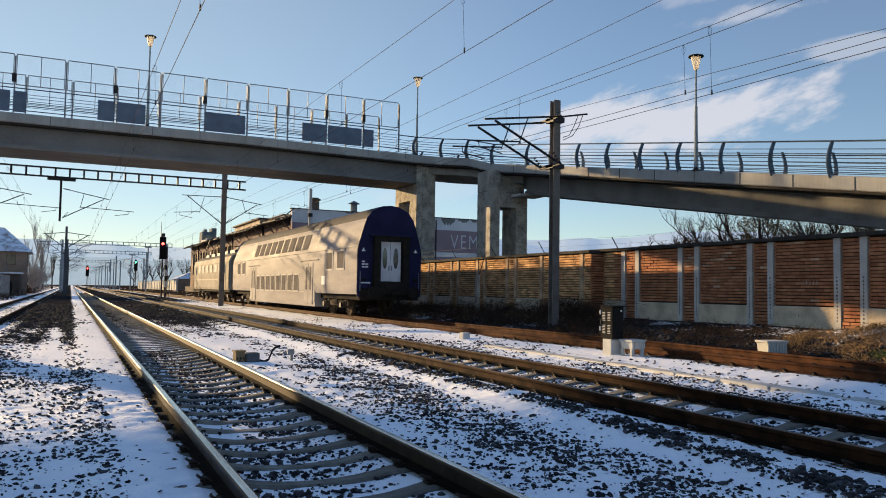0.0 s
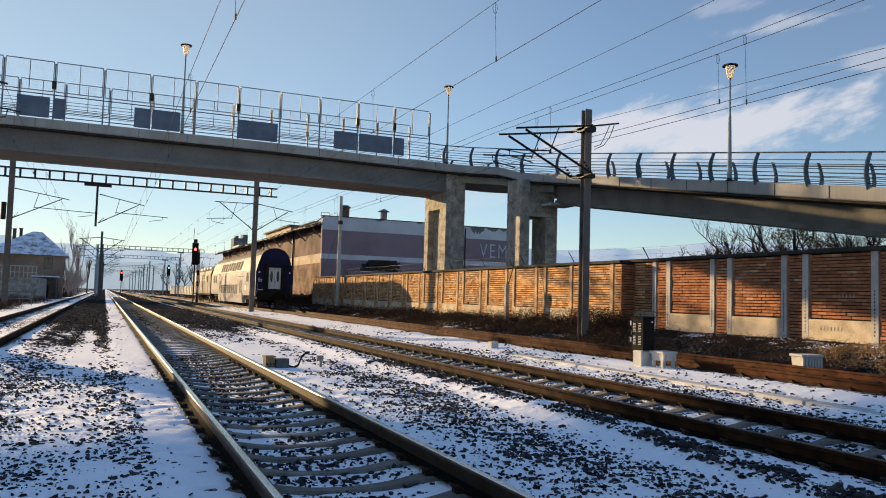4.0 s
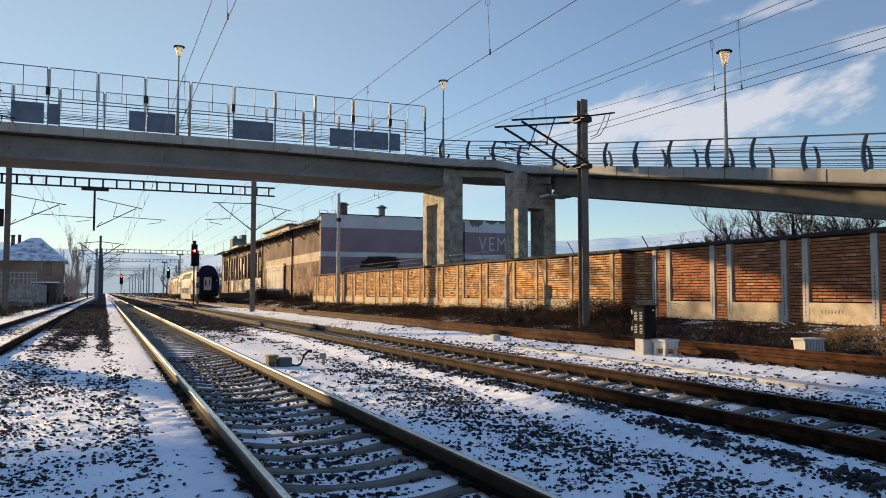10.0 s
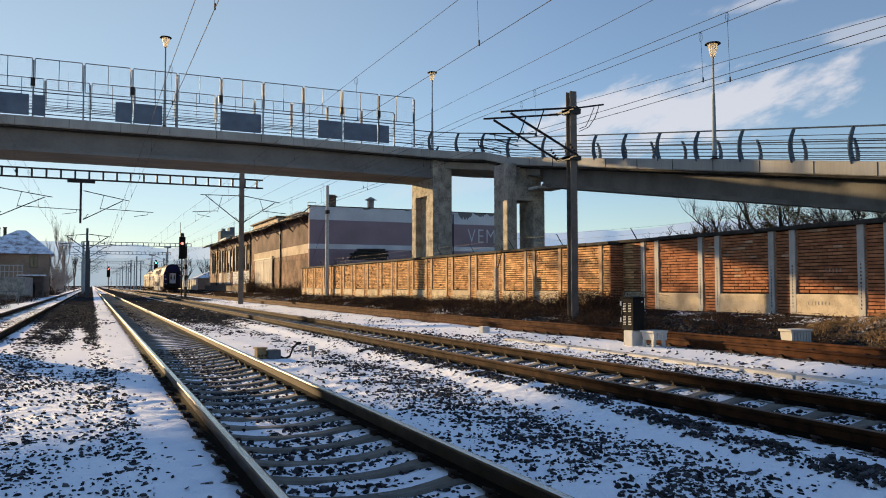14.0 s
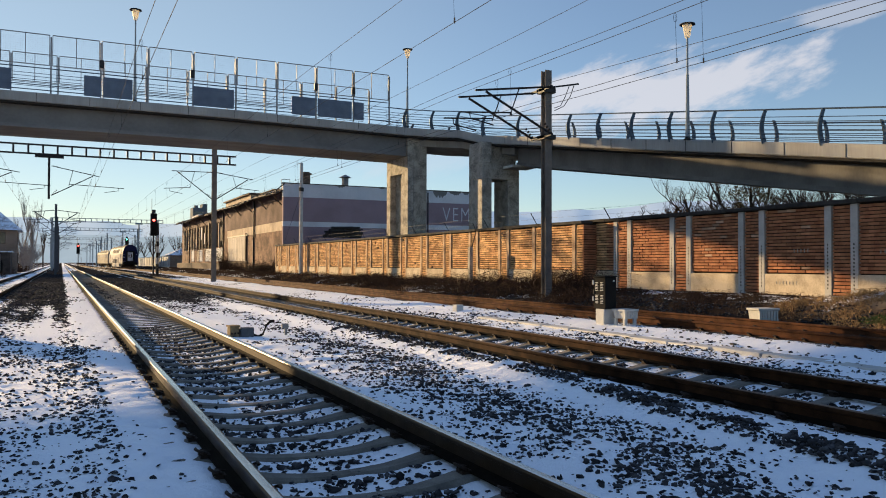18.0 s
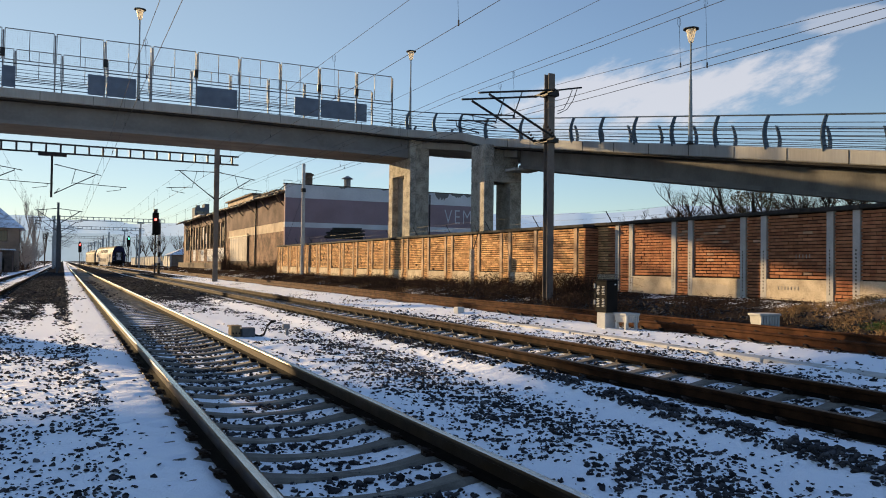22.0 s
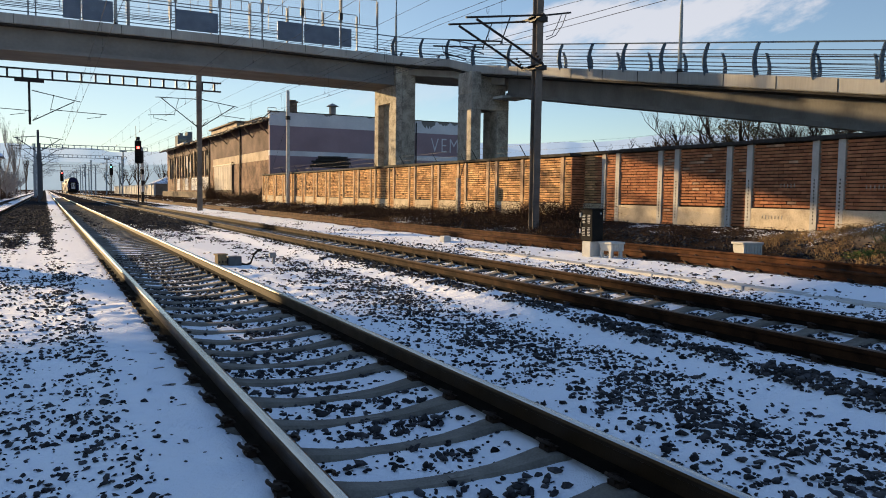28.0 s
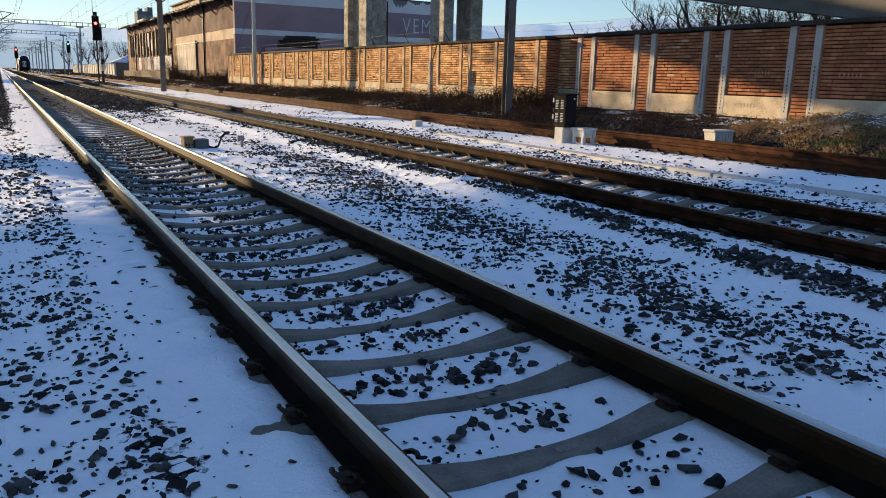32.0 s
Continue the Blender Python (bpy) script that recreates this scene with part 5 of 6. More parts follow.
    # tall broken windows between pale posts
    for i in range(13):
        q = 105.2 + i * 2.72
        top = 6.95 + rr.uniform(-0.1, 0.05)
        w = part("window", MB().box(xf - 0.03, xf - 0.013, q - 1.0, q + 1.0, 3.55, top), M_VOID, b, "tall dark broken window")
        part("window_post", MB().box(xf - 0.14, xf - 0.031, q + 1.02, q + 1.5, 3.4, 7.15 - rr.random() * 0.5), M_CREAM, w)
        part("mullion", MB().box(xf - 0.06, xf - 0.031, q - 0.04, q + 0.04, 3.6, 6.9), M_ROOF, w)
        part("transom", MB().box(xf - 0.06, xf - 0.031, q - 0.98, q - 0.042, 5.4, 5.5), M_ROOF, w)
        if rr.random() < 0.65:
            a = rr.uniform(3.6, 5.0)
            part("board", MB().box(xf - 0.075, xf - 0.061, q - 0.95, q + rr.uniform(-0.3, 0.9), a, a + rr.uniform(0.8, 1.9)), rr.choice((M_PALE, M_CREAM, M_ROOF)), w)
        part("apron_panel", MB().box(xf - 0.05, xf - 0.002, q - 1.3, q + 1.3, 1.62, 3.38), rr.choice((M_PALE, M_CREAM, M_FACADE)), b)
    d = part("loading_door", MB().box(xf - 0.10, xf, 89.5, 99.8, 1.66, 4.52), M_DOORP, b, "wide pale boarded loading door")
    for q in (92.0, 94.6, 97.2):
        part("door_joint", MB().box(xf - 0.108, xf - 0.101, q, q + 0.05, 1.7, 4.5), M_ROOF, d)
    part("door_post", MB().box(xf - 0.18, xf, 89.25, 89.48, 1.2, 4.8), M_ROOF, d)
    part("door_rail", MB().box(xf - 0.15, xf - 0.101, 88.6, 100.6, 4.525, 4.65), M_STEEL_D, d)
    part("sill_beam", MB().box(xf - 0.14, xf, 88.9, 101, 1.35, 1.64), M_ROOF, d)
    part("loading_platform", MB().box(xf - 0.9, xf - 0.15, 101.5, y1, -0.2, 1.4), M_ROOF, b)
    # chimneys
    part("chimney", MB().box(20.55, 21.25, y0 + 0.7, y0 + 1.4, 8.6, 9.85).box(20.45, 21.35, y0 + 0.6, y0 + 1.5, 9.85, 10.0).box(20.6, 21.2, y0 + 0.75, y0 + 1.35, 10.0, 10.12), M_ROOF, b)
    part("roof_vent", MB().tube([(24.85, y0 + 1, 8.6), (24.85, y0 + 1, 9.75)], 0.34, 8).lathe([(0.62, 9.78), (0.05, 10.08)], 10, (24.85, y0 + 1, 0)), M_STEEL_G, b)
    cu = bpy.data.curves.new("wall_lettering", "FONT")
    cu.body, cu.size, cu.extrude, cu.space_character = "VEM", 2.1, 0.01, 1.22
    cu.offset = -0.03
    cu.materials.append(M_PALE)
    tx = new("lettering", cu)
    tx.parent = b
    tx.matrix_basis = pose(34.95, y0 - 0.03, 5.74, 90, 0, 0) @ Matrix.Diagonal((0.74, 1, 1, 1))
    return b


build_wall()
build_bridge()
street_lamp(3.35, 43.2, DECK - 0.02, 4.9, True)
street_lamp(18.85, 43.25, DECK - 0.15, 4.9, True)
street_lamp(22.04, 23.0, ramp_z(23.0), 4.63, False)
street_lamp(-12.0, 43.2, DECK - 0.02, 4.9, True)
build_overhead()
build_shed()


# ---------------------------------------------------------------- trees and scrub
def branch(mb, p, d, length, r, depth, rng, spread=0.6, up=0.15):
    """A bare limb that forks."""
    pts, q = [p], p
    for i in range(3):
        d = (d + Vector((rng.uniform(-1, 1), rng.uniform(-1, 1), rng.uniform(-0.6, 1) + up)) * 0.16).normalized()
        q = q + d * (length / 3)
        pts.append(q)
    mb.tube(pts, r, 5 if depth > 2 else 3, r * 0.62)
    if depth <= 0:
        return
    for i in range(rng.choice((2, 3, 3))):
        k = rng.choice((1, 2, 3))
        nd = (d + Vector((rng.uniform(-1, 1), rng.uniform(-1, 1), rng.uniform(-0.5, 0.9))) * spread + Vector((0, 0, up))).normalized()
        branch(mb, pts[k], nd, length * rng.uniform(0.55, 0.8), r * 0.55, depth - 1, rng, spread, up)


def bare_tree(x, y, z, h, seed, label, spread=0.6, up=0.15, depth=5, lean=(0, 0), r=None, m=None):
    rng = random.Random(seed)
    t = thing("bare_tree", label, "tree", pose(x, y, z), "leafless trees")
    r = r or h * 0.02
    part("trunk", MB().tube([(0, 0, -0.3), (lean[0] * 0.3, lean[1] * 0.3, h * 0.17), (lean[0] * 0.5, lean[1] * 0.5, h * 0.36)], r, 7, r * 0.75), m or M_BARK, t)
    mb = MB()
    base = Vector((lean[0] * 0.5, lean[1] * 0.5, h * 0.35))
    for i in range(5):
        a = i * 1.256 + rng.uniform(-0.4, 0.4)
        branch(mb, base - Vector((0, 0, rng.uniform(0, h * 0.1))), Vector((math.cos(a) * spread, math.sin(a) * spread, 0.9)).normalized(), h * 0.27, r * 0.6, depth, rng, spread, up)
    part("crown", mb, m or M_BARK, t)
    return t


def scrub(name, label, spots, m, seed, category="undergrowth"):
    """Dry stems: rows of x, y, radius, height, count; one joined mesh."""
    rng = random.Random(seed)
    mb = MB()
    for x, y, rad, h, n in spots:
        for i in range(n):
            a, q = rng.uniform(0, 6.28), rad * rng.random() ** 0.5
            px, py = x + q * math.cos(a), y + q * math.sin(a)
            pz = float(ground_height(px, py)) - 0.02
            hh = h * rng.uniform(0.4, 1.1)
            dx, dy = rng.uniform(-1.3, 1.3) * hh, rng.uniform(-1.3, 1.3) * hh
            w = rng.uniform(0.004, 0.011)
            mb.tube([(px, py, pz), (px + dx * 0.4, py + dy * 0.4, pz + hh * 0.7), (px + dx, py + dy, pz + hh * rng.uniform(0.25, 1.0))], w, 3, w * 0.4)
    ob = new(name, mb.mesh(name, m))
    return tagged(ob, label, category, kind="stuff")


def build_scrub():
    rng = random.Random(2)
    spots = []
    y = 11.0
    while y < 74:
        x = rng.uniform(15.0, 17.5 if y < 23 else 17.0)
        tall = 0.6 if (26 < y < 46 and rng.random() < 0.4) else (0.15 if y < 21 else 0.38)
        spots.append((x, y, rng.uniform(0.5, 1.0), tall * rng.uniform(0.7, 1.15), 34 if y < 21 else (70 if y < 45 else 45)))
        y += 0.28 if y < 45 else 0.5
    spots += [(rng.uniform(16.2, 17.2), rng.uniform(21.5, 31), 0.45, rng.uniform(0.5, 1.15), 60) for i in range(16)]
    spots += [(rng.uniform(14.6, 16.2), rng.uniform(15, 26), 0.5, rng.uniform(0.15, 0.3), 70) for i in range(24)]
    scrub("dry_brambles", "tangled brown leafless brambles along the foot of the wall", spots, M_DRY, 4)
    spots = [(rng.uniform(14.6, 17.0), rng.uniform(7.5, 13.4), 0.4, rng.uniform(0.08, 0.26), 90) for i in range(44)]
    spots += [(rng.uniform(15.0, 17.4), rng.uniform(22, 60), 0.4, rng.uniform(0.2, 0.4), 40) for i in range(34)]
    weeds = [(rng.uniform(14.7, 16.3), rng.uniform(7.5, 10.6), 0.3, rng.uniform(0.12, 0.25), 90) for i in range(14)]
    scrub("green_weeds", "low green weeds among dead grass by the siding", weeds, M_GREEN_LEAF, 10, "weeds")
    shed_side = [(rng.uniform(17.9, 18.7), rng.uniform(72, 100), 0.6, rng.uniform(0.6, 1.7), 60) for i in range(26)]
    shed_side += [(18.72, 100.6 + rng.uniform(-0.6, 0.6), 0.35, rng.uniform(2.0, 4.6), 70) for i in range(6)]
    yard = [(rng.uniform(-9.5, -5.2), rng.uniform(48, 91), 0.7, rng.uniform(0.3, 0.9), 55) for i in range(46)]
    yard += [(rng.uniform(-6.2, -4.9), rng.uniform(104, 150), 0.8, rng.uniform(0.5, 1.6), 60) for i in range(22)]
    scrub("yard_brambles", "brown leafless weeds and brambles in front of the house", yard, M_DRY, 14)
    scrub("shed_brambles", "dry brambles and vines against the goods shed", shed_side, M_DRY, 12)
    scrub("dead_grass", "pale yellow dead grass tufts on the earth bank", spots, M_GRASS, 9, "grass")


# ---------------------------------------------------------------- line-side things
def relay_cabinet(x, y):
    t = thing("relay_cabinet", "black louvred signalling cabinet on a pale concrete plinth", "cabinet", pose(x, y, 0.03, 0, 0, 3))
    part("plinth", MB().box(-0.15, 0.15, -0.15, 0.15, -0.05, 0.40), M_CONC_L, t, bevel=0.02)
    part("body", MB().box(-0.155, 0.17, -0.195, 0.195, 0.40, 1.10), M_CABINET, t, bevel=0.015)
    part("roof", MB().box(-0.17, 0.185, -0.21, 0.21, 1.10, 1.13), M_CABINET, t, bevel=0.008)
    for c in (-0.085, 0.085):
        for j in range(2):
            for k in range(6):
                z = 0.52 + j * 0.28 + k * 0.034
                part("louvre", MB().box(-0.168, -0.156, c - 0.042, c + 0.042, z, z + 0.014), M_CONC_L, t)
    part("handle", MB().box(-0.175, -0.156, 0.165, 0.185, 0.72, 0.82), M_STEEL_D, t)
    part("lock_cap", MB().tube([(0.08, -0.196, 1.02), (0.08, -0.215, 1.02)], 0.018, 8), M_WHITE, t, "small white lock cap")
    for z in (0.62, 0.98):
        part("hinge", MB().tube([(-0.165, 0.198, z - 0.05), (-0.165, 0.198, z + 0.05)], 0.022, 6), M_CONC_L, t)
    part("skirt", MB().box(-0.13, 0.13, -0.13, 0.13, 0.385, 0.4015), M_STEEL_D, t)
    return t


def ribbed_trough(x, y, w, d, h, rz, z=0.0, legs=False):
    t = thing("concrete_trough", "small ribbed pale concrete box" + (" on short legs beside the cabinet" if legs else " lying by the siding"), "box", pose(x, y, z, 0, 0, rz))
    mb = MB()
    z0 = 0.22 if legs else 0.0
    mb.loft([[(-w / 2 * s, -d / 2 * s, zz), (w / 2 * s, -d / 2 * s, zz), (w / 2 * s, d / 2 * s, zz), (-w / 2 * s, d / 2 * s, zz)] for s, zz in ((0.88, z0), (1.0, h - 0.05))])
    part("body", mb, M_CONC_L, t)
    part("rim", MB().box(-w / 2 - 0.03, w / 2 + 0.03, -d / 2 - 0.03, d / 2 + 0.03, h - 0.05, h), M_CONC_L, t, bevel=0.008)
    n = 7
    for i in range(n):
        c = -w / 2 * 0.9 + w * 0.9 * i / (n - 1)
        part("rib", MB().box(c - 0.02, c + 0.02, -d / 2 - 0.015, -d / 2 + 0.04, z0, h - 0.052), M_CONC_L, t)
    if legs:
        for sx in (-1, 1):
            for sy in (-1, 1):
                part("leg", MB().box(sx * w * 0.40 - 0.03, sx * w * 0.40 + 0.03, sy * d * 0.38 - 0.03, sy * d * 0.38 + 0.03, 0, 0.22), M_CONC_L, t)
    return t


def track_devices():
    t = thing("track_connection_box", "small ochre and grey electrical box beside the rail with a cable", "box", pose(3.02, 14.9, -0.02, 0, 0, 12) @ Matrix.Diagonal((0.68, 0.8, 1.2, 1.0)))
    part("ochre_box", MB().box(-0.26, 0.0, -0.10, 0.10, 0, 0.20), M_RUSTBOX, t, bevel=0.012)
    part("grey_box", MB().box(0.03, 0.42, -0.14, 0.14, 0, 0.18), M_GREYBOX, t, bevel=0.015)
    part("lid", MB().box(-0.28, 0.02, -0.12, 0.12, 0.20, 0.225), M_RUSTBOX, t)
    for i in range(3):
        part("bolt", MB().tube([(-0.22 + i * 0.09, -0.10, 0.10), (-0.22 + i * 0.09, -0.125, 0.10)], 0.018, 6), M_CLIP, t)
    part("cable", MB().tube([(0.42, 0, 0.06), (0.6, -0.05, 0.03), (0.75, -0.02, 0.06), (0.87, 0.02, 0.19), (1.02, 0.05, 0.26), (1.14, 0.06, 0.26)], 0.022, 6), M_BLACK, t)
    s = thing("cable_stub", "short grey cable post holding a bent black cable", "post", pose(4.0, 15.1, -0.03) @ Matrix.Scale(0.85, 4))
    part("stake", MB().box(-0.03, 0.03, -0.02, 0.02, 0, 0.30), M_STEEL_G, s)
    part("head", MB().box(-0.10, 0.05, -0.045, 0.045, 0.20, 0.31), M_STEEL_G, s, bevel=0.008)
    b = thing("marker_block", "small white-topped concrete marker block on the snow", "marker", pose(10.35, 20.0, 0.04, 0, 0, 8) @ Matrix.Scale(0.72, 4))
    part("block", MB().box(-0.17, 0.17, -0.15, 0.15, 0, 0.24), M_CONC_L, b, bevel=0.015)
    part("cap", MB().box(-0.15, 0.15, -0.13, 0.13, 0.24, 0.26), M_WHITE, b)
    # cable duct with separate lids
    c = thing("cable_duct", "low concrete cable duct with separate lids, half under snow", "cable duct", kind="structure")
    lid = MB().box(-0.15, 0.15, -0.485, 0.485, -0.07, 0.012).mesh("lid", M_CONC_L, 0.01)
    for i in range(16):
        y = 2 + i
        share("lid", lid, c, pose(9.75 + 0.03 * math.sin(i * 1.3), y, 0.052 + 0.008 * math.sin(i * 2.1), 0, random.uniform(-1, 1), random.uniform(-1.2, 1.2)))
    p = thing("line_side_post", "short dark weathered post with a forked dry branch", "post", pose(16.72, 31.12, 0.33))
    part("post", MB().box(-0.08, 0.08, -0.09, 0.09, -0.2, 1.85), M_CONC_W, p)
    part("dry_branch", MB().tube([(0.05, 0, 1.75), (0.25, 0, 2.4), (0.34, 0, 2.75)], 0.03, 5, 0.012).tube([(0.3, 0, 2.55), (0.12, 0, 2.95)], 0.014, 4), M_BARK, p)
    q = thing("utility_pole", "grey round concrete pole standing before the wall", "pole", pose(17.3, 61.0, 0.2))
    part("shaft", MB().tube([(0, 0, -0.3), (0, 0, 9.3)], 0.17, 10, 0.12), M_CONC_L, q)
    part("collar", MB().tube([(0, 0, 7.0), (0, 0, 7.3)], 0.2, 8), M_STEEL_D, q)
    part("guy_wire", MB().tube([(0.05, 0, 7.1), (-0.2, 8.0, 0.3)], 0.012, 4), M_WIRE, q)
    k = thing("timber_stack", "stack of dark timbers on a low lean-to behind the wall", "timber stack", pose(23.6, 69.2, 0))
    part("lean_to", MB().box(-2.6, 2.6, -1.2, 1.6, 0, 3.75), M_MAUVE, k)
    for i in range(34):
        rr = random.Random(i)
        row = i // 6
        yy = -1.0 + (i % 6) * 0.33 + rr.uniform(-0.06, 0.06)
        zz = 3.84 + row * 0.17 + rr.uniform(0, 0.05)
        a, c = -1.75 + 0.12 * row + rr.uniform(-0.3, 0.25), 1.7 - 0.10 * row + rr.uniform(-0.4, 0.35)
        part("timber", MB().bar((a, yy, zz + rr.uniform(-0.03, 0.06)), (c, yy + rr.uniform(-0.2, 0.2), zz + rr.uniform(-0.03, 0.10)), rr.uniform(0.11, 0.17), rr.uniform(0.10, 0.16)), M_COPING, k)


def signal(x, y, h, lit, label, board=(0.62, 2.5), at=None):
    t = thing("railway_signal", label, "railway signal", pose(x, y, 0), "colour-light signals")
    part("pole", MB().tube([(0, 0, -0.1), (0, 0, h - 0.3)], 0.09, 8), M_STEEL_D, t)
    w, bh = board
    part("backboard", MB().box(-w / 2, w / 2, -0.20, -0.12, h - bh, h), M_BLACK, t, bevel=0.03)
    part("ladder", MB().bar((0.55, 0.05, 0), (0.30, 0.05, h - bh), 0.045).bar((0.85, 0.05, 0), (0.55, 0.05, h - bh), 0.045), M_STEEL_D, t)
    n = 5
    for i in range(n):
        z = h - bh * (0.10 + 0.80 * i / (n - 1))
        on = i == lit[0]
        if not on and 0.45 < (h - z) / bh < 0.65:
            continue
        part("lens", MB().tube([(0, -0.24, z), (0, -0.20, z)], 0.11 if not on else 0.15, 12), lit[1] if on else M_BLACK, t, "lit lens" if on else "")
        part("hood", MB().loft([[(0.15 * math.cos(a), yy, z + 0.15 * math.sin(a)) for a in np.linspace(0.2, 2.94, 7)] for yy in (-0.21, -0.42)], closed=False), M_BLACK, t)
    part("top_box", MB().box(-0.2, 0.2, -0.2, 0.12, h + 0.02, h + 0.42), M_STEEL_D, t)
    part("rod", MB().tube([(-0.2, 0, h), (-0.2, 0, h + 1.7)], 0.03, 5), M_STEEL_D, t)
    return t


def banded_post(x, y, h):
    t = thing("banded_post", "steel post with white and black painted bands beside the signal", "post", pose(x, y, 0))
    part("shaft", MB().tube([(0, 0, -0.1), (0, 0, h)], 0.16, 8), M_STEEL_D, t)
    for z in (1.3, 2.6, 3.9):
        part("white_band", MB().tube([(0, 0, z), (0, 0, z + 0.7)], 0.166, 8), M_WHITE, t)


# ---------------------------------------------------------------- houses, fences, distance
def house(x, y, w, d, eave, ridge, label, rz=0.0):
    t = thing("house", label, "house", pose(x, y, 0, 0, 0, rz))
    part("wall", MB().box(-w / 2, w / 2, -d / 2, d / 2, -0.3, eave), M_HOUSE, t)
    o = 0.55
    rf = MB()
    rf.add([(-w / 2 - o, -d / 2 - o, eave - 0.05), (w / 2 + o, -d / 2 - o, eave - 0.05), (w / 2 + o, d / 2 + o, eave - 0.05), (-w / 2 - o, d / 2 + o, eave - 0.05),
            (w * 0.06, 0, ridge), (w * 0.18, 0, ridge)], [(0, 1, 5, 4), (1, 2, 5), (2, 3, 4, 5), (3, 0, 4), (3, 2, 1, 0)])
    roof = part("roof", rf, M_SNOWROOF, t, "hipped roof patched with snow")
    part("chimney", MB().box(-1.75, -1.35, -0.6, -0.2, ridge - 2.0, ridge + 0.15).box(-1.8, -1.3, -0.65, -0.15, ridge + 0.15, ridge + 0.25), M_ROOF, roof)
    part("chimney", MB().box(-1.0, -0.65, -0.4, 0, ridge - 1.2, ridge + 0.25).box(-1.05, -0.6, -0.45, 0.05, ridge + 0.25, ridge + 0.33), M_ROOF, roof)
    for i, xx in enumerate((w * 0.30,)):
        for z in (1.2, 3.7):
            if z + 1.4 > eave:
                continue
            wn = part("window", MB().box(xx - 0.5, xx + 0.5, -d / 2 - 0.04, -d / 2, z, z + 1.4), M_ROOF, t)
            part("pane", MB().box(xx - 0.42, xx - 0.03, -d / 2 - 0.05, -d / 2 - 0.041, z + 0.08, z + 1.32).box(xx + 0.03, xx + 0.42, -d / 2 - 0.05, -d / 2 - 0.041, z + 0.08, z + 1.32), M_GLASS, wn)
    for yy in np.linspace(-d * 0.3, d * 0.3, 3):
        for z in (1.2, 3.7):
            if z + 1.4 > eave:
                continue
            wn = part("window", MB().box(w / 2, w / 2 + 0.04, yy - 0.5, yy + 0.5, z, z + 1.4), M_ROOF, t)
            part("pane", MB().box(w / 2 + 0.041, w / 2 + 0.05, yy - 0.42, yy + 0.42, z + 0.08, z + 1.32), M_GLASS, wn)
    return t


def hill_ridge(name, dist, a0, a1, base, amp, seed, m, label):
    mb = MB()
    az = np.linspace(radians(a0), radians(a1), 160)
    h = base + amp * (value_noise(az * 9, 0 * az, 1.0, seed) - 0.5) * 2 + amp * 0.35 * (value_noise(az * 40, 0 * az, 1.0, seed + 1) - 0.5)
    secs = [[(dist * math.sin(a), dist * math.cos(a), -20), (dist * math.sin(a), dist * math.cos(a), float(q) * 0.6), (dist * 1.12 * math.sin(a), dist * 1.12 * math.cos(a), float(q))] for a, q in zip(az, h)]
    mb.loft(secs, closed=False)
    tagged(part(name, mb, m, None, smooth=True), label, "hills", kind="structure")


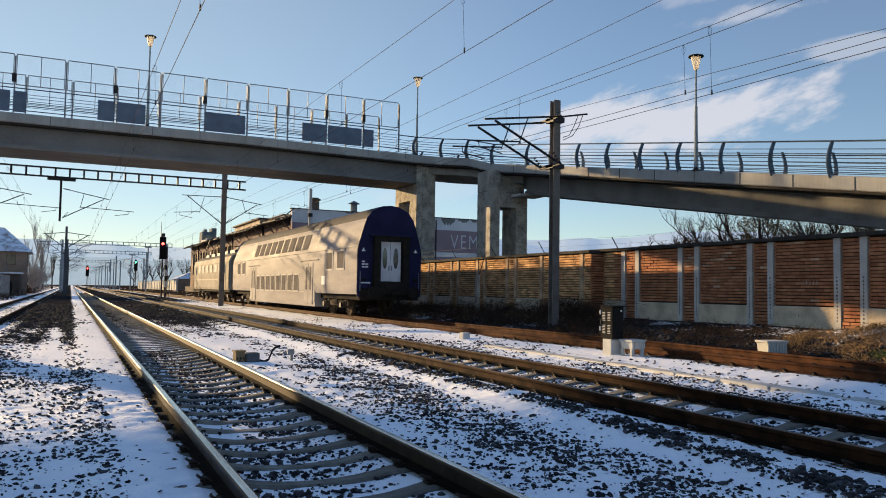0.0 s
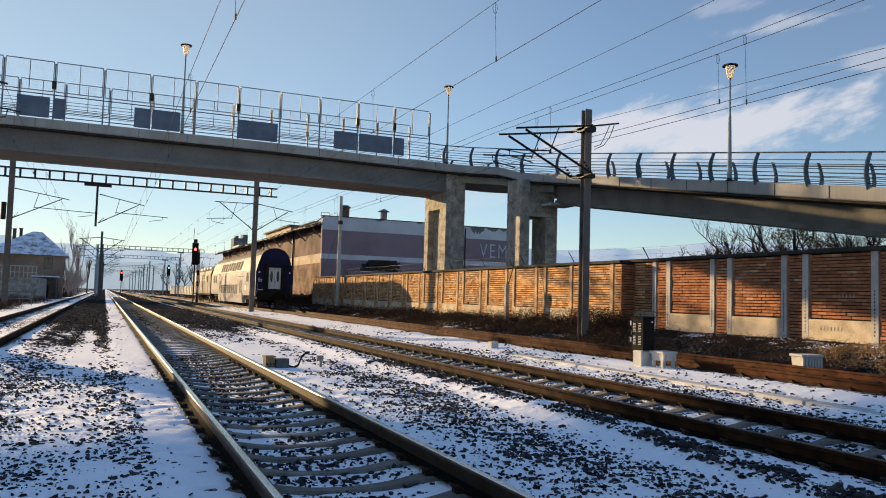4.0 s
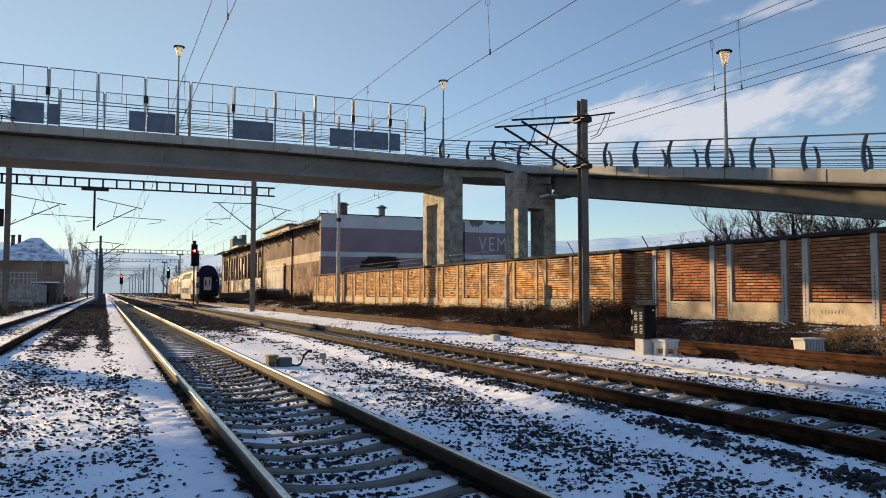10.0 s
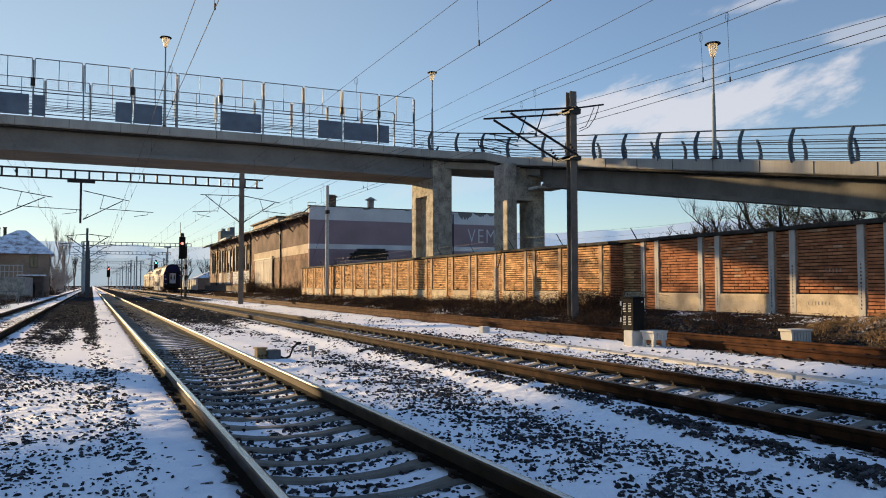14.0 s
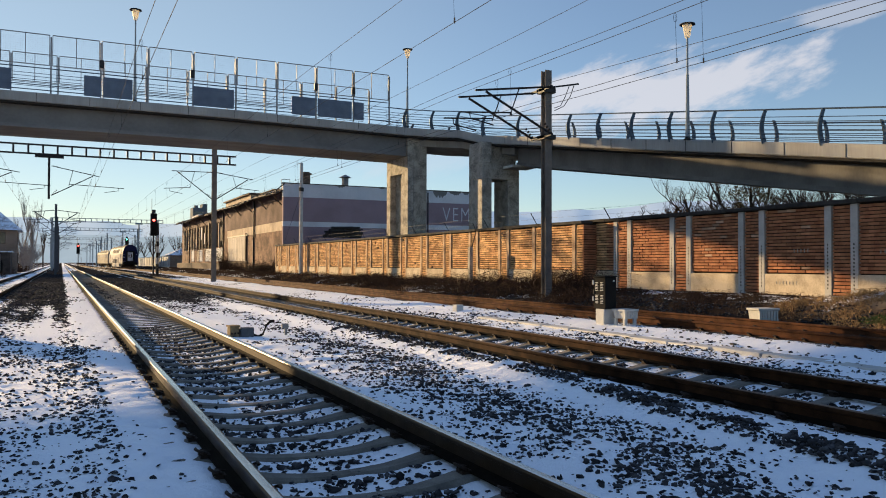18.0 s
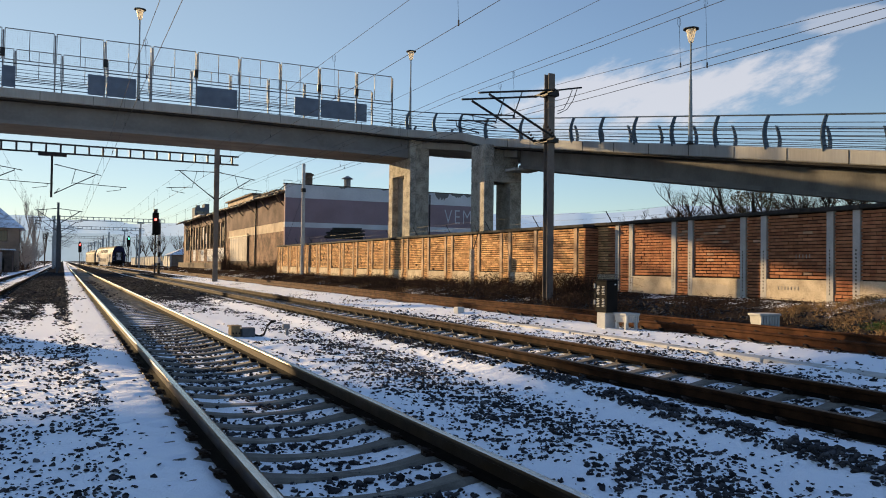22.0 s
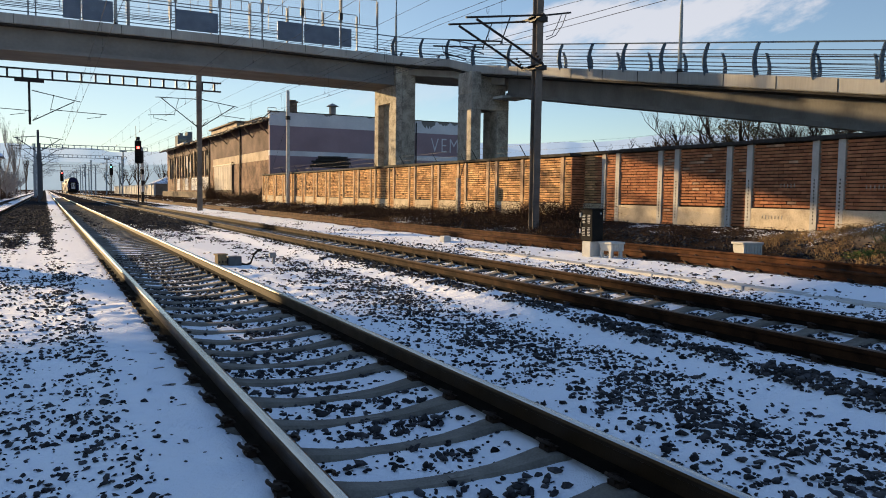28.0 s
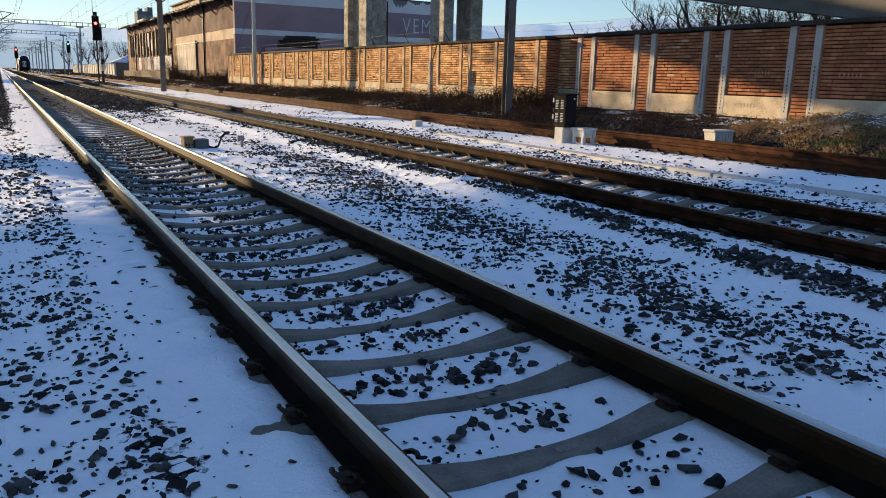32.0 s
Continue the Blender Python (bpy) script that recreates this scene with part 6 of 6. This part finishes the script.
def build_distance():
    hill_ridge("backdrop", 2600, -45, 75, 150, 45, 40, M_HILL, "hazy blue wooded hills on the horizon")
    hill_ridge("backdrop", 2500, 24, 62, 205, 24, 55, M_HILL_B, "hazy hills behind the boundary wall")
    house(-9.5, 114, 8.8, 9.5, 5.45, 8.6, "two-storey rendered house with a hipped snow-patched roof", 2)
    house(-20.0, 128, 9, 8, 3.4, 6.0, "low house with a snowy roof among bare trees", -3)
    f = thing("garden_wall", "grey concrete garden wall with a railing before the house", "wall")
    part("wall_panel", MB().box(-16, -6.6, 92, 92.25, -0.2, 2.35), M_CONC_W, f)
    part("side_panel", MB().box(-6.6, -6.4, 92, 104, -0.2, 2.35), M_CONC_W, f)
    for i in range(24):
        part("picket", MB().bar((-15.9 + i * 0.4, 92.1, 2.35), (-15.9 + i * 0.4, 92.1, 3.55), 0.07), M_CONC_L, f)
    part("top_rail", MB().bar((-16, 92.1, 3.55), (-6.6, 92.1, 3.55), 0.10).bar((-16, 92.1, 2.9), (-6.6, 92.1, 2.9), 0.07), M_CONC_L, f)
    st = thing("outside_stair", "concrete outside stair with a pipe handrail against the house", "stair", pose(-7.6, 108.0, 0))
    for i in range(9):
        part("step", MB().box(-0.5, 0.5, -2.6 + i * 0.28, -2.3 + i * 0.28, 0, 0.3 + i * 0.3), M_CONC_W, st)
    part("handrail", MB().bar((0.52, -2.6, 1.2), (0.52, -0.1, 3.9), 0.06).bar((0.52, -2.6, 0.2), (0.52, -2.6, 1.2), 0.05).bar((0.52, -0.1, 2.8), (0.52, -0.1, 3.9), 0.05), M_STEEL_G, st)
    o = thing("lean_to_shed", "dark low lean-to shed beside the house with an arched doorway", "shed", pose(-7.0, 106, 0))
    part("wall", MB().box(-1.0, 1.6, -1.5, 2, -0.2, 2.6), M_ROOF, o)
    part("roof", MB().box(-1.2, 1.8, -1.7, 2.2, 2.6, 2.75), M_SNOWROOF, o)
    part("doorway", MB().loft([[(0.3 + 0.5 * math.cos(q), yy, 1.3 + 0.6 * math.sin(q)) for q in np.linspace(0, math.pi, 9)] + [(-0.2, yy, 0), (0.8, yy, 0)] for yy in (-1.53, -1.501)]), M_BLACK, o)
    g = thing("barrier_rail", "low pale pipe barrier on the platform end", "barrier", pose(-6.6, 66, 0))
    for i in range(5):
        part("upright", MB().bar((-1.6 + i * 0.8, 0, 0), (-1.6 + i * 0.8, 0, 1.0), 0.06), M_STEEL_G, g)
    part("rail", MB().bar((-1.6, 0, 1.0), (1.6, 0, 1.0), 0.06).bar((-1.6, 0, 0.5), (1.6, 0, 0.5), 0.05), M_STEEL_G, g)
    w = thing("panel_fence", "pale concrete panel fence beyond the goods shed", "fence")
    for i in range(24):
        y = 158 + i * 4.0
        part("panel", MB().box(18.6, 18.75, y, y + 3.85, -0.2, 2.5 + 0.1 * (i % 3)), M_CONC_L, w)
        part("post", MB().box(18.5, 18.85, y - 0.15, y, -0.2, 2.75), M_CONC_L, w)
    house(24.5, 172, 9, 7, 3.0, 5.4, "low dark shed with a pitched roof behind the fence")
    b = thing("apartment_tower", "distant grey apartment tower", "building", pose(79.6, 520, 0))
    part("block", MB().box(-4.6, 1.4, -6, 6, 0, 36.6), M_FAR, b)
    part("stair_tower", MB().box(1.42, 4.4, -5, 6, 0, 39.2), M_FAR, b)
    for fl in range(10):
        part("window_band", MB().box(-4.0, 1.0, -6.2, -6.01, 4 + fl * 3.2, 5.4 + fl * 3.2), M_GLASS, b)
    part("lift_house", MB().box(-3, -1, -2, 2, 36.6, 38.4), M_FAR, b)
    lab = "tall bare poplar with upswept thin branches"
    bare_tree(-5.4, 178, 0, 14.0, 1, lab, 0.32, 0.5, 6, r=0.2, m=M_BUSH)
    bare_tree(-7.6, 192, 0, 13.0, 2, lab, 0.32, 0.5, 6, r=0.2, m=M_BUSH)
    bare_tree(-4.5, 235, 0, 11.0, 3, lab, 0.3, 0.5, 4, r=0.2)
    bare_tree(-14, 170, 0, 8.0, 4, "bare rounded garden tree", 0.7, 0.1, 4)
    bare_tree(-12, 150, 0, 5.0, 5, "bare reddish shrub beside the line", 0.8, 0.1, 4, m=M_DRY)
    bare_tree(-5.8, 132, 0, 3.4, 6, "bare reddish shrub beside the line", 0.9, 0.1, 4, m=M_DRY)
    bare_tree(-7.2, 141, 0, 3.8, 7, "bare reddish shrub beside the line", 0.9, 0.1, 4, m=M_DRY)
    for i, (x, y, h) in enumerate(((24, 240, 11), (27, 252, 12), (21.5, 262, 10), (30, 235, 11), (19.5, 285, 9), (26, 290, 11))):
        bare_tree(x, y, 0, h, 30 + i, "bare tree behind the panel fence", 0.6, 0.2, 4, r=0.2)
    bare_tree(20.5, 148.5, 0, 5.5, 50, "thick bare shrub at the end of the shed", 0.8, 0.1, 5)
    for i, (x, y, h) in enumerate(((-8.5, 205, 7), (-11, 215, 8), (-6.5, 222, 6), (-9.5, 240, 8), (-13.5, 225, 9), (-6.2, 160, 3.5), (-8.4, 152, 4.5), (-7.4, 196, 5))):
        bare_tree(x, y, 0, h, 80 + i, "hazy bare tree beside the line", 0.6, 0.2, 4, r=0.12)
    for i, (x, y, h, sp) in enumerate(((-5.0, 130, 2.6, 1.0), (-5.3, 138, 3.4, 1.0), (-5.0, 146, 3.6, 1.0), (-5.6, 152, 4.6, 0.9), (-5.2, 162, 4.2, 1.0), (-6.6, 168, 6.0, 0.9), (-5.2, 186, 5.0, 0.9), (-6.4, 200, 7.0, 0.8), (-5.4, 215, 6.0, 0.9), (-8.0, 220, 9.0, 0.7))):
        bare_tree(x, y, 0, h, 120 + i, "frosted bare bush beside the side line", sp, 0.15, 6, r=0.13, m=M_BUSH)
    # trees behind the wall
    for i, (x, y, h, sp) in enumerate(((29.6, 34.6, 5.4, 1.0), (33.0, 33.4, 6.4, 0.8), (34.5, 32.0, 7.0, 0.8), (36.5, 30.0, 7.2, 0.75), (33.0, 25.5, 6.0, 0.8), (37.0, 24.0, 6.2, 0.8), (38.5, 27.0, 6.6, 0.85), (41.5, 28.0, 7.0, 0.8))):
        bare_tree(x, y, 0.4, h, 60 + i, "dense bare tree behind the boundary wall", sp, 0.02, 6, r=0.2, m=M_TREE)


def leafy_clump(x, y, z, spread, n, seed, label, m):
    """A trunk with limbs, wrapped in clumps of small dead and evergreen leaves."""
    rng = random.Random(seed)
    t = thing("overgrown_tree", label, "tree", pose(x, y, 0.4))
    part("trunk", MB().tube([(0, 0, -0.3), (0.1, 0.05, z * 0.5), (0.05, 0.1, z + 0.6)], 0.16, 7, 0.07), M_TREE, t)
    lb = MB()
    for i in range(9):
        a = rng.uniform(0, 6.28)
        branch(lb, Vector((0.05, 0.05, z * rng.uniform(0.45, 0.95))), Vector((math.cos(a), math.sin(a), rng.uniform(0.1, 0.9))).normalized(), rng.uniform(0.8, 1.6), 0.05, 3, rng, 0.7, 0.1)
    part("bough", lb, M_TREE, t)
    lf = MB()
    for k in range(14):
        c = Vector((rng.gauss(0, spread * 0.6), rng.gauss(0, spread * 0.6), z + rng.gauss(0, spread * 0.45)))
        for i in range(n // 14):
            p = c + Vector((rng.gauss(0, 0.24), rng.gauss(0, 0.24), rng.gauss(0, 0.22)))
            u = Vector((rng.uniform(-1, 1), rng.uniform(-1, 1), rng.uniform(-1, 1))).normalized()
            v = u.cross(Vector((rng.uniform(-1, 1), rng.uniform(-1, 1), 0.3))).normalized()
            q = rng.uniform(0.03, 0.065)
            lf.add([p - u * q, p + v * q * 0.6, p + u * q, p - v * q * 0.6 + u * q * 0.2], [(0, 1, 2, 3)])
    part("foliage", lf, m, t)
    return t


leafy_clump(32.6, 29.4, 4.4, 1.0, 2600, 5, "dark tree overgrown with ivy behind the boundary wall", M_IVY)
leafy_clump(31.0, 33.2, 3.6, 0.7, 1500, 6, "brown shrub with withered leaves behind the boundary wall", M_WITHER)
relay_cabinet(10.88, 13.9)
ribbed_trough(11.08, 13.45, 0.36, 0.36, 0.42, 4, 0.02, True)
ribbed_trough(14.35, 12.62, 0.52, 0.36, 0.33, -8, 0.10)
track_devices()
signal(9.5, 95, 7.1, (1, M_RED), "tall colour-light signal showing red beside the siding", (0.72, 2.6))
banded_post(10.0, 95.6, 6.0)
signal(3.3, 190, 5.3, (0, M_RED), "far colour-light signal showing red between the lines", (0.7, 2.0))
signal(12.75, 182, 6.65, (0, M_GREEN), "far colour-light signal beside the siding", (0.75, 2.0))
build_scrub()
build_distance()


# ---------------------------------------------------------------- the train
WHEELS = []


def bogie(t, y, wheels, x_half=0.98):
    n = "bogie"
    fr = MB()
    for s in (-1, 1):
        fr.box(s * x_half - 0.07, s * x_half + 0.07, y - wheels[-1] - 0.55, y + wheels[-1] + 0.55, 0.42, 0.66)
        for w in (-wheels[-1], wheels[-1]):
            fr.box(s * (x_half + 0.05) - 0.14, s * (x_half + 0.05) + 0.14, y + w - 0.2, y + w + 0.2, 0.34, 0.62)
            for q in (-0.32, 0.32):
                fr.tube([(s * (x_half + 0.04), y + w + q, 0.42), (s * (x_half + 0.04), y + w + q, 0.85)], 0.08, 6)
        fr.box(s * x_half - 0.12, s * x_half + 0.12, y - 0.35, y + 0.35, 0.5, 0.9)
    fr.box(-x_half, x_half, y - 0.3, y + 0.3, 0.45, 0.75)
    b = part(n, fr, M_GEAR, t)
    offs = [-wheels[-1], wheels[-1]] if len(wheels) == 1 else [-wheels[-1], 0, wheels[-1]]
    for o in offs:
        for s in (-1, 1):
            wh = part("wheel", MB().tube([(-0.065, 0, 0), (0.065, 0, 0)], 0.46, 18).tube([(-0.07, 0, 0), (0.07, 0, 0)], 0.12, 8).box(-0.069, 0.069, -0.02, 0.02, -0.4, 0.4), [M_GEAR], b, at=pose(s * 0.74, y + o, 0.46))
            WHEELS.append((wh, s * 0.74, y + o))
            part("axle_box", MB().tube([(s * (x_half + 0.1), y + o, 0.46), (s * (x_half + 0.26), y + o, 0.46)], 0.13, 8), M_STEEL_D, b)


def coach_ring(y, zb, k=1.0):
    half = [(1.38, zb), (1.42, zb + 0.25), (1.42, 2.72), (1.38, 2.98), (1.22, 3.55), (1.05, 4.08), (0.78, 4.42), (0.39, 4.61)]
    return [(-x * k, y, z) for x, z in half] + [(0, y, 4.66)] + [(x * k, y, z) for x, z in reversed(half)]


def build_coach():
    t = thing("railway_coach", "double-deck coach, dusty grey sides, navy end, white gangway doors", "railway coach", pose(X3, 32, RAIL_TOP))
    L = 26.8
    body = MB()
    stops = [(0.05, 0.95), (6.0, 0.95), (6.01, 0.30), (20.7, 0.30), (20.71, 0.95), (L - 0.05, 0.95)]
    body.loft([coach_ring(y, zb) for y, zb in stops])
    n = 17
    for i in range(5):
        for j in range(5, 11):
            body.s[i * n + j] = 1
    part("body", body, [M_COACH, M_COACH_ROOF], t, smooth=True)
    for y0, y1 in ((-0.02, 0.05), (L - 0.05, L + 0.02)):
        part("end_wall", MB().loft([coach_ring(y0, 0.85), coach_ring(y1, 0.85)]), M_BLUE, t, "navy end wall")
    # near end: gangway, doors, buffers
    g = part("gangway_frame", MB().box(-0.76, -0.50, -0.32, -0.02, 0.95, 3.16).box(0.50, 0.76, -0.32, -0.02, 0.95, 3.16).box(-0.76, 0.76, -0.32, -0.02, 3.16, 3.36).box(-0.50, 0.50, -0.30, -0.02, 0.95, 1.50), M_BLACK, t, "black rubber gangway frame")
    part("gangway_hood", MB().box(-0.95, 0.95, -0.36, -0.02, 3.37, 3.43), M_BLUE, g)
    for s in (-1, 1):
        d = part("gangway_door", MB().box(min(0.01 * s, 0.47 * s), max(0.01 * s, 0.47 * s), -0.08, -0.021, 1.50, 3.14), M_DOORW, t, "white end door with an oval window")
        part("door_window", MB().loft([[(s * 0.24 + 0.105 * math.cos(a), yy, 2.45 + 0.44 * math.sin(a)) for a in np.linspace(0, 2 * math.pi, 14, endpoint=False)] for yy in (-0.092, -0.081)]), M_GLASS, d)
        part("door_handle", MB().box(s * 0.06 - 0.015, s * 0.06 + 0.015, -0.12, -0.081, 1.95, 2.15), M_STEEL_G, d)
        part("buffer", MB().tube([(s * 0.875, -0.02, 1.06), (s * 0.875, -0.45, 1.06)], 0.10, 10).tube([(s * 0.875, -0.45, 1.06), (s * 0.875, -0.60, 1.06)], 0.24, 12), M_BLACK, t)
        part("tail_lamp", MB().tube([(s * 1.15, -0.03, 1.55), (s * 1.15, -0.10, 1.55)], 0.09, 8), M_BLACK, t)
        part("warning_triangle", MB().add([(s * 1.16 - 0.08, -0.024, 2.72), (s * 1.16 + 0.08, -0.024, 2.72), (s * 1.16, -0.024, 2.87), (s * 1.16 - 0.08, -0.021, 2.72), (s * 1.16 + 0.08, -0.021, 2.72), (s * 1.16, -0.021, 2.87)],
                                          [(0, 1, 2), (5, 4, 3), (0, 3, 4, 1), (1, 4, 5, 2), (2, 5, 3, 0)]), M_WHITE, t)
        part("grab_rail", MB().tube([(s * 1.30, -0.08, 1.1), (s * 1.30, -0.08, 1.9)], 0.018, 5), M_STEEL_G, t)
    for i in range(5):
        part("data_bar", MB().box(-1.22 + (i % 2) * 0.15, -1.10 + (i % 2) * 0.15, -0.026, -0.021, 2.05 + (i // 2) * 0.11, 2.11 + (i // 2) * 0.11), M_DOORW, t)
    part("data_bar", MB().box(-1.25, -0.85, -0.026, -0.021, 1.40, 1.46), M_DOORW, t)
    part("coupler", MB().tube([(0, -0.02, 1.04), (0, -0.5, 1.0)], 0.07, 8).box(-0.12, 0.12, -0.05, -0.02, 0.86, 1.2), M_BLACK, t)
    part("brake_hose", MB().tube([(0.3, -0.03, 1.0), (0.35, -0.28, 0.8), (0.32, -0.30, 0.55)], 0.03, 6), M_BLACK, t)
    part("headstock", MB().box(-1.30, 1.30, -0.03, 0.35, 0.72, 1.22), M_BLACK, t)
    part("underframe", MB().box(-1.15, 1.15, 0.4, 5.9, 0.72, 0.96).box(-1.15, 1.15, 20.8, L - 0.4, 0.72, 0.96), M_BLACK, t)
    # windows and doors on both sides
    for s in (-1, 1):
        def pane(name, y0, y1, z0, z1, parent, d=0.012, m=M_GLASS, base=1.42):
            a, b = sorted((s * base, s * (base + d)))
            return part(name, MB().box(a, b, y0, y1, z0, z1), m, parent)

        def sloped(y0, y1, z0, z1):
            mb = MB()
            pts = []
            for z in (z0, z1):
                x = 1.38 - (z - 2.98) * 0.29 + 0.008
                for y in (y0, y1):
                    pts.append((s * x, y, z))
            out = [(p[0] + s * 0.014, p[1], p[2] + 0.004) for p in pts]
            mb.add(pts + out, [(4, 5, 7, 6), (0, 1, 5, 4), (2, 6, 7, 3), (0, 4, 6, 2), (1, 3, 7, 5), (0, 2, 3, 1)])
            return mb
        for i in range(8):
            y = 8.9 + i * 1.28
            w = pane("lower_window", y, y + 1.0, 0.98, 1.92, t, 0.02, M_COACH_TRIM)
            pane("glass", y + 0.07, y + 0.93, 1.05, 1.85, w, 0.024, M_PANE_REFLECT)
        for i in range(9):
            y = 7.6 + i * 1.42
            part("upper_window", sloped(y, y + 1.05, 3.10, 3.85), M_PANE_REFLECT, t)
        for y in (1.6, 3.2, 22.4, 24.0):
            w = pane("vestibule_window", y, y + 1.05, 1.98, 2.86, t, 0.02, M_COACH_TRIM)
            pane("glass", y + 0.08, y + 0.97, 2.06, 2.78, w, 0.024, M_PANE_REFLECT)
        for y in (6.35, 19.1):
            d = pane("door", y, y + 1.45, 0.42, 2.42, t, 0.022, M_COACH)
            for q in (0.22, 0.88):
                pane("door_glass", y + q, y + q + 0.32, 1.1, 2.2, d, 0.026, M_PANE_REFLECT)
            pane("door_gap", y + 0.70, y + 0.74, 0.42, 2.42, d, 0.024, M_BLACK)
            pane("gutter", y - 0.9, y + 2.2, 2.52, 2.56, t, 0.05, M_COACH)
        for z in (2.92, 0.98):
            pane("waist_strip", 0.1 if z > 2 else 6.1, L - 0.1 if z > 2 else 20.6, z, z + 0.03, t, 0.012 if z < 2 else 0.004, M_COACH_TRIM)
        pane("number_panel", 4.3, 4.9, 1.35, 1.75, t, 0.006, M_DOORW)
    for y in (6.0, 13.0, 20.7):
        part("roof_seam", MB().loft([[(x * 1.004, yy, z + 0.006) for x, _, z in coach_ring(0, 2.9)[3:14]] for yy in (y, y + 0.12)], closed=False), M_STEEL_D, t)
    bogie(t, 3.9, [1.25])
    bogie(t, L - 3.9, [1.25])
    return t


def build_loco():
    t = thing("electric_locomotive", "boxy beige electric locomotive with roof gear, coupled ahead of the coach", "locomotive", pose(X3, 60, RAIL_TOP))
    L = 19.6
    half = [(1.46, 0.95), (1.48, 1.15), (1.48, 3.05), (1.36, 3.45), (1.0, 3.72), (0.5, 3.82)]
    ring = lambda y, k: [(-x * k, y, z) for x, z in half] + [(x * k, y, z) for x, z in reversed(half)]
    body = MB().loft([ring(0.35, 0.96), ring(0.9, 1.0), ring(L - 0.9, 1.0), ring(L - 0.35, 0.96)])
    for i in range(3):
        for j in (3, 4, 5, 6, 7):
            body.s[i * 12 + j] = 1
    part("body", body, [M_LOCO, M_COACH_ROOF], t)
    part("underframe", MB().box(-1.4, 1.4, 0.3, L - 0.3, 0.78, 0.96), M_BLACK, t)
    for y0, d in ((0.30, 1), (L - 0.35, 1)):
        part("cab_window", MB().box(-1.2, -0.1, y0, y0 + 0.05, 2.35, 3.1).box(0.1, 1.2, y0, y0 + 0.05, 2.35, 3.1), M_GLASS, t)
    for s in (-1, 1):
        a = s * 1.48
        for i in range(6):
            y = 4.0 + i * 2.1
            lo, hi = sorted((a, a + s * 0.02))
            v = part("louvre_panel", MB().box(lo, hi, y, y + 1.3, 2.35, 2.95), M_STEEL_G, t)
            lo, hi = sorted((a + s * 0.021, a + s * 0.03))
            for k in range(5):
                part("slat", MB().box(lo, hi, y + 0.08, y + 1.22, 2.42 + k * 0.1, 2.46 + k * 0.1), M_COACH, v)
        for y in (2.2, L - 2.9):
            lo, hi = sorted((a, a + s * 0.022))
            d = part("cab_door", MB().box(lo, hi, y, y + 0.7, 1.05, 2.95), M_LOCO, t)
            lo, hi = sorted((a + s * 0.023, a + s * 0.03))
            part("door_window", MB().box(lo, hi, y + 0.12, y + 0.58, 2.2, 2.85), M_GLASS, d)
        lo, hi = sorted((a, a + s * 0.008))
        part("waist_line", MB().box(lo, hi, 0.95, L - 0.95, 1.72, 1.80), M_STEEL_D, t)
        part("buffer", MB().tube([(s * 0.875, 0.3, 1.06), (s * 0.875, -0.15, 1.06)], 0.22, 10).tube([(s * 0.875, L - 0.3, 1.06), (s * 0.875, L + 0.15, 1.06)], 0.22, 10), M_BLACK, t)
    for y in (4.0, 7.0, 10.0, 13.0, 16.0):
        part("roof_box", MB().box(-0.7, 0.7, y - 0.9, y + 0.9, 3.78, 4.02), M_STEEL_G, t)
    for y, up in ((2.6, 0.35), (L - 2.6, 1.6)):
        pg = MB().bar((-0.5, y, 3.9), (-0.5, y + 1.2, 3.9 + up * 0.5), 0.05).bar((0.5, y, 3.9), (0.5, y + 1.2, 3.9 + up * 0.5), 0.05)
        pg.bar((-0.5, y + 1.2, 3.9 + up * 0.5), (-0.4, y, 3.9 + up), 0.04).bar((0.5, y + 1.2, 3.9 + up * 0.5), (0.4, y, 3.9 + up), 0.04).bar((-0.85, y, 3.9 + up), (0.85, y, 3.9 + up), 0.06)
        part("pantograph", pg, M_STEEL_D, t)
    bogie(t, 4.6, [1.0, 2.15])
    bogie(t, L - 4.6, [1.0, 2.15])
    return t


COACH = build_coach()
LOCO = build_loco()

# when the near end of the coach passes which distance along the line
RUN = [(0.0, 30.0), (2.0, 45.1), (3.5, 56.2), (7.5, 86.5), (9.0, 96.2), (11.0, 109.6), (14.0, 133.5), (17.0, 156.6), (20.0, 173.6), (24.0, 204.0), (26.5, 225.9), (29.0, 240.4), (32.0, 261.2)]


def on_siding(y, b1, b2):
    """The pose of a vehicle whose near end is at y and whose bogies stand b1 and b2 from it."""
    p1 = Vector((siding_x(y + b1), y + b1, RAIL_TOP + siding_lift(y + b1)))
    p2 = Vector((siding_x(y + b2), y + b2, RAIL_TOP + siding_lift(y + b2)))
    d = (p2 - p1).normalized()
    o = p1 - d * b1
    return pose(o.x, o.y, o.z, 0, 0, -math.degrees(math.atan2(d.x, d.y)))


def motions():
    walk(COACH, [(t, on_siding(y, 3.9, 22.9)) for t, y in RUN])
    walk(LOCO, [(t, on_siding(y + 27.2, 4.6, 15.0)) for t, y in RUN])
    # the wheels roll as far as the train runs
    ts, ys = [t for t, y in RUN], [y for t, y in RUN]
    n = 350
    turns = [(32.0 * i / n, -math.degrees((np.interp(32.0 * i / n, ts, ys) - ys[0]) / 0.46)) for i in range(n + 1)]
    for wh, x, y in WHEELS:
        walk(wh, [(t, pose(x, y, 0.46, a, 0, 0)) for t, a in turns])


motions()
